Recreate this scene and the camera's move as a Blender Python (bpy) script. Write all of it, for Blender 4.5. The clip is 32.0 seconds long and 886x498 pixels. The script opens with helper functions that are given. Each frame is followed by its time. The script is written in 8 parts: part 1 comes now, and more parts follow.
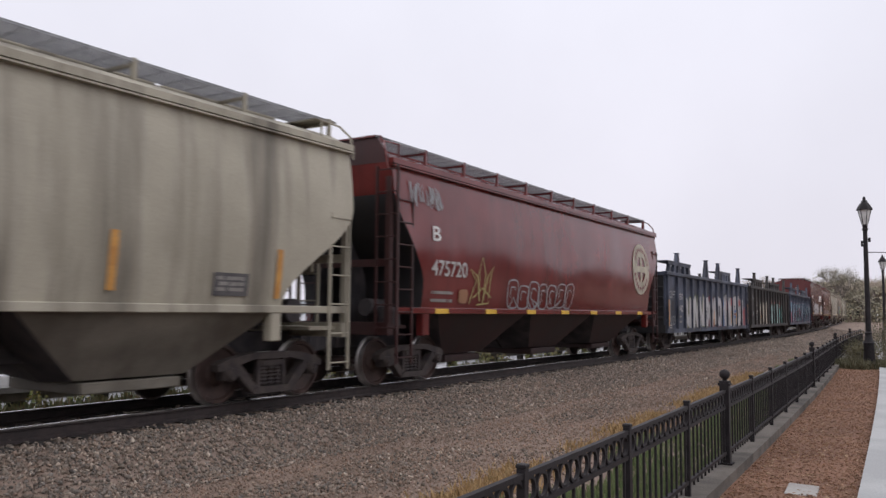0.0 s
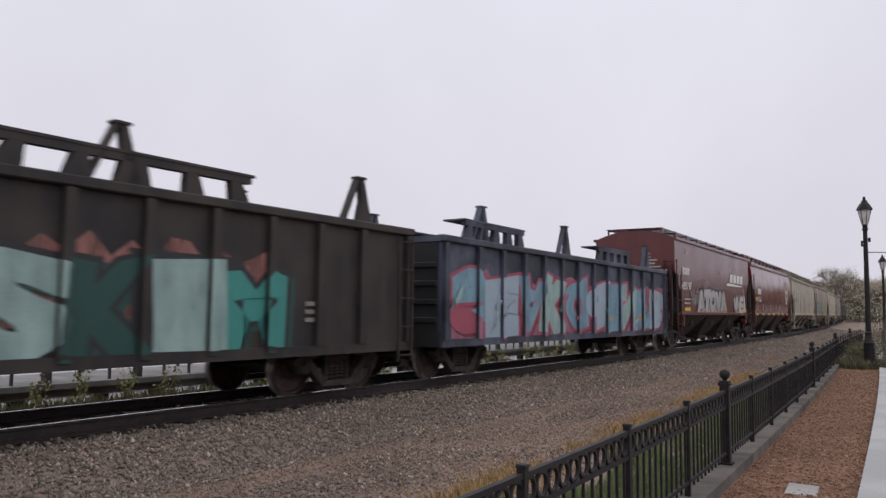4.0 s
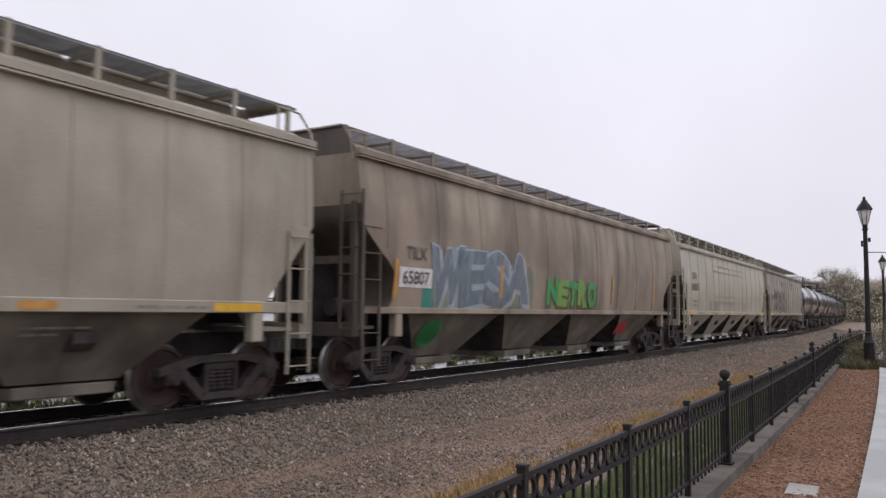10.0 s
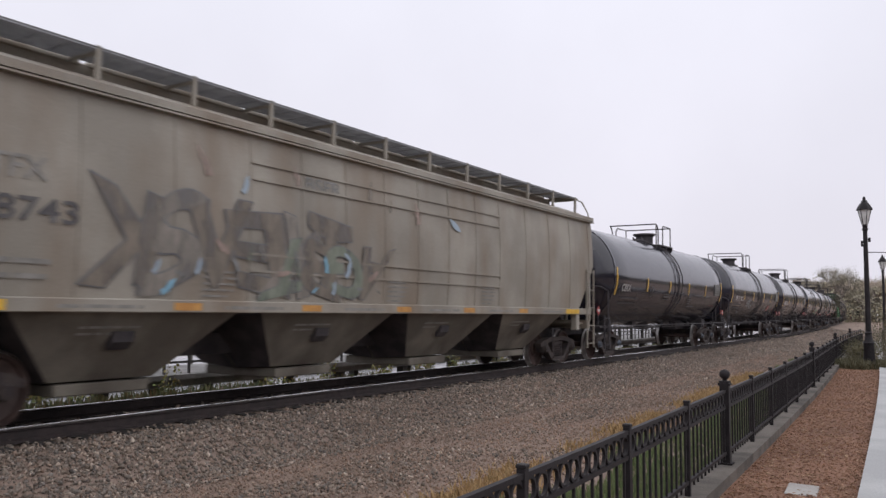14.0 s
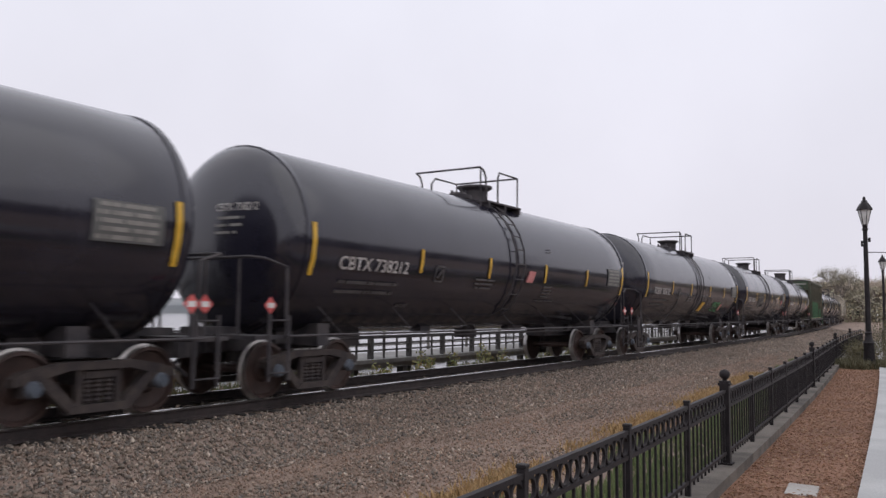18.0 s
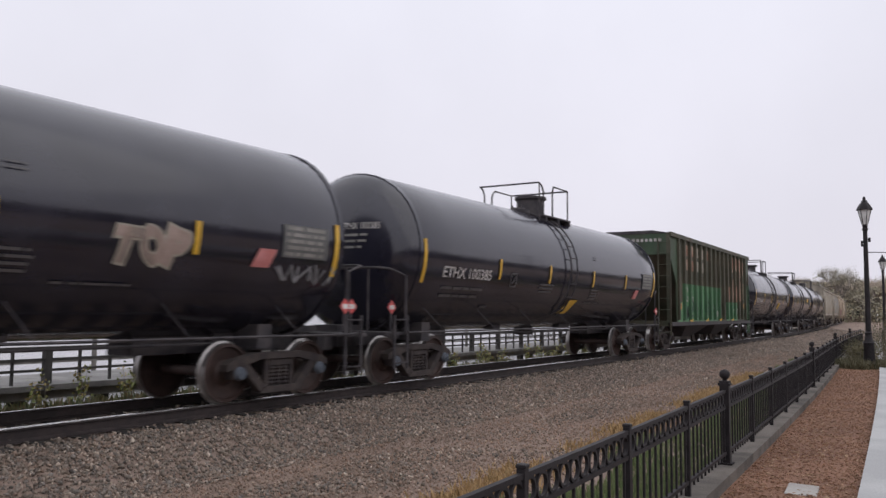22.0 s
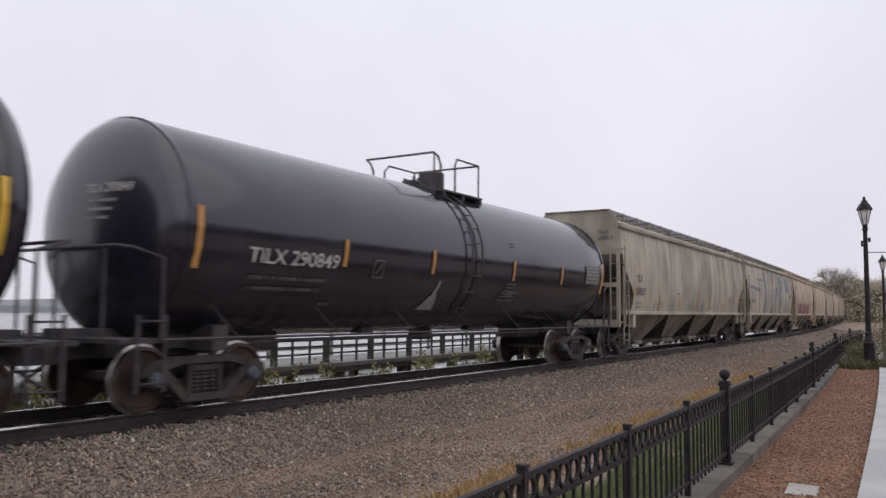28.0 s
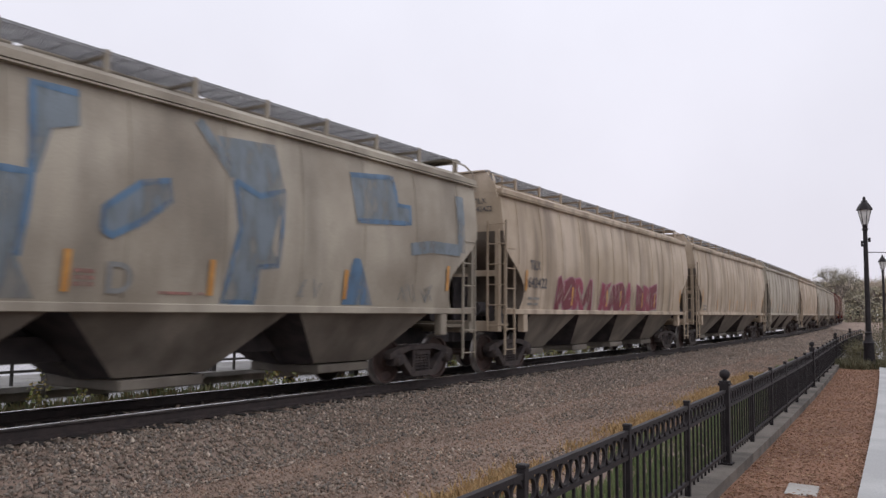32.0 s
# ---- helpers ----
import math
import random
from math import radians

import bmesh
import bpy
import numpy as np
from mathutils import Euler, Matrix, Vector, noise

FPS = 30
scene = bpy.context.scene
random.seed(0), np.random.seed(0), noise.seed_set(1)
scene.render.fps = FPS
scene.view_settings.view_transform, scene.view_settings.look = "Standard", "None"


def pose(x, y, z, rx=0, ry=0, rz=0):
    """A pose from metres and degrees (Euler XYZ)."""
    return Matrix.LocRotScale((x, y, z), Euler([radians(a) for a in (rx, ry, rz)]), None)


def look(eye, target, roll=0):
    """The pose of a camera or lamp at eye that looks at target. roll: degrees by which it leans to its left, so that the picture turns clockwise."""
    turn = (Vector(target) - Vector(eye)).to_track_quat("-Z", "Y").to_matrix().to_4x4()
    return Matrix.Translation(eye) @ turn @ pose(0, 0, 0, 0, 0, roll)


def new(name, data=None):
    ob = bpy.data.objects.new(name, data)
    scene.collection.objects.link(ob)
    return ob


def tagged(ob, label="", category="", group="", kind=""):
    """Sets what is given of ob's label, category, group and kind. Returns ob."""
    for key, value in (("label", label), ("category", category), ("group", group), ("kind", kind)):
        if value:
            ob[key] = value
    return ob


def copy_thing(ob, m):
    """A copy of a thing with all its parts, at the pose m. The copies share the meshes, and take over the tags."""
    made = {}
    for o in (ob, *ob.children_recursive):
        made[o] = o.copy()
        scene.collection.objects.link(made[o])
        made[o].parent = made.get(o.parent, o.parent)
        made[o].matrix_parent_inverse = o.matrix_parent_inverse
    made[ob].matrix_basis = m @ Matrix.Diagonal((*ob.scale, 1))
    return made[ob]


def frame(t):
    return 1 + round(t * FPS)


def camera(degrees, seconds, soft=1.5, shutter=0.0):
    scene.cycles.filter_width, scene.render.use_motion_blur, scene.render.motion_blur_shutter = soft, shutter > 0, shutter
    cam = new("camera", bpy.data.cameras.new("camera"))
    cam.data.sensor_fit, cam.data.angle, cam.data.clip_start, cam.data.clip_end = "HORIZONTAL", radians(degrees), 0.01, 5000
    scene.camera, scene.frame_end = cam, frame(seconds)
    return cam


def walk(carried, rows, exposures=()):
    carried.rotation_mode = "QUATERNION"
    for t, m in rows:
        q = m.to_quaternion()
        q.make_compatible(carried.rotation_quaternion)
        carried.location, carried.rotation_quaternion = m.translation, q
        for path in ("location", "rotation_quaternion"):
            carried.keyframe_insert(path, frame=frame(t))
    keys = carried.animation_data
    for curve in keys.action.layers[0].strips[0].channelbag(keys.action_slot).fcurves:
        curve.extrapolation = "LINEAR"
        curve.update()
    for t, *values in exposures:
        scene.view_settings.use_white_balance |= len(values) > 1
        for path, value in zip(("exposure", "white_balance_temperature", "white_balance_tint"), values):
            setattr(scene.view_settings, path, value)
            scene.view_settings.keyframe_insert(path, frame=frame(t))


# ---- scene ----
# ---- camera ----
cam = camera(58.58, 32.0, soft=1.45, shutter=0.22)
EYE = pose(0, 0, 1.424) @ pose(0, 0, 0, 0, 0, 33.05) @ pose(0, 0, 0, 90 + 4.54) @ pose(0, 0, 0, 0, 0, 0.5)
walk(cam, [(0, EYE), (32.0, EYE)], exposures=[(0, 0.08), (1, 0.17), (2, -0.06), (2.5, -0.12), (3, -0.12), (5.5, -0.03), (6, 0.14), (7, 0.26), (8, 0.26), (9, 0.14), (10, 0.08), (13, 0.08), (14, 0.08), (17, 0.04), (23, 0.03), (24, 0.14), (25, 0.14), (28, 0.02), (29, 0.02), (31, 0.08), (32, 0.08)])

# ---- world and light: an overcast day ----
SUN_UP, SUN_TURN = radians(48), radians(262)
world = bpy.data.worlds.new("overcast_sky")
scene.world = world
world.use_nodes = True
wn, wl = world.node_tree.nodes, world.node_tree.links
back = wn["Background"]
sky = wn.new("ShaderNodeTexSky")
sky.sky_type, sky.sun_disc, sky.sun_elevation, sky.sun_rotation = "NISHITA", False, SUN_UP, SUN_TURN
sky.dust_density, sky.air_density = 4.0, 1.2
coord = wn.new("ShaderNodeTexCoord")
split = wn.new("ShaderNodeSeparateXYZ")
wl.new(coord.outputs["Generated"], split.inputs[0])
cover = wn.new("ShaderNodeValToRGB")
cover.color_ramp.elements[0].position, cover.color_ramp.elements[0].color = 0.0, (0.77, 0.745, 0.83, 1)
cover.color_ramp.elements[1].position, cover.color_ramp.elements[1].color = 0.42, (0.885, 0.885, 0.99, 1)
top = cover.color_ramp.elements.new(1.0)
top.color = (1.23, 1.24, 1.33, 1)
wl.new(split.outputs["Z"], cover.inputs[0])
cloud = wn.new("ShaderNodeTexNoise")
cloud.inputs["Scale"].default_value, cloud.inputs["Detail"].default_value = 2.6, 6
wl.new(coord.outputs["Generated"], cloud.inputs["Vector"])
tone = wn.new("ShaderNodeMapRange")
tone.inputs["From Min"].default_value, tone.inputs["From Max"].default_value = 0.3, 0.7
tone.inputs["To Min"].default_value, tone.inputs["To Max"].default_value = 0.945, 1.045
wl.new(cloud.outputs["Fac"], tone.inputs["Value"])
shade = wn.new("ShaderNodeVectorMath")
shade.operation = "SCALE"
wl.new(cover.outputs["Color"], shade.inputs[0])
wl.new(tone.outputs["Result"], shade.inputs["Scale"])
dim = wn.new("ShaderNodeVectorMath")
dim.operation = "SCALE"
dim.inputs["Scale"].default_value = 0.05
wl.new(sky.outputs["Color"], dim.inputs[0])
blend = wn.new("ShaderNodeMix")
blend.data_type = "RGBA"
blend.inputs["Factor"].default_value = 0.95
wl.new(dim.outputs[0], blend.inputs["A"])
wl.new(shade.outputs[0], blend.inputs["B"])
wl.new(blend.outputs["Result"], back.inputs["Color"])
back.inputs["Strength"].default_value = 1.0

sun = new("sun", bpy.data.lights.new("sun", "SUN"))
sun.data.energy, sun.data.angle, sun.data.color = 0.5, radians(90), (1.0, 0.96, 0.92)
sun.matrix_world = look((30 * math.sin(SUN_TURN) * -1, 30 * math.cos(SUN_TURN), 35), (0, 0, 0))


# ---- materials ----
def surface(name, c1, c2, scale=2.0, rough=0.7, metal=0.0, bump=0.15, grain=40.0, streak=None, amount=0.5, stretch=(3, 3, 0.35), vary=0.0, spread=(0.4, 0.62), island=None, gloss=None):
    """Two colours mixed by a broad noise, fine grain and relief; streak: a third colour in runs; island: a colour per loose piece."""
    m = bpy.data.materials.new(name)
    m.use_nodes = True
    n, l = m.node_tree.nodes, m.node_tree.links
    bsdf = n["Principled BSDF"]
    tc = n.new("ShaderNodeTexCoord")
    broad = n.new("ShaderNodeTexNoise")
    broad.inputs["Scale"].default_value, broad.inputs["Detail"].default_value = scale, 5
    l.new(tc.outputs["Object"], broad.inputs["Vector"])
    ramp = n.new("ShaderNodeValToRGB")
    ramp.color_ramp.elements[0].position, ramp.color_ramp.elements[1].position = spread
    ramp.color_ramp.elements[0].color, ramp.color_ramp.elements[1].color = (*c1, 1), (*c2, 1)
    l.new(broad.outputs["Fac"], ramp.inputs[0])
    colour = ramp.outputs["Color"]
    if island:
        geo = n.new("ShaderNodeNewGeometry")
        pick = n.new("ShaderNodeValToRGB")
        pick.color_ramp.interpolation = "LINEAR"
        steps = pick.color_ramp.elements
        while len(steps) < len(island):
            steps.new(0.5)
        for i, c in enumerate(island):
            steps[i].position, steps[i].color = i / (len(island) - 1), (*c, 1)
        l.new(geo.outputs["Random Per Island"], pick.inputs[0])
        mix = n.new("ShaderNodeMix")
        mix.data_type = "RGBA"
        mix.inputs["Factor"].default_value = 0.85
        l.new(colour, mix.inputs["A"])
        l.new(pick.outputs["Color"], mix.inputs["B"])
        colour = mix.outputs["Result"]
    if streak:
        mp = n.new("ShaderNodeMapping")
        mp.inputs["Scale"].default_value = stretch
        l.new(tc.outputs["Object"], mp.inputs["Vector"])
        run = n.new("ShaderNodeTexNoise")
        run.inputs["Scale"].default_value, run.inputs["Detail"].default_value = 1.0, 6
        l.new(mp.outputs[0], run.inputs["Vector"])
        cut = n.new("ShaderNodeMapRange")
        cut.inputs["From Min"].default_value, cut.inputs["From Max"].default_value = 0.45, 0.72
        cut.inputs["To Max"].default_value = amount
        l.new(run.outputs["Fac"], cut.inputs["Value"])
        mix = n.new("ShaderNodeMix")
        mix.data_type = "RGBA"
        l.new(cut.outputs["Result"], mix.inputs["Factor"])
        l.new(colour, mix.inputs["A"])
        mix.inputs["B"].default_value = (*streak, 1)
        colour = mix.outputs["Result"]
    fine = n.new("ShaderNodeTexNoise")
    fine.inputs["Scale"].default_value, fine.inputs["Detail"].default_value = grain, 3
    l.new(tc.outputs["Object"], fine.inputs["Vector"])
    lift = n.new("ShaderNodeMapRange")
    lift.inputs["To Min"].default_value, lift.inputs["To Max"].default_value = 0.78, 1.22
    l.new(fine.outputs["Fac"], lift.inputs["Value"])
    scaled = n.new("ShaderNodeVectorMath")
    scaled.operation = "SCALE"
    l.new(colour, scaled.inputs[0])
    l.new(lift.outputs["Result"], scaled.inputs["Scale"])
    colour = scaled.outputs[0]
    if vary:
        info = n.new("ShaderNodeObjectInfo")
        each = n.new("ShaderNodeMapRange")
        each.inputs["To Min"].default_value, each.inputs["To Max"].default_value = 1 - vary, 1 + vary
        l.new(info.outputs["Random"], each.inputs["Value"])
        sc2 = n.new("ShaderNodeVectorMath")
        sc2.operation = "SCALE"
        l.new(colour, sc2.inputs[0])
        l.new(each.outputs["Result"], sc2.inputs["Scale"])
        colour = sc2.outputs[0]
    l.new(colour, bsdf.inputs["Base Color"])
    rr = n.new("ShaderNodeMapRange")
    rr.inputs["To Min"].default_value, rr.inputs["To Max"].default_value = rough - 0.1, min(1, rough + 0.1)
    l.new(broad.outputs["Fac"], rr.inputs["Value"])
    l.new(rr.outputs["Result"], bsdf.inputs["Roughness"])
    bsdf.inputs["Metallic"].default_value = metal
    if gloss is not None:
        bsdf.inputs["Specular IOR Level"].default_value = gloss
    if bump:
        bp = n.new("ShaderNodeBump")
        bp.inputs["Strength"].default_value, bp.inputs["Distance"].default_value = bump, 0.02
        l.new(fine.outputs["Fac"], bp.inputs["Height"])
        l.new(bp.outputs[0], bsdf.inputs["Normal"])
    return m


GRIME = (0.045, 0.038, 0.032)
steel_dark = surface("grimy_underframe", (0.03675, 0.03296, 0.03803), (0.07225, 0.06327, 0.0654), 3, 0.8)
truck_iron = surface("rusty_cast_iron", (0.02869, 0.02186, 0.02296), (0.06012, 0.04646, 0.04161), 5, 0.85, bump=0.3)
wheel_tread = surface("polished_wheel_tread", (0.3, 0.28, 0.27), (0.45, 0.43, 0.42), 5, 0.35, metal=0.8, bump=0.05)
wheel_steel = surface("worn_wheel_steel", (0.04223, 0.02599, 0.02254), (0.07204, 0.04446, 0.03845), 4, 0.6, metal=0.2)
rail_head = surface("polished_rail_head", (0.68, 0.67, 0.66), (0.8, 0.79, 0.78), 3, 0.2, metal=0.9, bump=0.05)
rail_rust = surface("rusty_rail_steel", (0.02341, 0.01708, 0.01666), (0.04058, 0.02903, 0.02776), 6, 0.8)
tie_wood = surface("creosoted_tie_wood", (0.0208, 0.01768, 0.0156), (0.052, 0.04368, 0.03744), 4, 0.9)
paint_red = surface("oxide_red_paint", (0.1246, 0.0184, 0.0165), (0.161, 0.0253, 0.0231), 0.9, 0.2, streak=(0.075, 0.014, 0.013), amount=0.5, bump=0.03, gloss=0.6)
paint_red_faded = surface("faded_oxide_red_paint", (0.1078, 0.01936, 0.01839), (0.1342, 0.02614, 0.0242), 0.8, 0.24, streak=(0.085, 0.016, 0.015), amount=0.5, bump=0.03, gloss=0.55)
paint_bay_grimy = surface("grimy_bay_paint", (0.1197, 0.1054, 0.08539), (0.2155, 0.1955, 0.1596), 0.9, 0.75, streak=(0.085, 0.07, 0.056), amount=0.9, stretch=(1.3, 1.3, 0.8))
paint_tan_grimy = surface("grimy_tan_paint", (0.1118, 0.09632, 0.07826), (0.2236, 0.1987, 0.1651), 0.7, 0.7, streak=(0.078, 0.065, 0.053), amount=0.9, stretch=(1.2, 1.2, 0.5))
# the body red darkened: shade below the sill is in the bays' colour
paint_red_bay_shade = surface("shaded_bay_red", (0.02025, 0.00825, 0.0075), (0.03375, 0.012, 0.0105), 0.9, 0.7, streak=(0.018, 0.011, 0.010), amount=0.6)
paint_red_dark = surface("dark_red_paint", (0.0392, 0.0112, 0.0105), (0.056, 0.0161, 0.0154), 0.9, 0.55, streak=(0.032, 0.016, 0.014), amount=0.5)
# sooty brown for trim, and recess shade put into the hopper ends' colour
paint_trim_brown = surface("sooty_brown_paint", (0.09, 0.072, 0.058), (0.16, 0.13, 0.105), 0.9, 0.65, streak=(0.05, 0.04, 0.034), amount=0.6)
paint_grey = surface("light_grey_paint", (0.362, 0.334, 0.264), (0.446, 0.414, 0.335), 0.7, 0.42, streak=(0.25, 0.222, 0.175), amount=0.4, bump=0.05)
paint_dusty_grey = surface("dusty_grey_paint", (0.3192, 0.2856, 0.2296), (0.4144, 0.3752, 0.308), 0.6, 0.55, streak=(0.2, 0.165, 0.125), amount=0.6, stretch=(1.6, 1.6, 0.3), bump=0.05)
paint_grey_streaked = surface("streaked_grey_paint", (0.33, 0.30, 0.235), (0.41, 0.375, 0.30), 0.6, 0.6, streak=(0.11, 0.095, 0.075), amount=0.9, stretch=(2.2, 2.2, 0.16), bump=0.06)
paint_brown_grey = surface("sooty_grey_brown_paint", (0.225, 0.175, 0.135), (0.365, 0.30, 0.235), 0.5, 0.6, streak=(0.10, 0.08, 0.065), amount=0.75, stretch=(1.4, 1.4, 0.25), bump=0.06)
paint_cream = surface("weathered_cream_paint", (0.2185, 0.1841, 0.1414), (0.3999, 0.3581, 0.2902), 0.38, 0.6, streak=(0.13, 0.11, 0.088), amount=0.6, stretch=(1.5, 1.5, 0.35), bump=0.06, spread=(0.38, 0.58))
paint_tan = surface("weathered_tan_paint", (0.3756, 0.2959, 0.2088), (0.5008, 0.4125, 0.3225), 0.6, 0.6, streak=(0.156, 0.117, 0.083), amount=0.8, stretch=(2.4, 2.4, 0.2), bump=0.06)
paint_black = surface("black_tank_paint", (0.01377, 0.01276, 0.02175), (0.02247, 0.02146, 0.033), 1.2, 0.15, streak=(0.022, 0.020, 0.0245), amount=0.35, bump=0.008, gloss=0.75)
# near black: soot, with the shade of recesses and car gaps mixed in
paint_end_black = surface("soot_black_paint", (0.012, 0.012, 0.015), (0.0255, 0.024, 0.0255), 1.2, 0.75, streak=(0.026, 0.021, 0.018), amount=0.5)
paint_dark_blue = surface("dark_blue_black_paint", (0.022, 0.026, 0.043), (0.085, 0.097, 0.14), 1.0, 0.6, streak=(0.036, 0.033, 0.038), amount=0.7, spread=(0.42, 0.6))
paint_rust_black = surface("rust_stained_black_paint", (0.016, 0.0145, 0.0155), (0.043, 0.034, 0.031), 1.1, 0.7, streak=(0.062, 0.044, 0.034), amount=0.5)
paint_green = surface("faded_dark_green_paint", (0.0314, 0.06242, 0.0311), (0.06279, 0.09604, 0.05598), 0.9, 0.6, streak=(0.036, 0.03, 0.02), amount=0.8, stretch=(1.5, 1.5, 0.4))
paint_dark_green = surface("sooty_green_paint", (0.04755, 0.05423, 0.03378), (0.09693, 0.08564, 0.0577), 0.9, 0.65, streak=(0.072, 0.052, 0.036), amount=0.9, stretch=(1.5, 1.5, 0.3))
paint_light_green = surface("weathered_light_green_paint", (0.0875, 0.21, 0.102), (0.1313, 0.288, 0.144), 0.9, 0.6, streak=(0.05, 0.10, 0.055), amount=0.8, stretch=(1.5, 1.5, 0.4))
paint_rib_green = surface("mid_green_paint", (0.05, 0.13, 0.065), (0.075, 0.175, 0.085), 0.9, 0.6, streak=(0.04, 0.08, 0.045), amount=0.6)
paint_faded_orange = surface("faded_orange_paint", (0.27, 0.13, 0.085), (0.44, 0.335, 0.255), 1.3, 0.65, streak=(0.2, 0.06, 0.032), amount=0.9, stretch=(6, 6, 0.9), spread=(0.4, 0.58))
white_paint = surface("white_lettering_paint", (0.62, 0.60, 0.58), (0.74, 0.72, 0.70), 6, 0.6, bump=0)
grey_paint_letters = surface("worn_white_lettering", (0.36, 0.33, 0.31), (0.5, 0.47, 0.45), 8, 0.6, bump=0)
dark_letters = surface("dark_lettering_paint", (0.07, 0.065, 0.07), (0.11, 0.105, 0.105), 6, 0.6, bump=0)
mid_letters = surface("faded_grey_lettering", (0.20, 0.19, 0.175), (0.27, 0.255, 0.235), 6, 0.6, bump=0)
faint_letters = surface("nearly_gone_lettering", (0.075, 0.07, 0.072), (0.115, 0.107, 0.105), 6, 0.6, bump=0)
yellow_paint = surface("yellow_reflective_tape", (0.62, 0.36, 0.03), (0.72, 0.45, 0.06), 5, 0.45, bump=0)
orange_tape = surface("faded_orange_tape", (0.46, 0.22, 0.06), (0.58, 0.30, 0.08), 5, 0.5, bump=0)
red_sign = surface("red_placard", (0.55, 0.08, 0.08), (0.62, 0.13, 0.12), 5, 0.5, bump=0)
pink_sign = surface("faded_pink_sign", (0.5, 0.17, 0.16), (0.58, 0.24, 0.23), 5, 0.5, bump=0)
spray = {}
for tint, c in {"white": (0.50, 0.48, 0.48), "black": (0.025, 0.025, 0.03), "red": (0.5, 0.06, 0.07), "blue": (0.06, 0.13, 0.30), "sky_blue": (0.22, 0.42, 0.55), "pink": (0.55, 0.10, 0.22),
                "maroon": (0.17, 0.035, 0.05), "wine": (0.26, 0.05, 0.08), "teal": (0.05, 0.27, 0.24), "green": (0.06, 0.32, 0.11), "orange": (0.55, 0.22, 0.10), "pale_blue": (0.34, 0.42, 0.5), "yellow": (0.5, 0.42, 0.08),
                "olive": (0.12, 0.13, 0.04), "grey": (0.3, 0.3, 0.31), "faded_blue": (0.20, 0.28, 0.36), "rust": (0.3, 0.15, 0.08), "pale_green": (0.10, 0.26, 0.14), "cream": (0.50, 0.46, 0.36), "mud": (0.29, 0.26, 0.225), "umber": (0.235, 0.2, 0.162), "dull_red": (0.36, 0.07, 0.08), "crimson": (0.36, 0.08, 0.12), "dusty_blue": (0.2, 0.35, 0.44), "slate": (0.235, 0.24, 0.24), "moss": (0.25, 0.28, 0.22), "blush": (0.39, 0.29, 0.25), "ash": (0.14, 0.14, 0.15), "faded_red": (0.34, 0.15, 0.13), "dusk": (0.12, 0.14, 0.2), "slate_blue": (0.205, 0.235, 0.275), "dull_yellow": (0.36, 0.30, 0.11), "rose": (0.38, 0.17, 0.23), "rust_run": (0.29, 0.215, 0.14), "deep_green": (0.018, 0.07, 0.062), "mint": (0.33, 0.47, 0.45), "worn_blue": (0.185, 0.225, 0.26), "haze_blue": (0.185, 0.225, 0.26), "deep_worn_blue": (0.10, 0.19, 0.31), "smoke": (0.115, 0.115, 0.112), "bone": (0.37, 0.335, 0.275), "lime": (0.2, 0.36, 0.09)}.items():
    spray[tint] = surface("spray_paint_" + tint, tuple(0.9 * v for v in c), c, 3, 0.6, bump=0)


def weathered(material, low, high):
    """Old spray paint, worn thin in patches so that the paint below shows through."""
    n, l = material.node_tree.nodes, material.node_tree.links
    tc, mp, wear, thin = n.new("ShaderNodeTexCoord"), n.new("ShaderNodeMapping"), n.new("ShaderNodeTexNoise"), n.new("ShaderNodeMapRange")
    mp.inputs["Scale"].default_value = (2.2, 2.2, 0.9)
    wear.inputs["Scale"].default_value, wear.inputs["Detail"].default_value = 1.6, 8
    thin.inputs["From Min"].default_value, thin.inputs["From Max"].default_value = 0.34, 0.6
    thin.inputs["To Min"].default_value, thin.inputs["To Max"].default_value = low, high
    l.new(tc.outputs["Object"], mp.inputs["Vector"])
    l.new(mp.outputs[0], wear.inputs["Vector"])
    l.new(wear.outputs["Fac"], thin.inputs["Value"])
    l.new(thin.outputs["Result"], n["Principled BSDF"].inputs["Alpha"])


for tint in ("worn_blue", "haze_blue", "deep_worn_blue", "slate", "mud", "moss", "faded_blue", "blush", "umber", "faded_red", "slate_blue", "rust_run"):
    weathered(spray[tint], 0.3, 0.95)
weathered(paint_faded_orange, 0.7, 1.0)
for tint in ("white", "bone", "cream", "grey", "mint", "dusty_blue", "rose", "dull_red"):
    weathered(spray[tint], 0.72, 1.0)
iron_black = surface("black_painted_iron", (0.01728, 0.01484, 0.01632), (0.0288, 0.02476, 0.02652), 8, 0.55, bump=0.1, gloss=0.2)
ground_gravel = surface("brown_gravel", (0.199, 0.142, 0.1118), (0.2802, 0.2099, 0.1715), 0.35, 0.95, bump=0.9, grain=75, streak=(0.215, 0.145, 0.105), amount=0.6, stretch=(0.5, 0.2, 0.5))
stone_mix = surface("ballast_stone", (0.153, 0.1286, 0.108), (0.2804, 0.2334, 0.1954), 9, 0.9, bump=0.3, streak=(0.117, 0.101, 0.090), amount=0.4, stretch=(0.8, 0.35, 0.8), island=[(0.0568, 0.0491, 0.0448), (0.227, 0.165, 0.123), (0.133, 0.12, 0.106), (0.342, 0.27, 0.212), (0.0884, 0.0744, 0.0638), (0.208, 0.185, 0.165), (0.266, 0.174, 0.127), (0.581, 0.491, 0.401)])
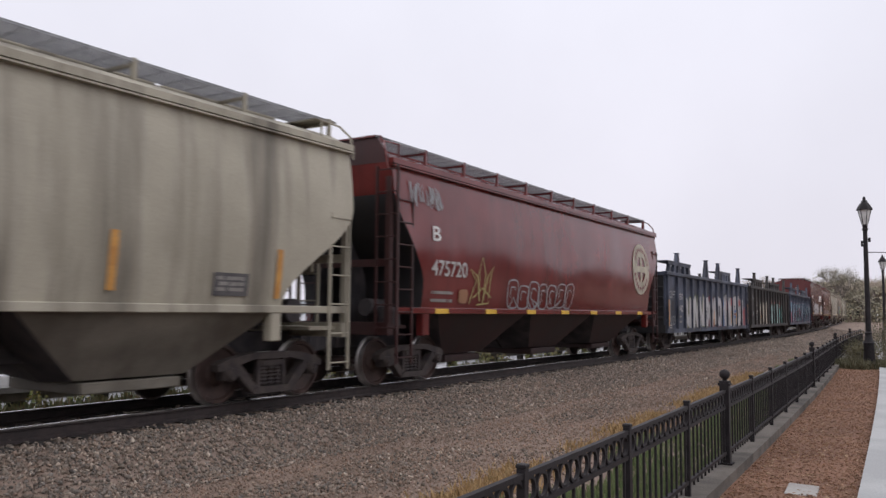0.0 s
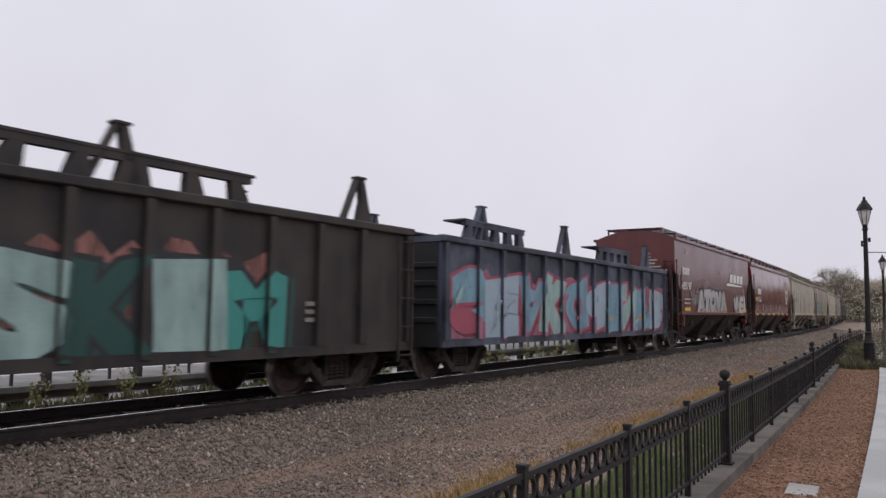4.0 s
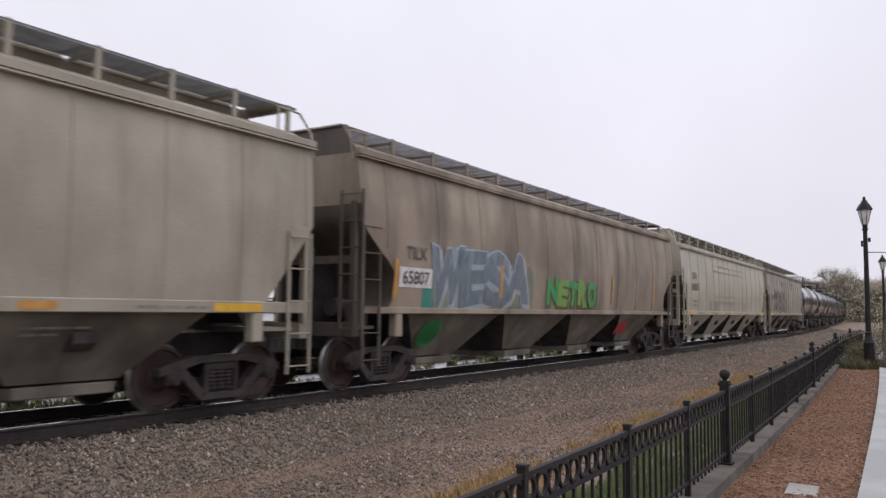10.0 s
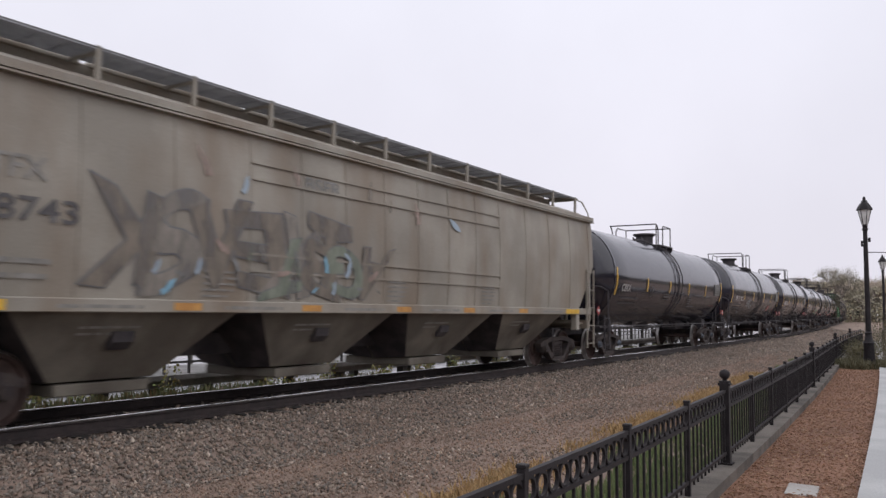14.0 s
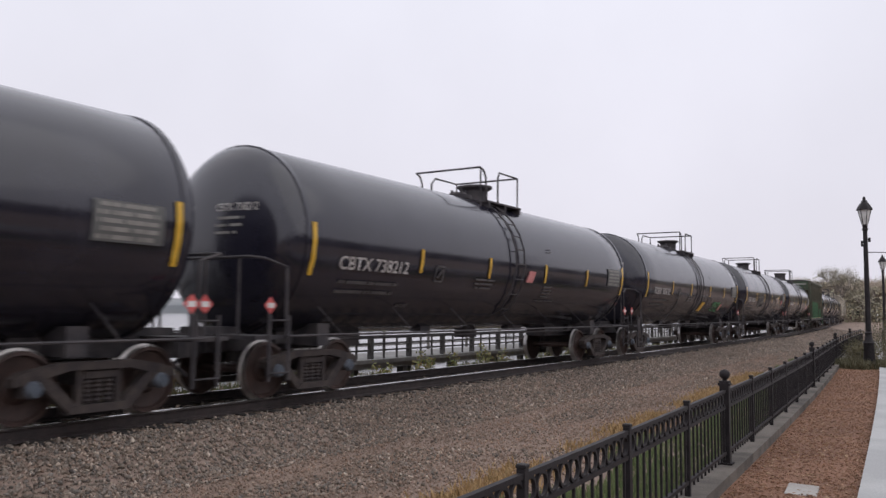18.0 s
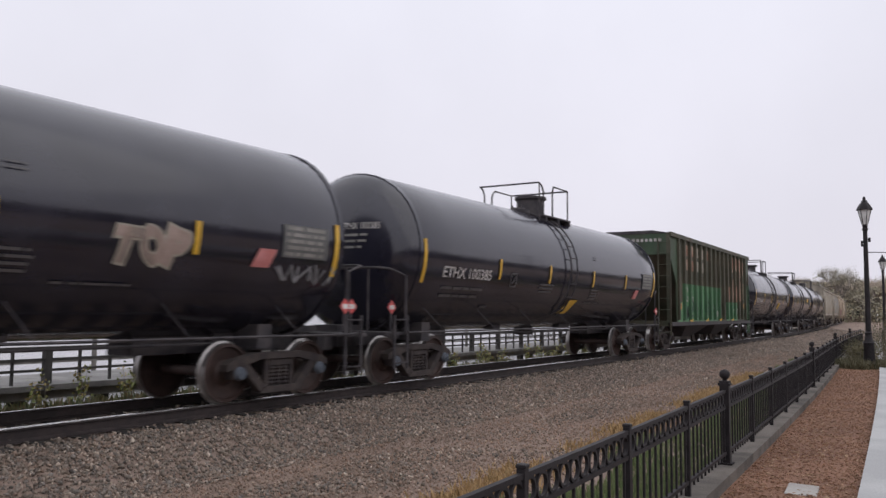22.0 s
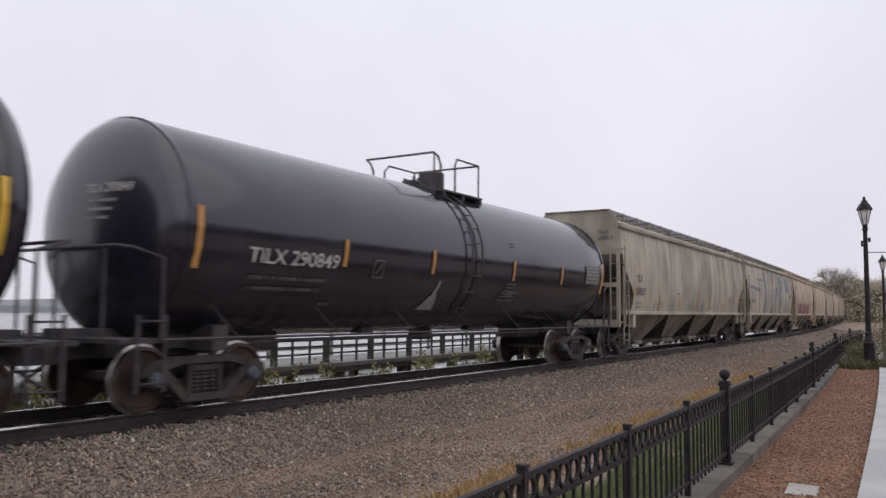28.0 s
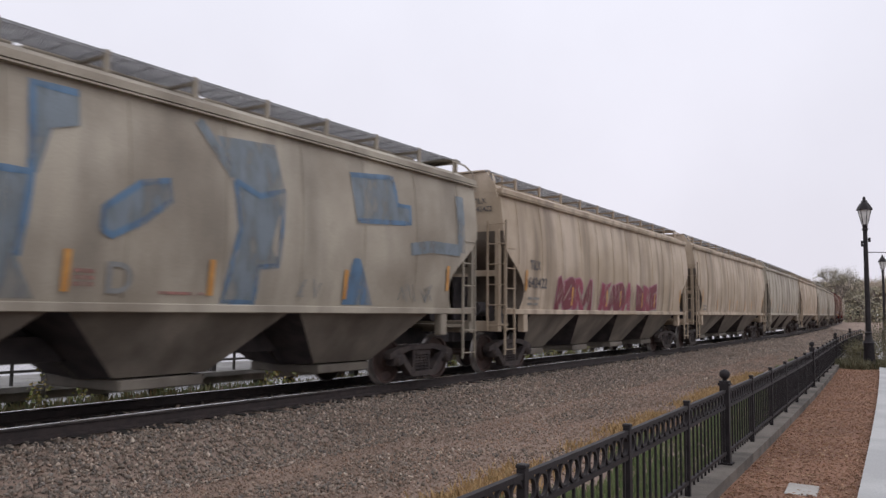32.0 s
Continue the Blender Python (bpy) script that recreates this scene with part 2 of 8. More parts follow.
pebble_mix = surface("brown_pebbles", (0.176, 0.1369, 0.1117), (0.2918, 0.2336, 0.1986), 0.6, 0.9, bump=0.3, streak=(0.19, 0.145, 0.118), amount=0.5, stretch=(0.9, 0.3, 0.9), island=[(0.151, 0.103, 0.0766), (0.341, 0.221, 0.16), (0.189, 0.148, 0.122), (0.417, 0.253, 0.172), (0.126, 0.0978, 0.0788), (0.277, 0.197, 0.15), (0.556, 0.428, 0.324)])
mulch_mix = surface("red_brown_mulch", (0.1674, 0.08428, 0.0528), (0.2493, 0.1299, 0.08184), 1.2, 0.95, bump=0.8, grain=60)
chip_mix = surface("mulch_chips", (0.224, 0.118, 0.062), (0.336, 0.183, 0.099), 2, 0.9, bump=0.3, island=[(0.108, 0.0533, 0.0336), (0.227, 0.114, 0.0655), (0.305, 0.159, 0.0924), (0.178, 0.0968, 0.0613), (0.453, 0.319, 0.21)])
concrete = surface("weathered_concrete", (0.30, 0.28, 0.26), (0.42, 0.40, 0.375), 1.2, 0.9, bump=0.3, streak=(0.2, 0.185, 0.165), amount=0.5)
concrete_pale = surface("pale_pavement_concrete", (0.33, 0.33, 0.33), (0.41, 0.41, 0.405), 1.0, 0.85, bump=0.2)
slab_concrete = surface("grey_slab_concrete", (0.16, 0.155, 0.15), (0.23, 0.222, 0.212), 1.2, 0.9, bump=0.3, streak=(0.11, 0.1, 0.09), amount=0.5)
curb_concrete = surface("mossy_curb_concrete", (0.065, 0.056, 0.048), (0.15, 0.13, 0.112), 2.0, 0.9, bump=0.4)
grass_green = surface("green_grass", (0.092, 0.138, 0.052), (0.138, 0.184, 0.069), 1.5, 0.8, bump=0, island=[(0.092, 0.138, 0.052), (0.149, 0.196, 0.075), (0.196, 0.207, 0.092)])
grass_dry = surface("dry_grass", (0.3, 0.184, 0.075), (0.38, 0.2484, 0.11), 1.5, 0.8, bump=0, island=[(0.33, 0.2, 0.09), (0.44, 0.29, 0.14), (0.24, 0.17, 0.075)])
lamp_grass_mat = surface("olive_tall_grass", (0.075, 0.072, 0.038), (0.12, 0.11, 0.06), 1.5, 0.8, bump=0, island=[(0.06, 0.062, 0.032), (0.11, 0.1, 0.052), (0.15, 0.12, 0.068)])
weed_green = surface("weed_leaves", (0.08, 0.10, 0.045), (0.12, 0.135, 0.06), 1.5, 0.8, bump=0, island=[(0.07, 0.095, 0.04), (0.12, 0.135, 0.06), (0.19, 0.125, 0.06), (0.10, 0.11, 0.05)])
# tree bark, brown and olive leaves: base colours lightened to carry distance haze
bark = surface("tree_bark", (0.2254, 0.1978, 0.1851), (0.3174, 0.284, 0.2645), 4, 0.9)
leaf_brown = surface("autumn_leaves", (0.325, 0.2743, 0.2236), (0.4459, 0.3757, 0.3042), 0.4, 0.9, bump=0, island=[(0.345, 0.294, 0.259), (0.467, 0.385, 0.311), (0.528, 0.406, 0.29), (0.385, 0.355, 0.29)])
shrub_leaf = surface("shrub_leaves", (0.05, 0.05, 0.025), (0.085, 0.085, 0.04), 1.2, 0.9, bump=0, island=[(0.05, 0.055, 0.025), (0.09, 0.085, 0.04), (0.12, 0.085, 0.045), (0.065, 0.06, 0.03)])
leaf_hazy = surface("grey_brown_leaves", (0.1255, 0.1088, 0.08792), (0.1758, 0.1507, 0.1214), 0.4, 0.9, bump=0, island=[(0.106, 0.0961, 0.0818), (0.162, 0.143, 0.118), (0.194, 0.163, 0.137), (0.122, 0.117, 0.0911)])
leaf_olive = surface("olive_leaves", (0.2223, 0.2119, 0.1417), (0.3224, 0.3016, 0.2015), 0.4, 0.9, bump=0, island=[(0.222, 0.212, 0.154), (0.302, 0.282, 0.196), (0.363, 0.302, 0.206)])
brick_red = surface("red_brick", (0.27, 0.19, 0.165), (0.33, 0.24, 0.21), 2, 0.9)
white_trim = surface("white_trim", (0.6, 0.59, 0.57), (0.7, 0.69, 0.67), 2, 0.6)
window_dark = surface("dark_window_glass", (0.03, 0.035, 0.04), (0.05, 0.055, 0.06), 2, 0.15, bump=0)
dock_wood = surface("weathered_dock_timber", (0.13, 0.12, 0.11), (0.22, 0.205, 0.19), 2, 0.9, streak=(0.08, 0.07, 0.06), amount=0.5)
dock_dark = surface("dark_weathered_timber", (0.055, 0.052, 0.05), (0.1, 0.094, 0.09), 2, 0.9, streak=(0.04, 0.036, 0.034), amount=0.5)
wood_edge = surface("dark_autumn_wood", (0.035, 0.034, 0.03), (0.07, 0.062, 0.05), 0.15, 1.0, bump=0)
# pale blue-grey for distant woods: the haze is part of the base colour
hill_hazed = surface("far_wooded_hill", (0.17, 0.18, 0.19), (0.23, 0.235, 0.24), 0.02, 1.0, bump=0)
lamp_glass = surface("frosted_lamp_glass", (0.55, 0.54, 0.53), (0.65, 0.64, 0.63), 3, 0.25, bump=0)
grating_metal = surface("pale_steel_grating", (0.24, 0.245, 0.26), (0.33, 0.335, 0.35), 4, 0.5, metal=0.3)
water_mat = surface("river_water", (0.05, 0.055, 0.055), (0.07, 0.075, 0.075), 0.1, 0.14, bump=0.08, grain=1.3)


# ---- mesh helpers ----
def finish(me, material, smooth=True, second=None):
    me.materials.append(material)
    if second:
        me.materials.append(second)
    if smooth:
        for p in me.polygons:
            p.use_smooth = True
        me.set_sharp_from_angle(angle=0.6)
    return me


def to_mesh(name, bm, material, smooth=True, second=None):
    bmesh.ops.recalc_face_normals(bm, faces=bm.faces[:])
    me = bpy.data.meshes.new(name)
    bm.to_mesh(me)
    bm.free()
    return finish(me, material, smooth, second)


def part(name, bm, material, parent, label="", second=None, smooth=True):
    ob = new(name, to_mesh(name, bm, material, smooth, second))
    ob.parent = parent
    return tagged(ob, label)


def placed(name, me, parent, m=None, label=""):
    """One more object on a mesh that is already made."""
    ob = new(name, me)
    ob.parent = parent
    if m is not None:
        ob.matrix_basis = m
    return tagged(ob, label)


STORE = {}


def stored(key, build, material, second=None):
    if key not in STORE:
        bm = bmesh.new()
        build(bm)
        STORE[key] = to_mesh(key, bm, material, True, second)
    return STORE[key]


def box(bm, x0, x1, y0, y1, z0, z1):
    v = [bm.verts.new((x, y, z)) for x in (x0, x1) for y in (y0, y1) for z in (z0, z1)]
    for f in ((0, 1, 3, 2), (4, 6, 7, 5), (0, 4, 5, 1), (2, 3, 7, 6), (0, 2, 6, 4), (1, 5, 7, 3)):
        bm.faces.new([v[i] for i in f])
    return v


def bevel(bm, width, segments=1):
    bmesh.ops.bevel(bm, geom=bm.edges[:], offset=width, segments=segments, affect="EDGES", profile=0.5)


def hull(bm, bottom, top_):
    """A solid between two loops of as many points."""
    a, b = [bm.verts.new(p) for p in bottom], [bm.verts.new(p) for p in top_]
    n = len(a)
    bm.faces.new(a[::-1])
    bm.faces.new(b)
    for i in range(n):
        bm.faces.new((a[i], a[(i + 1) % n], b[(i + 1) % n], b[i]))


def prism(bm, outline, x0, x1):
    """An outline in y, z, as thick as from x0 to x1."""
    hull(bm, [(x0, y, z) for y, z in outline], [(x1, y, z) for y, z in outline])


def rod(bm, p, q, r, n=6, r2=None):
    p, q = Vector(p), Vector(q)
    turn = (q - p).to_track_quat("Z", "Y").to_matrix()
    r2 = r if r2 is None else r2
    ring = [(math.cos(2 * math.pi * i / n), math.sin(2 * math.pi * i / n)) for i in range(n)]
    hull(bm, [p + turn @ Vector((r * c, r * s, 0)) for c, s in ring], [q + turn @ Vector((r2 * c, r2 * s, 0)) for c, s in ring])


def pipe(bm, points, r, n=6):
    """One continuous tube through the points."""
    pts = [Vector(p) for p in points]
    rings, across = [], None
    for i, p in enumerate(pts):
        d = (pts[min(i + 1, len(pts) - 1)] - pts[max(i - 1, 0)]).normalized()
        across = d.orthogonal() if across is None else across - d * across.dot(d)
        across.normalize()
        other = d.cross(across)
        rings.append([bm.verts.new(p + r * (across * math.cos(2 * math.pi * k / n) + other * math.sin(2 * math.pi * k / n))) for k in range(n)])
    for a, b in zip(rings, rings[1:]):
        for k in range(n):
            bm.faces.new((a[k], a[(k + 1) % n], b[(k + 1) % n], b[k]))
    bm.faces.new(rings[0][::-1])
    bm.faces.new(rings[-1])


def lathe(bm, profile, n=16, at=(0, 0, 0)):
    """A turned solid about z; profile: radius, height from the foot up."""
    rings = []
    for r, z in profile:
        rings.append([bm.verts.new((at[0] + r * math.cos(2 * math.pi * i / n), at[1] + r * math.sin(2 * math.pi * i / n), at[2] + z)) for i in range(n)])
    for a, b in zip(rings, rings[1:]):
        for i in range(n):
            bm.faces.new((a[i], a[(i + 1) % n], b[(i + 1) % n], b[i]))
    bm.faces.new(rings[0][::-1])
    bm.faces.new(rings[-1])


def rot(axis_x=0, axis_y=0, axis_z=0):
    return pose(0, 0, 0, axis_x, axis_y, axis_z)


# ---- the lie of the track: a wide curve, its near rail 9.5 m from the camera ----
TRACK_X, RADIUS, TIGHT = -10.241, 1374.0, 420.0
BENDS = (1 / RADIUS, 1 / 1300, 1 / 1000, 1 / 3000, 1 / 4500)
SPOTS = [(-90.0, 0.0)]
_s, _x, _y, _h = 0.0, TRACK_X, 0.0, 0.0
WAY = [(0.0, TRACK_X, 0.0, 0.0)]
for _i in range(1600):
    _k = float(np.interp(_s, (0, 30, 60, 90, 120), BENDS)) if _s < 180 else (1 / TIGHT if _s < 420 else 0.0)
    _h += _k * 0.5
    _x -= math.sin(_h) * 0.5
    _y += math.cos(_h) * 0.5
    _s += 0.5
    WAY.append((_s, _x, _y, _h))
BACK = []
_x, _y, _h = TRACK_X, 0.0, 0.0
for _i in range(1000):
    _h -= (1 / RADIUS if _i < 240 else 0.0) * 0.5
    _x += math.sin(_h) * 0.5
    _y -= math.cos(_h) * 0.5
    BACK.append((-(_i + 1) * 0.5, _x, _y, _h))
WAY = np.array(BACK[::-1] + WAY)


def on_track(s):
    return tuple(float(np.interp(s, WAY[:, 0], WAY[:, i])) for i in (1, 2, 3))


def track_x(y):
    return float(np.interp(y, WAY[:, 2], WAY[:, 1]))


def beside(s, u, z=0.0):
    x, y, h = on_track(s)
    return (x + u * math.cos(h), y + u * math.sin(h), z)


def fence_x(y):
    if y > 28:
        d = min(y - 28, 40)
        return -3.438 - 0.0763 * d + 0.0009 * d * d - 0.004 * max(0, y - 68)
    return -1.82 - 0.0393 * y - 0.00066 * y * y if y > 0 else -1.82 - 0.0393 * y


def path_edge(y):
    return -0.44 - 0.045 * y - 0.0005 * y * y if y > 0 else -0.44 - 0.045 * y


# ---- ground ----
SECTION = [(-4000, -6), (-60, -6), (-5.0, -4.0), (-4.85, -0.62), (-4.2, -0.56), (-2.7, -0.48), (-1.75, -0.2), (-0.75, -0.21), (0.75, -0.21), (1.55, -0.2), (1.95, -0.26), (2.75, -0.48), (4.2, -0.5), (5.4, -0.46), (6.6, -0.43), (8.2, -0.46), (30, -0.46), (90, -0.46), (500, -0.4), (4000, -0.4)]


def bank_section(y):
    """The cross section of the ground: the bank falls away to the water further along."""
    fall = max(0.0, min(1.0, (y - 12) / 5))
    return [(u, z - fall * (2.2 if -4.9 < u < -4.0 else 0.12 if -3 < u < -2 else 0)) for u, z in SECTION]


def build_ground():
    bm = bmesh.new()
    ys = [-3000, -800, -300, -150, -80] + list(range(-40, 160, 4)) + [180, 220, 260, 320, 400, 700, 1500, 4000]
    rows = []
    for y in ys:
        tx = track_x(max(-90, min(y, 330)))
        rows.append([bm.verts.new((tx * max(0, 1 - abs(u) / 1200) + u + (TRACK_X * min(1, abs(u) / 1200)), y, z)) for u, z in bank_section(y)])
    for a, b in zip(rows, rows[1:]):
        for i in range(len(SECTION) - 1):
            bm.faces.new((a[i], a[i + 1], b[i + 1], b[i]))
    ob = new("ground", to_mesh("ground", bm, ground_gravel))
    tagged(ob, "brown gravel ground along the railway line", "ground", kind="structure")


build_ground()


def pieces(name, count, seed, place, size, material, label, category, flat=1.0):
    """Many small loose stones or chips as one mesh: each an uneven eight-sided lump."""
    rng = np.random.default_rng(seed)
    base = np.array([(1, 0, 0), (0, 1, 0), (-1, 0, 0), (0, -1, 0), (0, 0, 1), (0, 0, -1)], float)
    tri = np.array([(0, 1, 4), (1, 2, 4), (2, 3, 4), (3, 0, 4), (1, 0, 5), (2, 1, 5), (3, 2, 5), (0, 3, 5)])
    spots = place(rng, count)
    n = len(spots)
    s = size[0] + (size[1] - size[0]) * rng.random(n) ** 1.6
    v = base[None] * (0.6 + 0.8 * rng.random((n, 6, 1)))
    v = v + rng.normal(0, 0.27, (n, 6, 3))
    v[:, :, 0] *= (0.8 + 0.9 * rng.random(n))[:, None]
    v[:, :, 2] *= flat
    a, b = rng.random(n) * 2 * np.pi, rng.normal(0, 0.5 if flat > 0.6 else 0.25, n)
    x, y, z = v[:, :, 0].copy(), v[:, :, 1].copy(), v[:, :, 2].copy()
    x, z = x * np.cos(b)[:, None] - z * np.sin(b)[:, None], x * np.sin(b)[:, None] + z * np.cos(b)[:, None]
    x, y = x * np.cos(a)[:, None] - y * np.sin(a)[:, None], x * np.sin(a)[:, None] + y * np.cos(a)[:, None]
    v = np.stack([x, y, z], 2) * s[:, None, None] * 0.5 + spots[:, None, :]
    me = bpy.data.meshes.new(name)
    f = (tri[None] + 6 * np.arange(n)[:, None, None]).reshape(-1, 3)
    me.vertices.add(6 * n)
    me.vertices.foreach_set("co", v.reshape(-1))
    me.loops.add(f.size)
    me.loops.foreach_set("vertex_index", f.reshape(-1).astype(np.int32))
    me.polygons.add(len(f))
    me.polygons.foreach_set("loop_start", np.arange(0, f.size, 3, dtype=np.int32))
    me.update(calc_edges=True)
    me.validate()
    finish(me, material, smooth=False)
    return tagged(new(name, me), label, category, kind="stuff")


TX = np.array([track_x(y) for y in np.arange(-40, 400)])
SU, SZ = np.array([p[0] for p in SECTION], float), np.array([p[1] for p in SECTION], float)


def strip(y0, y1, u0, u1, bias=1.6, sink=0.004, clump=-9.0):
    """Loose spots along the track; clump: how strictly they gather in uneven patches."""
    def place(rng, count):
        y = y0 + (y1 - y0) * rng.random(count) ** bias
        u = u0 + (u1 - u0) * rng.random(count)
        patchy = np.sin(y * 0.83 + 1.9 * np.sin(u * 1.7)) + np.sin(u * 3.1 + 0.6 * np.sin(y * 0.5) + 1) + 0.6 * np.sin(y * 2.7 - u * 2.2) + rng.normal(0, 0.5, count)
        y, u = y[patchy > clump], u[patchy > clump]
        count = len(y)
        x = np.interp(y, np.arange(-40, 400), TX) + u
        return np.stack([x, y, np.interp(u, SU, SZ) + sink + 0.026 * rng.random(count) ** 2], 1)
    return place


pieces("ballast", 60000, 3, strip(1, 60, 1.2, 3.3), (0.02, 0.058), stone_mix, "coarse grey and brown crushed stone ballast", "ballast")
pieces("ballast", 14000, 4, strip(1, 60, -3.4, 1.2), (0.035, 0.075), stone_mix, "coarse crushed stone ballast between the rails", "ballast")
pieces("gravel", 78000, 5, strip(1.5, 45, 2.7, 6.6), (0.012, 0.034), pebble_mix, "fine brown gravel beside the ballast", "gravel")
pieces("gravel", 44000, 6, strip(2, 45, 3.0, 6.1, clump=0.55), (0.018, 0.05), stone_mix, "loose grey stones on the gravel", "gravel")
pieces("gravel", 16000, 7, strip(40, 110, 1.4, 6.4, bias=1.3), (0.03, 0.085), stone_mix, "grey-brown stones along the curve", "gravel")
pieces("ballast", 9000, 13, strip(-12, 1.2, 1.2, 3.6, bias=1.0), (0.03, 0.08), stone_mix, "coarse crushed stone ballast beside the track", "ballast")
pieces("gravel", 9000, 15, strip(-12, 1.6, 2.9, 6.6, bias=1.0), (0.02, 0.06), pebble_mix, "fine brown gravel beside the track", "gravel")

# ---- track ----
def build_track():
    base = new("railway_track")
    tagged(base, "railway track with worn shiny rails on dark ties", "railway track", kind="structure")
    outline = [(-0.075, -0.185), (0.075, -0.185), (0.075, -0.165), (0.012, -0.14), (0.012, -0.045), (0.036, -0.035), (0.037, -0.012), (0.026, 0.0), (-0.026, 0.0), (-0.037, -0.012), (-0.036, -0.035), (-0.012, -0.045), (-0.012, -0.14), (-0.075, -0.165)]
    for u in (0.755, -0.755):
        bm = bmesh.new()
        rows = [[bm.verts.new(beside(s, u + a, b)) for a, b in outline] for s in list(range(-60, 160, 2)) + list(range(160, 420, 5))]
        n = len(outline)
        for a, b in zip(rows, rows[1:]):
            for i in range(n):
                f = bm.faces.new((a[i], a[(i + 1) % n], b[(i + 1) % n], b[i]))
                f.material_index = 1 if i in (6, 7, 8) else 0
        part("rail", bm, rail_rust, base, "rusty steel rail with a bright worn head", second=rail_head)
    tie = bmesh.new()
    box(tie, -1.3, 1.3, -0.115, 0.115, -0.37, -0.19)
    me = to_mesh("tie", tie, tie_wood)
    for i in range(-12, 210):
        x, y, h = on_track(i * 0.55)
        placed("tie", me, base, pose(x, y, 0, 0, 0, math.degrees(h)))


build_track()


# ---- railway cars: x points to the platform side, y along the train, z from the rail heads ----
def side_frame_shape(bm):
    prism(bm, [(-1.12, 0.5), (-1.12, 0.6), (-0.98, 0.67), (-0.5, 0.76), (0.5, 0.76), (0.98, 0.67), (1.12, 0.6), (1.12, 0.5), (0.84, 0.56), (0.42, 0.66), (-0.42, 0.66), (-0.84, 0.56)], -0.09, 0.09)
    for k in (1, -1):
        prism(bm, [(k * 0.84, 0.54), (k * 0.70, 0.6), (k * 0.33, 0.24), (k * 0.42, 0.14)][::k], -0.08, 0.09)
        prism(bm, [(k * 0.31, 0.2), (k * 0.235, 0.2), (k * 0.235, 0.68), (k * 0.31, 0.68)][::k], -0.05, 0.05)
        prism(bm, [(k * 1.0, 0.37), (k * 0.8, 0.37), (k * 0.78, 0.56), (k * 1.02, 0.56)][::k], -0.1, 0.1)
    prism(bm, [(-0.44, 0.13), (0.44, 0.13), (0.36, 0.23), (-0.36, 0.23)], -0.11, 0.11)


def spring_shape(bm):
    coils = [(0.05, 0.24)]
    for k in range(5):
        coils += [(0.068, 0.27 + k * 0.058), (0.05, 0.299 + k * 0.058)]
    lathe(bm, coils, 8)


def spring_cap_shape(bm):
    box(bm, -0.08, 0.08, -0.22, 0.22, 0.55, 0.64)


def wheelset_shape(bm):
    for k in (1, -1):
        sub = bmesh.new()
        lathe(sub, [(0.10, -0.07), (0.46, -0.07), (0.49, -0.06), (0.49, -0.035), (0.455, -0.02), (0.45, 0.07), (0.40, 0.075), (0.38, 0.03), (0.2, 0.0), (0.15, 0.06), (0.10, 0.07)], 28)
        bmesh.ops.transform(sub, matrix=Matrix.Translation((k * 0.755, 0, 0)) @ rot(0, 90 * k, 0), verts=sub.verts[:])
        me = bpy.data.meshes.new("scratch")
        sub.to_mesh(me)
        sub.free()
        bm.from_mesh(me)
        bpy.data.meshes.remove(me)
    for f in bm.faces:
        if min(math.hypot(v.co.y, v.co.z) for v in f.verts) > 0.44:
            f.material_index = 1
    rod(bm, (-1.05, 0, 0), (1.05, 0, 0), 0.08, 12)
    for k in (1, -1):
        for i in range(3):
            a = 2 * math.pi * i / 3
            box(bm, k * 0.99 - 0.02, k * 0.99 + 0.02, 0.05 * math.cos(a) - 0.012, 0.05 * math.cos(a) + 0.012, 0.05 * math.sin(a) - 0.012, 0.05 * math.sin(a) + 0.012)


def bolster_shape(bm):
    box(bm, -1.0, 1.0, -0.2, 0.2, 0.5, 0.72)
    rod(bm, (0, 0, 0.72), (0, 0, 0.82), 0.22, 12)
    for y in (-0.42, 0.42):
        box(bm, -0.8, 0.8, y - 0.05, y + 0.05, 0.36, 0.5)


def cap_shape(bm):
    rod(bm, (0, 0, 0), (0.07, 0, 0), 0.11, 14, 0.085)
    rod(bm, (0.07, 0, 0), (0.09, 0, 0), 0.05, 8)


cap_blue = surface("blue_grey_bearing_cap", (0.07, 0.085, 0.11), (0.11, 0.125, 0.15), 6, 0.6)


def truck(car, y, caps=truck_iron):
    t = placed("truck", stored("truck_bolster", bolster_shape, truck_iron), car, pose(0, y, 0))
    for k in (1, -1):
        placed("side_frame", stored("side_frame", side_frame_shape, truck_iron), t, pose(k * 1.0, 0, 0))
        placed("spring_cap", stored("spring_cap", spring_cap_shape, truck_iron), t, pose(k * 0.98, 0, 0))
        for y in (-0.15, 0, 0.15):
            placed("spring", stored("spring", spring_shape, truck_iron), t, pose(k * 1.0, y, 0))
        for a in (0.89, -0.89):
            placed("bearing_cap", stored("bearing_cap_" + caps.name, cap_shape, caps), t, pose(k * 1.09, a, 0.46, 0, 0, 0 if k > 0 else 180))
    for a in (0.89, -0.89):
        placed("wheelset", stored("wheelset", wheelset_shape, wheel_steel, wheel_tread), t, pose(0, a, 0.46))


def coupler_shape(bm):
    box(bm, -0.1, 0.1, -0.7, 0.05, 0.72, 0.92)
    box(bm, -0.17, 0.13, 0.05, 0.3, 0.68, 0.98)
    box(bm, 0.06, 0.16, 0.22, 0.4, 0.68, 0.98)
    pipe(bm, [(0.35, -0.2, 0.8), (0.38, 0.0, 0.6), (0.3, 0.3, 0.42), (0.12, 0.42, 0.4)], 0.03)


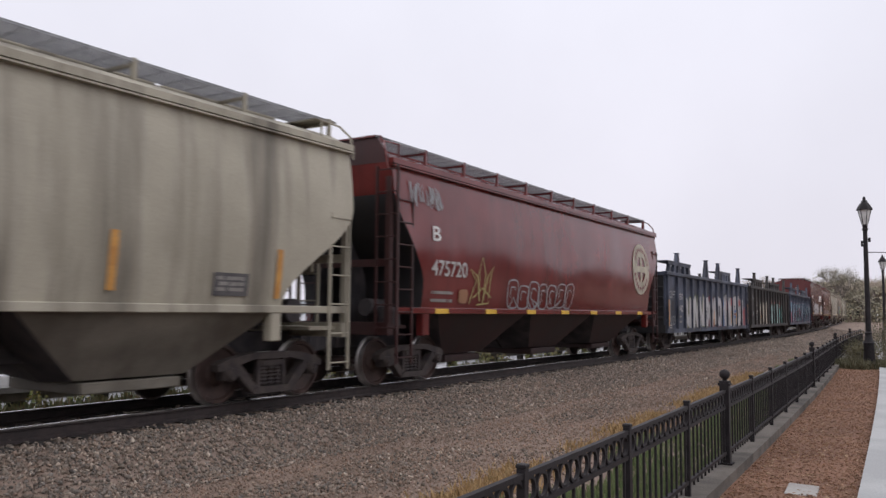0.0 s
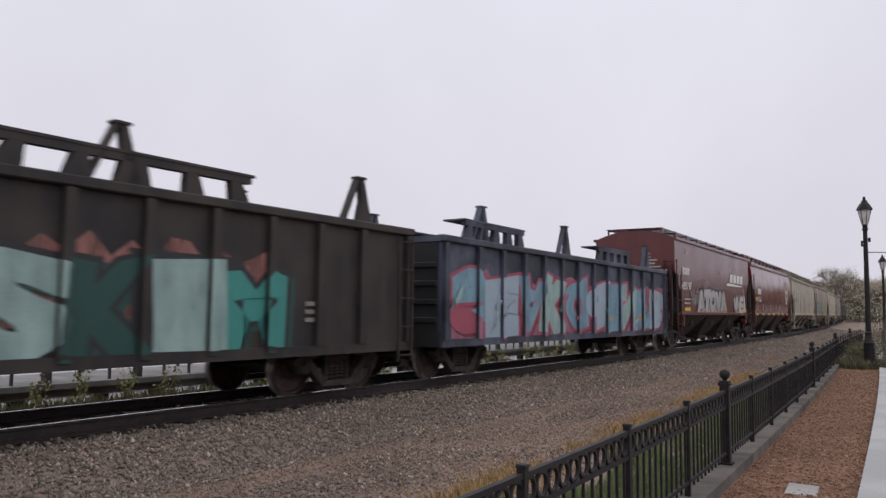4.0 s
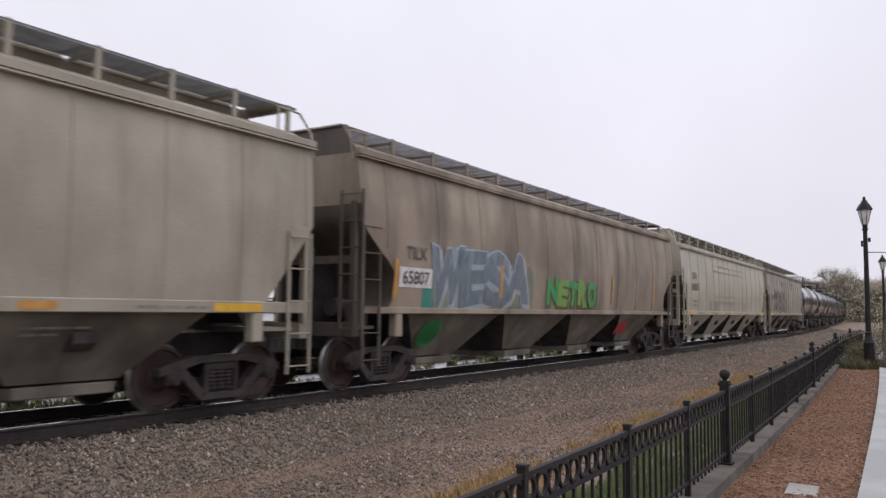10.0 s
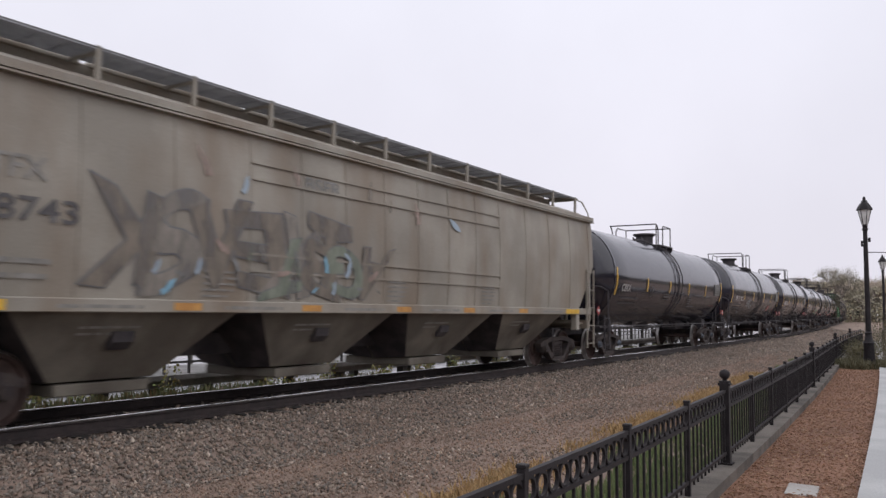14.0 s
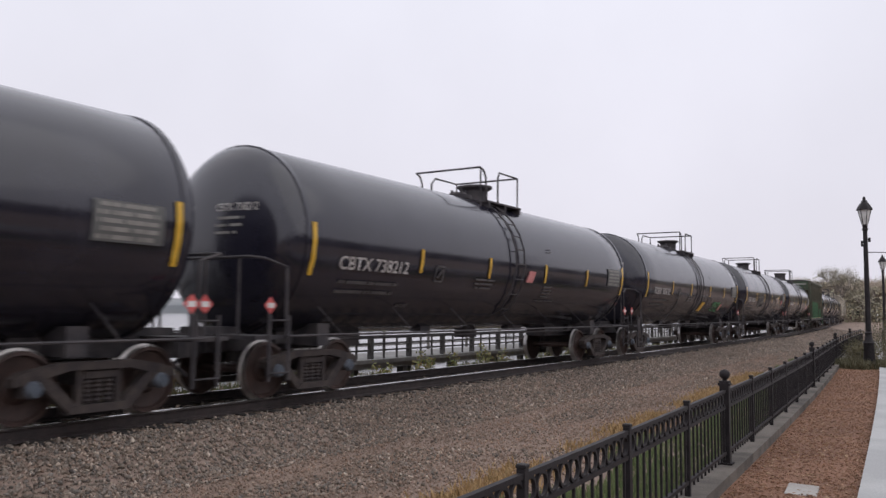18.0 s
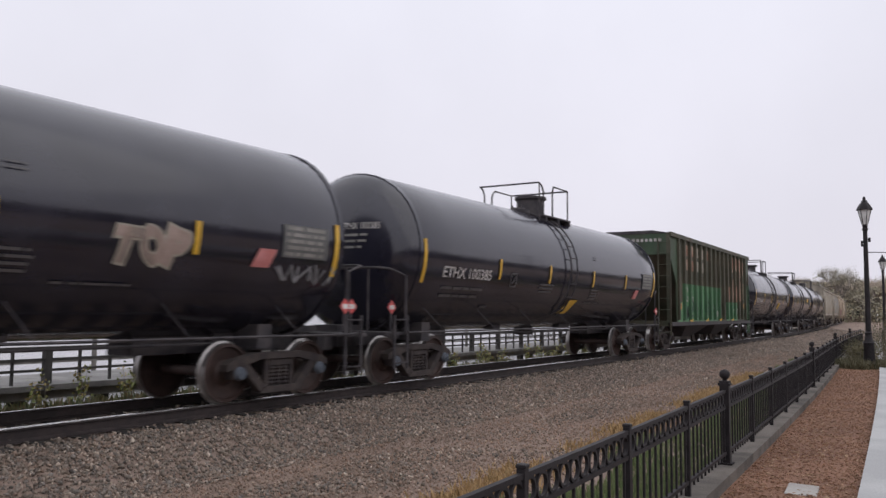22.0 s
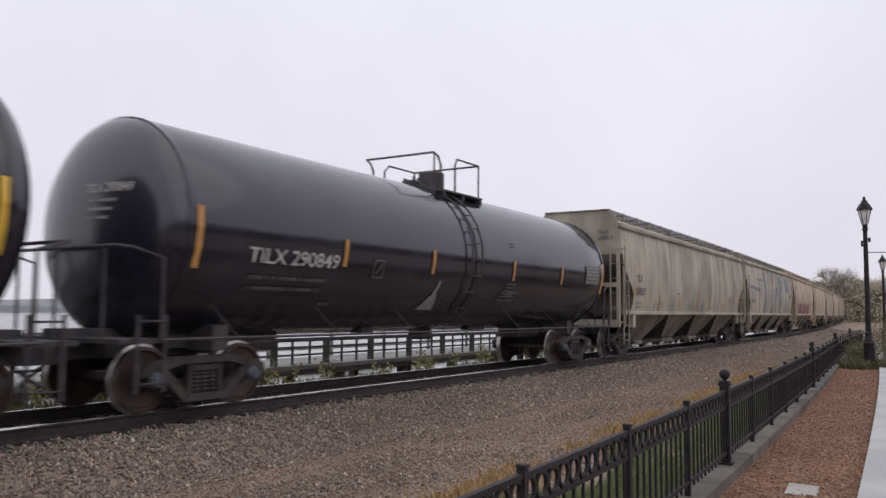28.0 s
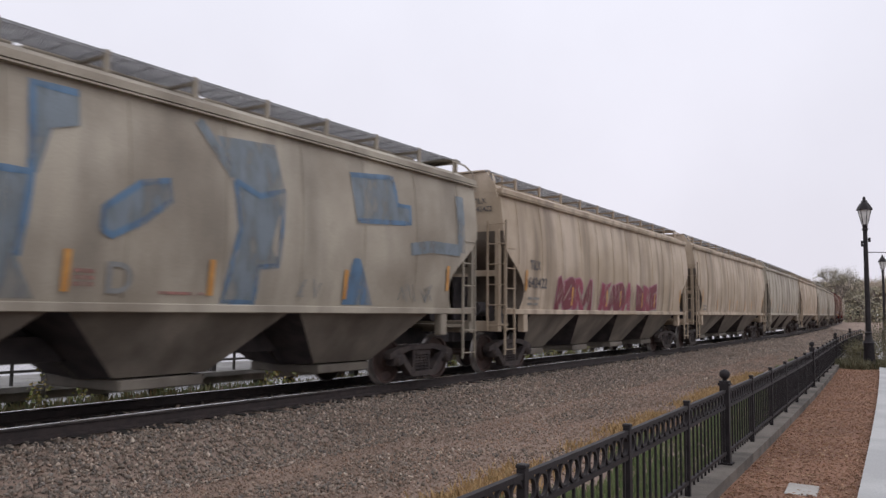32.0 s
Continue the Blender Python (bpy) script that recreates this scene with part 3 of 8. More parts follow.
def running_gear(car, L, tc, caps=truck_iron, sill=True):
    for k in (1, -1):
        truck(car, k * tc / 2, caps)
        placed("coupler", stored("coupler", coupler_shape, steel_dark), car, pose(0, k * (L / 2 - 0.35), 0, 0, 0, 0 if k > 0 else 180))
    if sill:
        bm = bmesh.new()
        box(bm, -0.22, 0.22, -L / 2 + 0.6, L / 2 - 0.6, 0.72, 1.05)
        part("center_sill", bm, steel_dark, car)


def ladder(car, height, width, material, m):
    """Two stiles with a rung part every 0.42 m."""
    def stiles(bm):
        for y in (0, width):
            box(bm, -0.02, 0.02, y - 0.021, y + 0.021, 0, height)

    def rung(bm):
        rod(bm, (0.03, 0, 0), (0.03, width, 0), 0.014, 5)
    ob = placed("ladder", stored("ladder_%.2f_%.2f_%s" % (height, width, material.name), stiles, material), car, m)
    n = max(2, round(height / 0.42))
    for i in range(n):
        placed("rung", stored("rung_%.2f_%s" % (width, material.name), rung, material), ob, pose(0, 0, 0.12 + (height - 0.2) * i / (n - 1)))
    return ob


def lettering(car, text, y, z, size, material, side, name="lettering", stretch=1.0, slant=0.0, width=0.0):
    """Characters laid on the car's side; side(z) is how far out the side is."""
    cu = bpy.data.curves.new("words", "FONT")
    cu.body, cu.size, cu.offset = text, size * 1.38, size * 0.02
    scratch = bpy.data.objects.new("words", cu)
    me = bpy.data.meshes.new_from_object(scratch)
    bpy.data.objects.remove(scratch)
    bpy.data.curves.remove(cu)
    if width:
        stretch = width / max(v.co.x for v in me.vertices)
    for v in me.vertices:
        u, w = v.co.x * stretch + slant * v.co.y, v.co.y
        v.co = (side(z + w) + 0.022, y + u, z + w)
    me.name = name
    me.materials.append(material)
    ob = placed(name, me, car)
    return ob


def patch(bm, side, corners, lift=0.022, steps=4):
    """A four-cornered patch of paint (y, z), bent with the side."""
    (a, b, c, d) = [Vector((p[0], p[1], 0)) for p in corners]
    rows = []
    for i in range(steps + 1):
        p, q = a.lerp(d, i / steps), b.lerp(c, i / steps)
        rows.append([bm.verts.new((side(r.y) + lift, r.x, r.y)) for r in (p, q)])
    for r, s in zip(rows, rows[1:]):
        bm.faces.new((r[0], r[1], s[1], s[0]))


def bars(car, side, y, z, rows, material, name="lettering", height=0.06, gap=0.1, seed=1, words=(2, 3)):
    """Small writing that nobody can read, as plain bars."""
    rng = random.Random(seed)
    made = []
    for i, width in enumerate(rows):
        bm = bmesh.new()
        n = rng.randint(*words)
        cuts = sorted(rng.random() for _ in range(n - 1))
        edges = [0] + cuts + [1]
        for p, q in zip(edges, edges[1:]):
            if (q - p) * width > 0.06:
                patch(bm, side, [(y + p * width, z - i * gap), (y + q * width - 0.04, z - i * gap), (y + q * width - 0.04, z - i * gap + height), (y + p * width, z - i * gap + height)], steps=1)
        made.append(part(name, bm, material, car, smooth=False))
    return made


def tape(car, side, spots, w, h, material, name="reflector"):
    for y, z in spots:
        bm = bmesh.new()
        patch(bm, side, [(y - w / 2, z), (y + w / 2, z), (y + w / 2, z + h), (y - w / 2, z + h)], 0.026, 3)
        part(name, bm, material, car, smooth=False)


def sill_face(style):
    out = {"curved": 1.47, "panel": 1.53, "flat": 1.57}[style] + 0.056
    return lambda z: out


def stroke(bm, side, points, width, lift):
    """A painted line of even width through points (y, z)."""
    pts = []
    for p, q in zip(points, points[1:]):
        n = max(1, int(math.hypot(q[0] - p[0], q[1] - p[1]) / 0.22))
        pts += [(p[0] + (q[0] - p[0]) * i / n, p[1] + (q[1] - p[1]) * i / n) for i in range(n)]
    pts.append(points[-1])
    last = None
    for i, p in enumerate(pts):
        a, b = pts[max(0, i - 1)], pts[min(len(pts) - 1, i + 1)]
        d = math.hypot(b[0] - a[0], b[1] - a[1]) or 1
        nx, nz = -(b[1] - a[1]) / d * width / 2, (b[0] - a[0]) / d * width / 2
        pair = [bm.verts.new((side(p[1] + k * nz) + lift, p[0] + k * nx, p[1] + k * nz)) for k in (1, -1)]
        if last:
            bm.faces.new((last[0], pair[0], pair[1], last[1]))
        last = pair


def form_outline(rng, y, z, w, h, grow=0.0):
    """An uneven boxy outline, leaning a little."""
    lean, turns = rng.uniform(-0.12, 0.22), rng.random() * 6
    bumps = [rng.uniform(0.84, 1.08) for _ in range(7)]
    out = []
    for i in range(24):
        a = 2 * math.pi * i / 24
        c, d = math.cos(a), math.sin(a)
        r = 1 / (abs(c) ** 4 + abs(d) ** 4) ** 0.25
        k = bumps[int(i * 7 / 24)] * 0.6 + bumps[(int(i * 7 / 24) + 1) % 7] * 0.4
        u, v = c * r * (w / 2) * k, d * r * (h / 2) * (0.5 + 0.5 * k)
        out.append((u + lean * v, v))
    return [(y + u * (1 + 2 * grow / w), z + v * (1 + 2 * grow / h)) for u, v in out]


def filled(bm, side, pts, lift):
    cy, cz = sum(p[0] for p in pts) / len(pts), sum(p[1] for p in pts) / len(pts)
    rings = [[bm.verts.new((side(cz + (q - cz) * t) + lift, cy + (p - cy) * t, cz + (q - cz) * t)) for p, q in pts] for t in (0.33, 0.66, 1.0)]
    hub = bm.verts.new((side(cz) + lift, cy, cz))
    n = len(pts)
    for i in range(n):
        j = (i + 1) % n
        bm.faces.new((hub, rings[0][i], rings[0][j]))
        for a, b in zip(rings, rings[1:]):
            bm.faces.new((a[i], b[i], b[j], a[j]))


def graffiti(car, side, y0, y1, z0, z1, letters, seed, fill, edge=None, light=None, weight=0.28, name="graffiti", label="", backing=None, lift=0.0):
    """Wild spray-painted forms side by side: an edge colour, a fill, dark slits and thin light lines; a low weight gives outlines only."""
    rng = random.Random(seed)
    step = (y1 - y0) / letters
    if backing:
        bm = bmesh.new()
        n = max(5, int((y1 - y0) / 0.35))
        highs = [(y0 - 0.2 + (y1 - y0 + 0.4) * i / n, z1 + rng.uniform(-0.25, 0.15) * (z1 - z0)) for i in range(n + 1)]
        for p, q in zip(highs, highs[1:]):
            patch(bm, side, [(p[0], z0 - 0.04), (q[0], z0 - 0.04), q, p], 0.016 + lift, 6)
        bmesh.ops.remove_doubles(bm, verts=bm.verts[:], dist=0.0005)
        part("graffiti_field", bm, spray[backing], car, label, smooth=False)
    for i in range(letters):
        h = (z1 - z0) * rng.uniform(0.8, 1.0)
        y, z = y0 + step * (i + 0.5), z0 + h / 2 + (z1 - z0 - h) * rng.random()
        pts = form_outline(rng, y, z, step * rng.uniform(0.92, 1.12), h)
        up = 0.004 * (i % 2) + lift
        if weight < 0.2:
            bm = bmesh.new()
            stroke(bm, side, pts + pts[:1], 0.04, 0.024 + up)
            inner = [(y + (p - y) * 0.45, z + (q - z) * 0.5) for p, q in pts[2:15]]
            stroke(bm, side, inner, 0.036, 0.024 + up)
            part(name, bm, spray[fill], car, label, smooth=False)
            if edge:
                bm = bmesh.new()
                stroke(bm, side, [(p + 0.07, q - 0.05) for p, q in pts[8:20]], 0.08, 0.022 + up)
                part(name, bm, spray[edge], car, label, smooth=False)
            continue
        w = min(step * 0.4, 0.55)
        turned, upset = rng.random() < 0.5, rng.random() < 0.5
        lines = [[(1 - u if turned else u, 1 - v if upset else v) for u, v in ends] for ends in FORMS[rng.randrange(len(FORMS))]]
        x0, x1, b0, b1 = y - step * 0.5 + w * 0.42, y + step * 0.5 - w * 0.36, z - h / 2 + w * 0.4, z + h / 2 - w * 0.3
        lean = rng.uniform(-0.1, 0.18) * step
        mesh_edge, mesh_fill, mesh_line = bmesh.new(), bmesh.new(), bmesh.new()
        for j, ((u0, v0), (u1, v1)) in enumerate(lines):
            p = Vector((x0 + (x1 - x0) * u0 + lean * (v0 - 0.5), b0 + (b1 - b0) * v0))
            q = Vector((x0 + (x1 - x0) * u1 + lean * (v1 - 0.5), b0 + (b1 - b0) * v1))
            d = (q - p).normalized()
            n = Vector((-d.y, d.x))
            a0, a1 = w * rng.uniform(0.36, 0.56), w * rng.uniform(0.36, 0.56)
            for bm, grow, k in ((mesh_edge, 0.05, 0.022), (mesh_fill, 0.0, 0.034)):
                s, e = p - d * (a0 * 0.6 + grow), q + d * (a1 * 0.6 + grow)
                corners = [s - n * (a0 + grow), e - n * (a1 + grow), e + n * (a1 + grow), s + n * (a0 + grow)]
                patch(bm, side, [(c.x, min(z1 + 0.1, max(z0 - 0.05, c.y))) for c in corners], k + up + 0.0012 * j, 5)
            if light and j % 2 == 0:
                stroke(mesh_line, side, [tuple(p + n * a0 * 0.5), tuple(q + n * a1 * 0.5)], 0.03, 0.05 + up)
        if edge:
            part("graffiti_edge", mesh_edge, spray[edge], car, label, smooth=False)
        else:
            mesh_edge.free()
        part(name, mesh_fill, spray[fill], car, label, smooth=False)
        if light:
            part("graffiti_line", mesh_line, spray[light], car, label, smooth=False)
        else:
            mesh_line.free()


# thick slanting spray strokes that make up one form
FORMS = [[((0, 0), (0, 1)), ((0, 1), (1, 0.1)), ((1, 0), (0.95, 1))], [((0, 0), (0.45, 1)), ((0.5, 1), (1, 0)), ((0.2, 0.35), (0.8, 0.3))], [((0.05, 0), (0, 1)), ((0.1, 0.95), (0.9, 0.75)), ((0.9, 0.7), (0.3, 0.45)), ((0.35, 0.45), (1, 0))],
         [((0, 1), (0.25, 0)), ((0.28, 0), (0.5, 0.8)), ((0.5, 0.8), (0.75, 0)), ((0.75, 0), (1, 1))], [((0.05, 0.05), (0.1, 0.95)), ((0.1, 0.95), (0.9, 0.9)), ((0.1, 0.5), (0.75, 0.55)), ((0.05, 0.05), (1, 0.1))],
         [((1, 0.95), (0.05, 0.75)), ((0.05, 0.75), (0.95, 0.35)), ((0.95, 0.35), (0, 0.05))], [((0.1, 1), (0.15, 0.1)), ((0.15, 0.05), (0.95, 0.2)), ((0.9, 0.2), (1, 0.8)), ((0.55, 0.2), (0.5, 0.75))]]


def wildstyle(car, side, y0, y1, z0, z1, count, seed, tints, size=0.5, label="", lift=0.0):
    """A tangle of pointed spray-painted shards, one over another."""
    rng = random.Random(seed)
    for i in range(count):
        w = size * rng.uniform(0.5, 1.3)
        y = y0 + (y1 - y0) * (i + rng.random()) / count
        z = z0 + (z1 - z0) * rng.uniform(0.12, 0.88)
        tilt = rng.choice((1.57, 1.2, 1.9, 0.7, 2.4, 0.1)) + rng.uniform(-0.2, 0.2)
        shape = [(-w, -0.22 * w), (-0.2 * w, -0.34 * w), (0.5 * w, -0.2 * w), (w * 1.1, 0.05 * w), (0.35 * w, 0.3 * w), (-0.3 * w, 0.2 * w), (-0.8 * w, 0.34 * w)]
        pts = []
        for u, v in shape:
            p, q = u * math.cos(tilt) - v * math.sin(tilt), u * math.sin(tilt) + v * math.cos(tilt)
            pts.append((y + p, min(z1 + 0.08, max(z0, z + q))))
        bm = bmesh.new()
        filled(bm, side, pts, 0.02 + lift + 0.0016 * (i % 11))
        part("graffiti", bm, spray[tints[rng.randrange(len(tints))]], car, label, smooth=False)


GLYPHS = {}


def glyph(char, offset):
    """The outline of one character, thickened: points and faces."""
    if (char, offset) not in GLYPHS:
        cu = bpy.data.curves.new("words", "FONT")
        cu.body, cu.size, cu.offset, cu.resolution_u = char, 1.0, offset, 4
        scratch = bpy.data.objects.new("words", cu)
        me = bpy.data.meshes.new_from_object(scratch)
        GLYPHS[(char, offset)] = ([(v.co.x, v.co.y) for v in me.vertices], [tuple(f.vertices) for f in me.polygons])
        bpy.data.objects.remove(scratch)
        bpy.data.curves.remove(cu)
        bpy.data.meshes.remove(me)
    return GLYPHS[(char, offset)]


def spray_letters(car, side, text, y0, y1, z0, z1, fills, edge=None, seed=1, thick=0.07, rim=0.045, shade=None, ribs=(), label="", lift=0.0, over=0.18, wild=0.12, flip=False):
    """Fat spray-painted letters, warped and leaning on one another, with a rim and a cast-off shade; ribs: where they run over a rib's face."""
    rng = random.Random(seed)
    step = (y1 - y0) / len(text)
    for i, char in enumerate(text):
        if char == " ":
            continue
        lean, top, foot, slip = rng.uniform(-wild, wild * 1.6), rng.uniform(-wild, wild), rng.uniform(-wild, wild) * 0.7, rng.uniform(0.0, 0.12)
        mirror, upset = flip and rng.random() < 0.5, flip and rng.random() < 0.5
        base, _ = glyph(char, thick)
        a0, a1 = min(q[0] for q in base), max(q[0] for q in base)
        b0, b1 = min(q[1] for q in base), max(q[1] for q in base)
        h = (z1 - z0) * (1 - slip)
        zb = z0 + (z1 - z0 - h) * rng.random()
        yc = y0 + step * (i + 0.5)
        layers = [(thick, fills[i % len(fills)], 0.023, 0, 0, "graffiti")]
        if edge:
            layers.append((thick + rim, edge, 0.019, 0, 0, "graffiti_edge"))
        if shade:
            layers.append((thick + rim, shade, 0.015, 0.09, -0.07, "graffiti_shade"))
        for offset, tint, up, dy, dz, name in layers:
            pts, faces = glyph(char, offset)
            bm = bmesh.new()
            vs = []
            for p, q in pts:
                u, v = (p - a0) / (a1 - a0) - 0.5, (q - b0) / (b1 - b0)
                u, v = (-u if mirror else u), (1 - v if upset else v)
                w = u * step * (1 + over) * (1 + 0.25 * top * (v - 0.5)) + lean * (v - 0.5) * h
                zz = zb + v * h * (1 + top * u * 0.8) + foot * u * h * (1 - v) + 0.05 * h * math.sin(5 * u + seed + i)
                vs.append(bm.verts.new((0, yc + w + dy, max(z0 - 0.06, zz + dz))))
            for f in faces:
                if len(set(f)) == len(f):
                    bm.faces.new([vs[k] for k in f])
            over_ribs = []
            for rib in ribs:
                near = [f for f in bm.faces if min(v.co.y for v in f.verts) < rib + 0.08 and max(v.co.y for v in f.verts) > rib - 0.08]
                if near:
                    cut = bmesh.new()
                    for f in near:
                        cut.faces.new([cut.verts.new(v.co) for v in f.verts])
                    for at, way in ((rib - 0.08, -1), (rib + 0.08, 1)):
                        bmesh.ops.bisect_plane(cut, geom=cut.verts[:] + cut.edges[:] + cut.faces[:], plane_co=(0, at, 0), plane_no=(0, way, 0), clear_outer=True)
                    over_ribs += [[(side(0) + 0.08 + up, v.co.y, v.co.z) for v in f.verts] for f in cut.faces]
                    cut.free()
            if not ribs:
                z = z0 + 0.15
                while z < z1 + 0.3:
                    bmesh.ops.bisect_plane(bm, geom=bm.verts[:] + bm.edges[:] + bm.faces[:], plane_co=(0, 0, z), plane_no=(0, 0, 1))
                    z += 0.22
            for v in bm.verts:
                v.co.x = side(v.co.z) + up + lift + 0.001 * (i % 3)
            for loop in over_ribs:
                bm.faces.new([bm.verts.new(q) for q in loop])
            part(name, bm, spray[tint], car, label, smooth=False)


def paint_field(car, side, y0, y1, z0, z1, tint, seed, ribs=(), label="", lift=0.006, rough=0.18):
    """A sprayed ground with an uneven upper edge."""
    rng = random.Random(seed)
    n = max(5, int((y1 - y0) / 0.3))
    highs = [(y0 + (y1 - y0) * i / n, z1 + rng.uniform(-rough, rough)) for i in range(n + 1)]
    bm = bmesh.new()
    for p, q in zip(highs, highs[1:]):
        patch(bm, side, [(p[0], z0), (q[0], z0), q, p], lift, 6)
    bmesh.ops.remove_doubles(bm, verts=bm.verts[:], dist=0.0005)
    for rib in ribs:
        if y0 < rib < y1:
            patch(bm, side, [(rib - 0.08, z0), (rib + 0.08, z0), (rib + 0.08, z1 - 0.1), (rib - 0.08, z1 - 0.1)], 0.098 + lift * 0.3, 1)
    part("graffiti_field", bm, spray[tint], car, label, smooth=False)


def scrawl(car, side, y0, y1, z0, z1, count, seed, tint, width=0.045, name="graffiti", lift=0.026):
    rng = random.Random(seed)
    bm = bmesh.new()
    step = (y1 - y0) / count
    for i in range(count):
        y, pts = y0 + i * step, []
        for j in range(rng.randint(4, 6)):
            pts.append((y + step * rng.uniform(-0.1, 1.1), z0 + (z1 - z0) * ((j % 2) * 0.75 + rng.uniform(0, 0.25))))
        stroke(bm, side, pts, width, lift)
    part(name, bm, spray[tint], car, smooth=False)


def end_lettering(car, half, z, lines, material=None, x=0.35, size=0.2):
    """Reporting marks on the end wall that faces down the track."""
    for i, text in enumerate(lines):
        ob = lettering(car, text, 0, 0, size, material or dark_letters, lambda v: 0.0, name="end_lettering")
        ob.matrix_basis = Matrix(((0, 1, 0, x), (-1, 0, 0, -half - 0.002), (0, 0, 1, z - i * size * 1.55), (0, 0, 0, 1)))


def smooth_step(t):
    t = max(0.0, min(1.0, t))
    return t * t * (3 - 2 * t)


def hopper_car(label, L, paint, style="curved", bays=3, eave=4.27, sill=1.4, cut=3.0, low=1.75, inset=1.2, posts=11, board=None, seams=0, bay_paint=None, tc=None, seed=1, dent=0.012, board_z=4.77, trim=None):
    car = new("covered_hopper_car")
    tagged(car, label, "freight car", group="cars of the passing train")
    half = L / 2 - 0.62
    tc = tc or L - 3.9
    bulge, foot, brow = {"curved": (0.13, 1.47, 1.44), "panel": (0.07, 1.53, 1.50), "flat": (0.012, 1.57, 1.565)}[style]
    board = board or paint
    bay_paint = bay_paint or paint
    trim = trim or paint

    def side(z):
        t = max(0.0, min(1.0, (z - sill) / (eave - sill)))
        return foot + (brow - foot) * t + bulge * math.sin(math.pi * min(1, t * 1.02)) ** 0.8

    def end(z):
        t = (cut - z) / (cut - low)
        hook = 0.55 * max(0.0, 1.78 - z) if style == "curved" and cut < 3.15 else 0.0
        return half - inset * (smooth_step(t) if style == "curved" else max(0.0, min(1.0, t))) + hook

    # shell
    rng = random.Random(seed)
    off = rng.random() * 100
    bm = bmesh.new()
    ny, levels = 56, 18
    rings = []
    for j in range(levels + 1):
        z = sill + (eave - sill) * j / levels
        e = end(z)
        ring = []
        for k in (1, -1):
            for i in range(ny + 1):
                y = -e + 2 * e * i / ny
                d = dent * noise.noise((y * 0.9 + off, z * 0.8, k)) + dent * 0.7 * noise.noise((y * 2.6 + off, z * 0.5, k + 5))
                ring.append((k * (side(z) + d * math.sin(math.pi * j / levels)), k * y, z))
        rings.append([bm.verts.new(p) for p in ring])
    n = len(rings[0])
    for j, (a, b) in enumerate(zip(rings, rings[1:])):
        for i in range(n):
            f = bm.faces.new((a[i], a[(i + 1) % n], b[(i + 1) % n], b[i]))
            # dark end faces: the opening's shade is painted, up onto the flush wall
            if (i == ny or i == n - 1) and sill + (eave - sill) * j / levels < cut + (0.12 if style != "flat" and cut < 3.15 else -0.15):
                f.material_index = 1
    bm.faces.new(rings[0][::-1])
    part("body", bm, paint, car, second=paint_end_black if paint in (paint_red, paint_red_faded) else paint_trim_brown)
    # roof: a shallow vault with hatches
    bm = bmesh.new()
    rise = 0.34 if style == "flat" else 0.43
    arch = [(-brow - 0.03, eave), (-1.1, eave + 0.5 * rise), (-0.6, eave + 0.9 * rise), (0, eave + rise), (0.6, eave + 0.9 * rise), (1.1, eave + 0.5 * rise), (brow + 0.03, eave)]
    hull(bm, [(x, -half + 0.01, z) for x, z in arch], [(x, half - 0.01, z) for x, z in arch])
    part("roof", bm, paint, car)
    for k in (1, -1):
        bm = bmesh.new()
        box(bm, k * (brow + 0.03) - 0.06, k * (brow + 0.03) + 0.06, -half - 0.04, half + 0.04, eave - 0.07, eave + 0.03)
        if style != "flat":
            box(bm, k * (brow + 0.02) - 0.05, k * (brow + 0.02) + 0.09, -half - 0.04, half + 0.04, eave - 0.12, eave - 0.095)
        part("eave_rail", bm, paint, car)
    bm = bmesh.new()
    box(bm, -0.36, 0.36, -half + 0.3, half - 0.3, eave + 0.2, board_z - 0.03)
    part("hatch_coaming", bm, paint if style == "panel" else roof_metal, car)
    bm = bmesh.new()
    box(bm, -0.38, 0.38, 0, (2 * half - 1.2) / 6 - 0.1, board_z - 0.08, board_z + 0.03)
    bevel(bm, 0.03)
    cover_me = to_mesh("hatch_cover", bm, board)
    for i in range(6):
        placed("hatch_cover", cover_me, car, pose(0, -half + 0.6 + (2 * half - 1.2) * i / 6, 0))
    # running boards on their brackets
    bz, edge_x = board_z, 1.1
    for k in (1, -1):
        bm = bmesh.new()
        # open steel grating: long bars on cross bars, with an edge angle
        wide = 0.034 if style == "panel" else 0.025
        for i in range(16):
            x = 0.41 + (edge_x - 0.43) * i / 15
            box(bm, k * x, k * (x + wide), -half - 0.05, half + 0.05, bz - 0.006, bz)
        for i in range(int(2 * half / 0.4)):
            y = -half + 0.1 + 0.4 * i
            box(bm, k * 0.41, k * edge_x, y, y + 0.02, bz - 0.016, bz - 0.007)
        box(bm, k * (edge_x - 0.004), k * edge_x, -half - 0.05, half + 0.05, bz - 0.035, bz + 0.002)
        part("running_board", bm, grating_metal, car, "open steel grating running board")
    bm = bmesh.new()
    box(bm, -0.02, 0.03, -0.035, 0.035, 0, bz - eave - 0.17)
    box(bm, -0.66, -0.02, -0.022, 0.022, bz - eave - 0.275, bz - eave - 0.228)
    post = to_mesh("board_bracket", bm, board)
    for i in range(posts):
        y = -half + 0.12 + (2 * half - 0.24) * i / (posts - 1)
        for k in (1, -1):
            placed("board_bracket", post, car, pose(k * (edge_x - 0.025), y, eave + 0.19, 0, 0, 0 if k > 0 else 180))
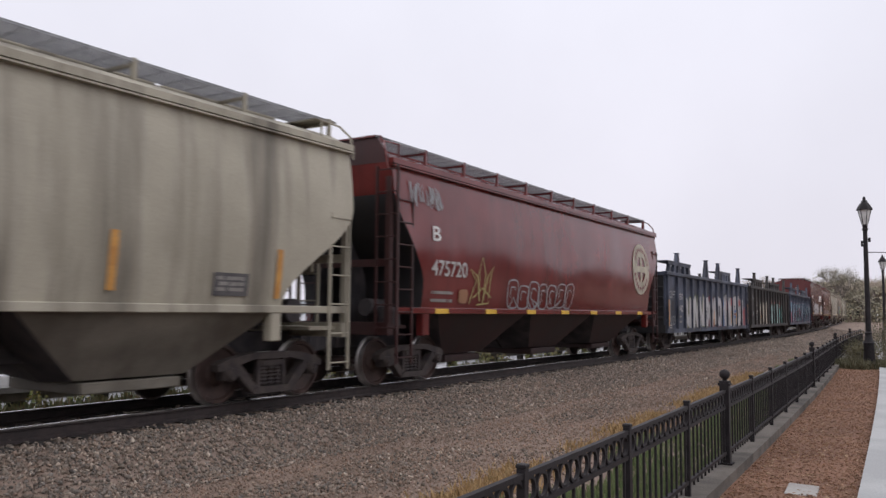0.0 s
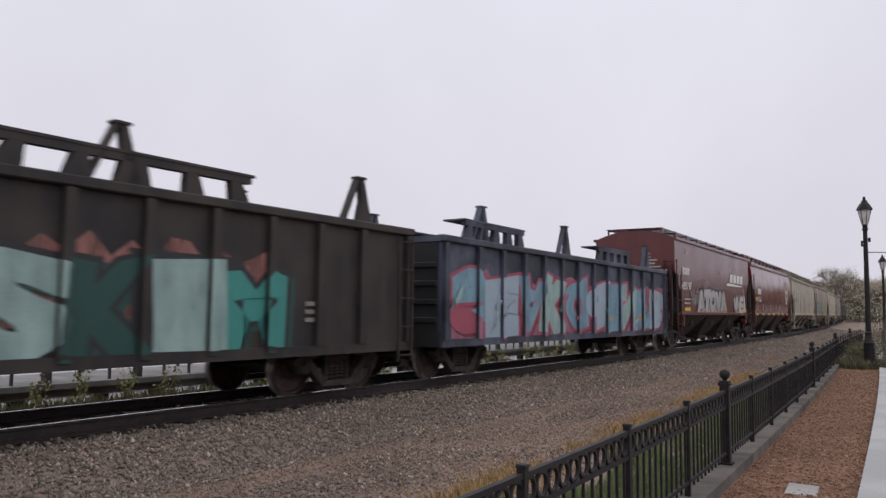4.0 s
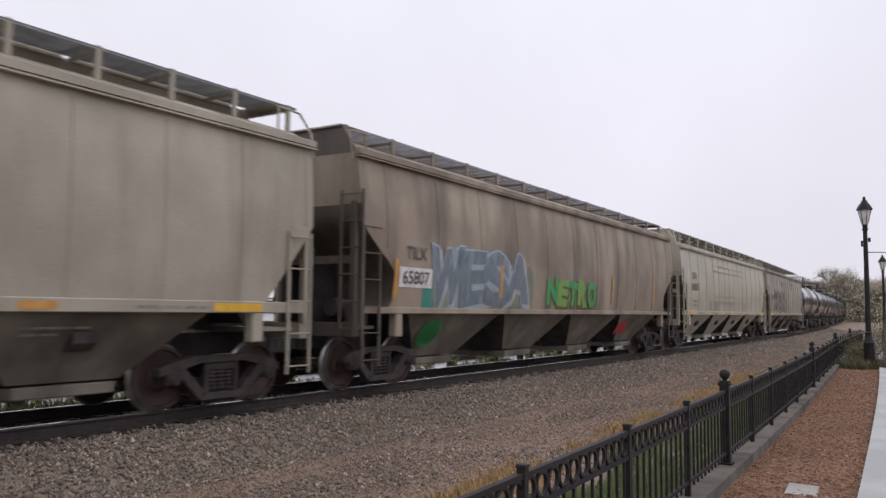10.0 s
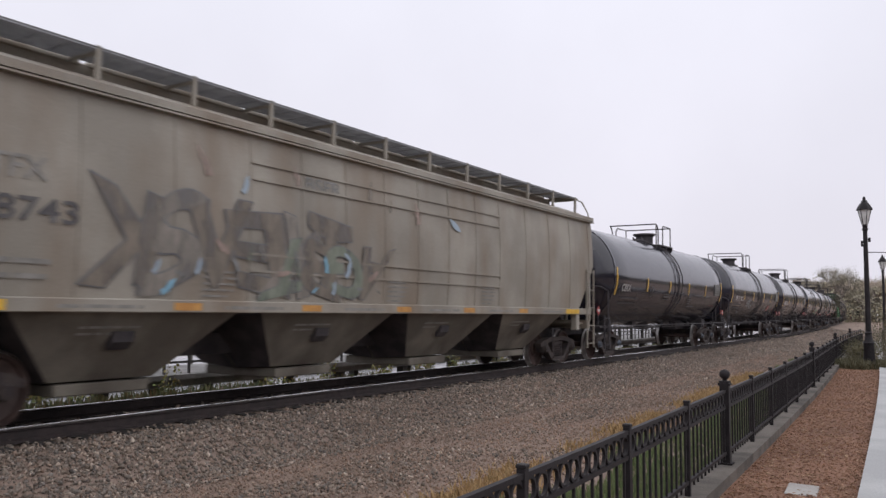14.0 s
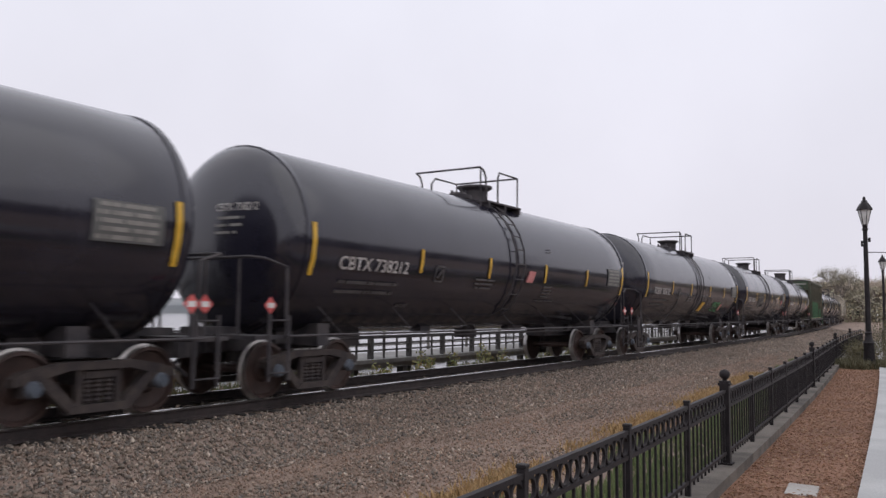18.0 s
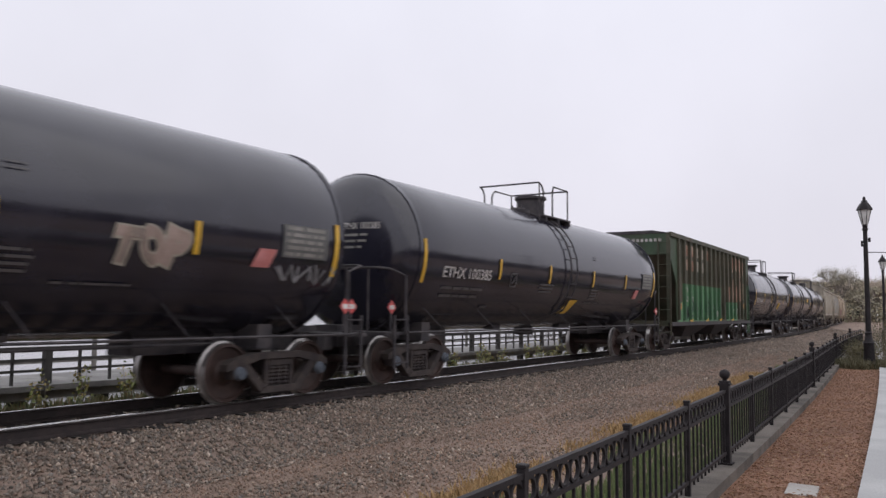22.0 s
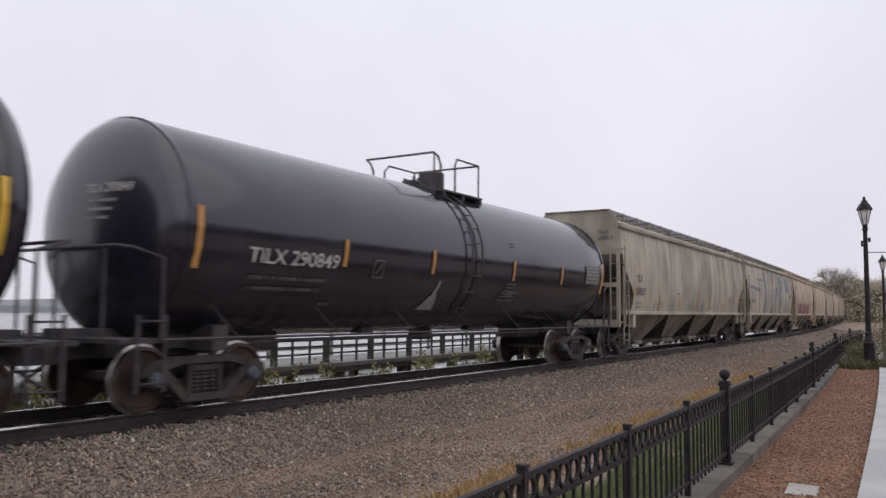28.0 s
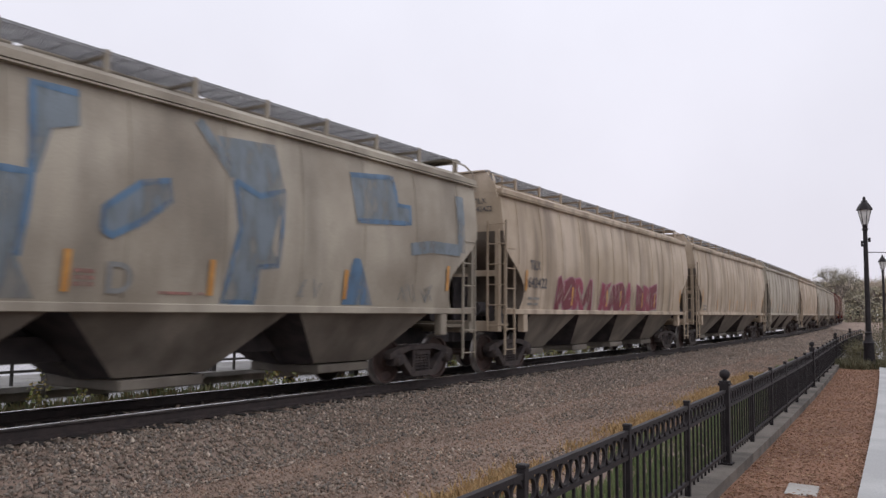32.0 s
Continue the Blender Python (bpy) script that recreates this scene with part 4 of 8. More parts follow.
    for k in (1, -1):
        bm = bmesh.new()
        box(bm, -1.1, 1.1, k * (half - 0.4), k * (half + 0.05), bz - 0.03, bz + 0.003)
        if style != "flat":
            pipe(bm, [(1.25, k * (half - 0.5), eave + 0.1), (1.25, k * (half - 0.5), bz - 0.1), (1.25, k * (half - 0.02), bz - 0.12), (1.38, k * (half + 0.12), eave + 0.2), (1.45, k * (half + 0.12), eave - 0.2)], 0.02)
        else:
            box(bm, 1.06, 1.1, k * half - 0.03, k * half + 0.03, eave, bz - 0.03)
        part("end_grab_rail", bm, board, car)
        if k > 0 or style == "flat":
            continue
        bm = bmesh.new()
        a, b = k * (half - 0.05), k * (half + 0.004)
        p, q, foot_z = brow, 1.1, eave - 0.03
        hull(bm, [(-p, a, foot_z), (p, a, foot_z), (q, a, bz - 0.04), (-q, a, bz - 0.04)], [(-p, b, foot_z), (p, b, foot_z), (q, b, bz - 0.04), (-q, b, bz - 0.04)])
        part("roof_end_plate", bm, trim, car)
    # side sills
    for k in (1, -1):
        bm = bmesh.new()
        reach = half - (0.15 if style == "curved" else inset * 0.2)
        box(bm, k * (foot - 0.02), k * (foot + 0.075), -reach, reach, sill - 0.02, sill + (0.15 if style == "panel" else 0.1))
        bevel(bm, 0.012)
        part("side_sill", bm, paint, car)
    # vertical seams
    if seams:
        for i in range(seams):
            bm = bmesh.new()
            y = -half + 0.75 + (2 * half - 1.5) * i / (seams - 1)
            if style == "panel":
                y = -half + (1.37 + 1.36 * i if i < 4 else (5.45 + 1.1 * (i - 3) if i < 11 else 14.48 + 1.33 * (i - 11)))
            pts = [sill + 0.16 + (eave - sill - 0.34) * j / 10 for j in range(11)]
            for p, q in zip(pts, pts[1:]):
                if end(p) > abs(y) + 0.05:
                    hull(bm, [(side(p) - 0.04, y - 0.045, p), (side(p) + 0.02, y, p), (side(p) - 0.04, y + 0.045, p)], [(side(q) - 0.04, y - 0.045, q), (side(q) + 0.02, y, q), (side(q) - 0.04, y + 0.045, q)])
            part("seam", bm, paint, car)
    # bays with their gates
    room = 2 * (half - (1.75 if style == "panel" else 1.55 if style != "flat" else 1.9))
    span = room / bays
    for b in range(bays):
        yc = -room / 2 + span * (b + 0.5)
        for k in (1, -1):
            bm = bmesh.new()
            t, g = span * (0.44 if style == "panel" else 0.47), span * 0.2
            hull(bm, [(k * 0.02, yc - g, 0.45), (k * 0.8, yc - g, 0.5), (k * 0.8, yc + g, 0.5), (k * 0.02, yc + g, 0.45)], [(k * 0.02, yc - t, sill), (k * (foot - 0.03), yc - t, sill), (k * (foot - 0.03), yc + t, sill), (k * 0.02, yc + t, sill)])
            # faces towards the next bay: dirt and the gap's shade as a dark colour
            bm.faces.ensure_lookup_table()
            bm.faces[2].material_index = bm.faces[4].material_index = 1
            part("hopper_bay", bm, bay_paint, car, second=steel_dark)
        bm = bmesh.new()
        box(bm, -0.84, 0.84, yc - g * 0.9, yc + g * 0.9, 0.32, 0.47)
        box(bm, -0.3, 0.5, yc + g * 0.9, yc + g * 0.9 + 0.3, 0.35, 0.45)
        bevel(bm, 0.015)
        part("outlet_gate", bm, bay_paint, car)
        if style != "curved":
            bm = bmesh.new()
            a = yc - span * 0.02
            for u, w in ((0, 0.0),):
                hull(bm, [(1.18, a - 0.16, 0.9), (1.3, a - 0.16, 1.0), (1.3, a + 0.16, 1.0), (1.18, a + 0.16, 0.9)], [(1.2, a - 0.16, 1.12), (1.33, a - 0.16, 1.14), (1.33, a + 0.16, 1.14), (1.2, a + 0.16, 1.12)])
            part("inspection_port", bm, steel_dark, car)
    # ends: sill beam, corner posts, ladders, steps
    for k in (1, -1):
        bm = bmesh.new()
        box(bm, -1.45, 1.45, k * (half - 0.12), k * (half + 0.06), 0.98, 1.22)
        box(bm, -1.3, 1.3, k * (half - 0.75), k * (half - 0.12), 1.1, 1.16)
        part("end_sill", bm, trim, car)
        bm = bmesh.new()
        box(bm, -1.36, 1.36, k * half - 0.035, k * half + 0.035, 2.26, 2.4)
        part("end_crossbeam", bm, trim, car)
        for m in (1, -1):
            bm = bmesh.new()
            box(bm, m * 1.42 - 0.05, m * 1.42 + 0.05, k * half - 0.06, k * half + 0.06, 1.2, cut + 0.25)
            part("corner_post", bm, trim, car)
            lad = (cut - 0.55, 0.48, trim)
            ladder(car, *lad, pose(m * (foot + 0.09), k * (half - 0.08) - (0.48 if (k > 0) == (m > 0) else 0) * (1 if m > 0 else -1) + (0 if m > 0 else 0.0), 0.45, 0, 0, 0 if m > 0 else 180))
            ladder(car, *lad, pose(m * 0.95 - (0.24 if k > 0 else -0.24) * 1.0, k * (half + 0.09), 1.0, 0, 0, 90 if k > 0 else -90))
            bm = bmesh.new()
            box(bm, m * (foot - 0.12), m * (foot + 0.06), k * (half - inset - 0.25), k * (half - inset - 0.03), 0.95, sill)
            bevel(bm, 0.02)
            part("jacking_pad", bm, paint, car)
    # hand brake on the trailing end, brake gear under the slope sheets
    bm = bmesh.new()
    rim = [(0.45 + 0.27 * math.cos(math.pi * i / 9), half + 0.2, 2.33 + 0.27 * math.sin(math.pi * i / 9)) for i in range(19)]
    pipe(bm, rim, 0.018)
    for i in range(4):
        a = math.pi * i / 2 + 0.4
        rod(bm, (0.45, half + 0.17, 2.33), (0.45 + 0.26 * math.cos(a), half + 0.2, 2.33 + 0.26 * math.sin(a)), 0.014, 5)
    part("brake_wheel", bm, steel_dark, car)
    bm = bmesh.new()
    box(bm, 0.3, 0.6, half + 0.04, half + 0.14, 2.1, 2.56)
    bevel(bm, 0.03)
    part("brake_gear_box", bm, trim, car)
    bm = bmesh.new()
    rod(bm, (0.95, half - 0.75, 1.42), (0.15, half - 0.75, 1.42), 0.2, 12)
    part("air_tank", bm, steel_dark, car)
    bm = bmesh.new()
    rod(bm, (0.6, -half + 0.35, 1.5), (0.6, -half + 0.95, 1.5), 0.17, 12)
    part("brake_cylinder", bm, steel_dark, car)
    bm = bmesh.new()
    box(bm, 0.9, 1.2, -half + 0.4, -half + 0.7, 1.16, 1.5)
    part("brake_valve", bm, steel_dark, car)
    for k in (1, -1):
        for x in (-0.6, 0.08):
            bm = bmesh.new()
            prism(bm, [(k * (half - inset - 0.05), 1.1), (k * (half - inset - 0.05), low + 0.1), (k * (half - inset * 0.3), cut - 0.45), (k * (half - 0.2), cut - 0.35), (k * (half - 0.2), 1.1)][::k], x, x + 0.05)
            part("shear_plate", bm, steel_dark, car)
    running_gear(car, L, tc)
    return car, side, half


roof_metal = surface("galvanised_grating", (0.15, 0.155, 0.175), (0.21, 0.215, 0.24), 4, 0.55, metal=0.2)


def tank_car(label, L, text, number_y=-6.54, seed=1, r=1.62, mid=2.61, marks=(), tape_mat=None, text_size=0.23, placards=True):
    car = new("tank_car")
    tagged(car, label, "freight car", group="cars of the passing train")
    half, head = L / 2 - 0.6, 0.6
    n = 40

    def side(z):
        return math.sqrt(max(0.0, r * r - (z - mid) ** 2))

    bm = bmesh.new()
    rings = []
    stations = [(-half + head * (1 - math.cos(a)), math.sin(a)) for a in [math.pi / 2 * i / 8 for i in range(1, 9)]]
    stations = stations + [(-half + head + (2 * half - 2 * head) * i / 12, 1.0) for i in range(1, 12)] + [(-y, q) for y, q in stations[::-1]]
    for y, q in stations:
        rings.append([bm.verts.new((r * q * math.cos(2 * math.pi * i / n), y, mid + r * q * math.sin(2 * math.pi * i / n))) for i in range(n)])
    for a, b in zip(rings, rings[1:]):
        for i in range(n):
            bm.faces.new((a[i], a[(i + 1) % n], b[(i + 1) % n], b[i]))
    bm.faces.new(rings[0])
    bm.faces.new(rings[-1][::-1])
    part("tank_shell", bm, paint_black, car)
    # welded bands
    for y in (-half + head, half - head):
        bm = bmesh.new()
        rr = r + 0.012
        hull(bm, [(rr * math.cos(2 * math.pi * i / n), y - 0.05, mid + rr * math.sin(2 * math.pi * i / n)) for i in range(n)], [(rr * math.cos(2 * math.pi * i / n), y + 0.05, mid + rr * math.sin(2 * math.pi * i / n)) for i in range(n)])
        part("head_band", bm, paint_black, car)
    # platform, manway, valves, guard rail
    crown, dy = mid + r, 0.28
    long = seed == 2
    my, vy, ly = (dy - 0.75, dy + 0.1, dy + 0.55) if long else (dy + 0.28, dy - 0.55, dy)
    for k in (1, -1):
        bm = bmesh.new()
        box(bm, k * 0.62, k * 1.0, dy - 0.65, dy + 1.12, 4.06, 4.1)
        part("platform", bm, steel_dark, car)
    for y in (-0.55, 0.25, 1.05):
        bm = bmesh.new()
        box(bm, -1.0, 1.0, dy + y - 0.035, dy + y + 0.035, 3.92, 4.06)
        part("platform_bearer", bm, steel_dark, car)
    bm = bmesh.new()
    lathe(bm, [(0.4, 0), (0.4, 0.46), (0.46, 0.5), (0.46, 0.57), (0.3, 0.6)] if seed == 6 else [(0.33, 0), (0.33, 0.3), (0.37, 0.34), (0.45, 0.38), (0.45, 0.43), (0.3, 0.45)] if seed != 9 else [(0.3, 0), (0.3, 0.45), (0.27, 0.48)], 20, (0.1, my, crown - 0.05))
    part("manway", bm, steel_dark, car)
    bm = bmesh.new()
    lathe(bm, [(0.34, 0), (0.34, 0.09), (0.22, 0.11), (0.2, 0.16)], 16, (0.1, vy, crown - 0.04))
    part("valve_plate", bm, steel_dark, car)
    for x, y in ((-0.1, vy + 0.05), (0.25, vy - 0.1), (0.2, vy + 0.15)):
        bm = bmesh.new()
        rod(bm, (x, y, crown), (x, y, crown + 0.2), 0.035, 7)
        part("valve", bm, steel_dark, car)
    zt, zb = 4.97 if seed == 6 else 4.87, 4.05
    for path in ([(-0.92, -0.62, zb), (-0.92, -0.62, zt - 0.22), (-0.92, -0.72, zt - 0.06), (-0.92, -0.88, zt), (0.92, -0.88, zt), (0.92, -0.72, zt - 0.05), (0.92, -0.6, zt - 0.22), (0.92, -0.6, zb)],
                 [(0.92, 0.0, zb), (0.92, 0.0, zt - 0.15), (0.92, 0.08, zt), (0.92, 1.06, zt), (-0.92, 1.06, zt), (-0.92, 0.0, zt), (-0.92, -0.18, zt - 0.15), (-0.92, -0.18, zb)]):
        bm = bmesh.new()
        pipe(bm, [(x, dy + (y - 0.55 if long and y < -0.5 else y), z) for x, y, z in path], 0.024)
        part("guard_rail", bm, steel_dark, car)
    for x, y in ((0.92, -0.86), (0.92, 1.06), (-0.92, 1.06)):
        bm = bmesh.new()
        rod(bm, (x, dy + y, zt), (x, dy + y, zb - 0.2), 0.022)
        part("rail_post", bm, steel_dark, car)
    # side ladder that follows the shell
    for k in (1, -1):
        stile = car
        for y in (ly - 0.5, ly - 0.08):
            bm = bmesh.new()
            pipe(bm, [(k * (side(z) + 0.09), y, z) for z in [1.0, 1.5, 2.0, 2.5, 2.9, 3.3, 3.6, 3.85, 4.05, 4.18]], 0.022)
            stile = part("ladder" if stile is car else "stile", bm, steel_dark, stile)
            stile = stile if stile.parent is car else stile.parent
        for z in [1.15, 1.5, 1.85, 2.2, 2.55, 2.9, 3.22, 3.52, 3.8, 4.02]:
            bm = bmesh.new()
            rod(bm, (k * (side(z) + 0.1), ly - 0.5, z), (k * (side(z) + 0.1), ly - 0.08, z), 0.014, 5)
            part("rung", bm, steel_dark, stile)
        # sill rail and its brackets
        bm = bmesh.new()
        rod(bm, (k * 1.6, -half + 0.2, 1.03), (k * 1.6, half - 0.2, 1.03), 0.022)
        part("hand_rail", bm, steel_dark, car)
        for i in range(7):
            bm = bmesh.new()
            y = -half + 1.5 + (2 * half - 3.0) * i / 6
            rod(bm, (k * 1.6, y, 1.03), (k * side(1.5), y - 0.16, 1.5), 0.01, 5)
            part("rail_bracket", bm, steel_dark, car)
        # end hoop rails, posts
        for m in (1, -1):
            bm = bmesh.new()
            y = m * (half + 0.28)
            pipe(bm, [(k * 1.5, m * (half - 0.25), 1.0), (k * 1.5, m * (half - 0.25), 2.1), (k * 1.42, y - m * 0.1, 2.22), (k * 1.2, y, 2.24), (0, y, 2.24)], 0.024)
            part("end_rail", bm, steel_dark, car)
            bm = bmesh.new()
            rod(bm, (k * 1.0, y, 2.24), (k * 1.0, y, 1.0), 0.022)
            part("rail_post", bm, steel_dark, car)
    for m in (1, -1):
        bm = bmesh.new()
        # stub sill, saddle and decks
        box(bm, -0.3, 0.3, m * (half - 3.6), m * (half + 0.3), 0.75, 1.15)
        box(bm, -1.45, 1.45, m * (half - 0.3), m * (half + 0.34), 0.98, 1.04)
        for x in (-0.35, 0.35):
            hull(bm, [(x - 0.09, m * (half - 2.3), 0.85), (x + 0.09, m * (half - 2.3), 0.85), (x + 0.09, m * (half - 1.1), 0.85), (x - 0.09, m * (half - 1.1), 0.85)],
                 [(x - 0.09, m * (half - 2.1), mid - 0.95), (x + 0.09, m * (half - 2.1), mid - 0.95), (x + 0.09, m * (half - 1.3), mid - 0.95), (x - 0.09, m * (half - 1.3), mid - 0.95)])
        box(bm, -1.0, 1.0, m * (half - 1.85), m * (half - 1.55), 0.82, 1.2)
        part("saddle", bm, steel_dark, car)
        ladder(car, 1.0, 0.42, steel_dark, pose(1.5, m * (half - 0.1) - 0.21, 0.35))
    bm = bmesh.new()
    lathe(bm, [(0.28, 0), (0.28, 0.14), (0.18, 0.36), (0.12, 0.5)], 14, (0, 0.3, 0.8))
    part("bottom_outlet", bm, steel_dark, car)
    bm = bmesh.new()
    rod(bm, (0.4, 1.6, 1.1), (0.4, 2.4, 1.1), 0.14, 12)
    part("brake_cylinder", bm, steel_dark, car)
    bm = bmesh.new()
    box(bm, 0.3, 0.6, -2.6, -2.25, 1.0, 1.3)
    part("brake_valve", bm, steel_dark, car)
    bm = bmesh.new()
    rod(bm, (0.55, -6.0, 0.9), (0.55, 6.0, 0.9), 0.025)
    part("brake_rod", bm, steel_dark, car)
    running_gear(car, L, L - 4.0, cap_blue, sill=False)
    # markings
    tape(car, side, [(-half + 3.85, mid - 0.44), (-half + 6.58, mid - 0.44), (half - 6.35, mid - 0.44), (half - 3.6, mid - 0.44)], 0.09, 0.46, tape_mat or yellow_paint)
    tape(car, side, [(-half + 0.72, mid - 0.62), (half - 0.72, mid - 0.62)], 0.1, 0.86, tape_mat or yellow_paint)
    if text:
        lettering(car, text, number_y, mid - 0.48, text_size, grey_paint_letters, side, width=2.04 if len(text) > 5 else 0.85)
    bars(car, side, number_y + 0.1, mid - 0.72, [1.75, 1.7], faint_letters, seed=seed, gap=0.16, height=0.055, words=(5, 6))
    bars(car, side, 1.4 + (seed % 3) * 0.5, mid - 0.9, [1.1], faint_letters, seed=seed + 3, height=0.03, words=(4, 6))
    bm = bmesh.new()
    y = half - 1.97
    patch(bm, side, [(y, mid - 0.37), (y + 1.02, mid - 0.37), (y + 1.02, mid + 0.14), (y, mid + 0.14)], 0.022, 4)
    part("data_panel", bm, spray["smoke"], car, smooth=False)
    bars(car, lambda z: side(z) + 0.004, y + 0.05, mid + 0.06, [0.92, 0.92, 0.92, 0.92, 0.92], mid_letters, seed=seed + 5, gap=0.1, height=0.055, words=(3, 5))
    bars(car, side, 1.45 if seed == 9 else -1.9, mid - (0.75 if seed == 9 else 0.5), [0.9, 0.85, 0.8], faint_letters, seed=seed + 11, gap=0.09, height=0.04)
    bars(car, side, 1.6, mid - 0.55, [0.5, 0.55, 0.5, 0.5], faint_letters, seed=seed + 12, gap=0.08, height=0.035, words=(1, 2))
    bars(car, side, 1.7, mid + 0.42, [0.3, 0.3], faint_letters, seed=seed + 13, gap=0.07, height=0.018, words=(1, 1))
    bm = bmesh.new()
    sq = [(-3.52, mid - 0.58), (-3.24, mid - 0.58), (-3.24, mid - 0.28), (-3.52, mid - 0.28)]
    for p, q in zip(sq, sq[1:] + sq[:1]):
        stroke(bm, side, [p, q], 0.035, 0.024)
    stroke(bm, side, [(-3.44, mid - 0.52), (-3.3, mid - 0.34)], 0.05, 0.024)
    part("data_panel", bm, faint_letters, car, smooth=False)
    bars(car, side, -half + 3.5, mid - 1.1, [0.4], faint_letters, seed=seed + 9, height=0.06)
    for kind, y, z in marks:
        bm = bmesh.new()
        if kind == "yellow":
            patch(bm, side, [(y - 0.35, z), (y + 0.2, z), (y + 0.4, z + 0.38), (y - 0.15, z + 0.38)], 0.024, 3)
            part("marking", bm, yellow_paint, car, smooth=False)
        elif kind == "pink":
            patch(bm, side, [(y - 0.24, z), (y + 0.12, z), (y + 0.24, z + 0.28), (y - 0.12, z + 0.28)], 0.024, 3)
            part("marking", bm, pink_sign, car, smooth=False)
    # diamond hazard placards at the ends
    for y, x in ((half - 0.45, 1.6), (half - 0.1, 1.45), (-half + 0.2, 1.2)) if placards else ():
        bm = bmesh.new()
        s = 0.135
        hull(bm, [(x, y - s, 1.5), (x, y, 1.5 - s), (x, y + s, 1.5), (x, y, 1.5 + s)], [(x + 0.01, y - s, 1.5), (x + 0.01, y, 1.5 - s), (x + 0.01, y + s, 1.5), (x + 0.01, y, 1.5 + s)])
        plac = part("placard", bm, red_sign, car, "red diamond hazard placard with a white centre")
        bm = bmesh.new()
        box(bm, x + 0.012, x + 0.016, y - 0.07, y + 0.07, 1.46, 1.54)
        part("placard_panel", bm, white_paint, plac)
        bm = bmesh.new()
        box(bm, x - 0.03, x - 0.002, y - 0.02, y + 0.02, 1.0, 1.45)
        part("placard_bracket", bm, steel_dark, car)
    # end lettering, laid on the dished head
    def on_head(ob):
        for v in ob.data.vertices:
            q = min(0.98, math.hypot(v.co.y, v.co.z - mid) / r)
            v.co = (v.co.y, -half + head * (1 - math.sqrt(1 - q * q)) - 0.012, v.co.z)

    if text:
        on_head(lettering(car, text, 0.1, mid + 0.42, 0.13, grey_paint_letters, lambda z: 0.0, name="end_lettering", width=0.85))
    for row in bars(car, lambda z: 0.0, 0.12, mid + 0.28, [0.62, 0.6, 0.5], mid_letters, name="end_lettering", seed=seed + 20, gap=0.12, height=0.045):
        on_head(row)
    return car, side, half


def rib_spots(half):
    return [-half + 0.12] + [-half + 1.5 + (2 * half - 3.0) * i / 11 for i in range(12)] + [half - 0.12]


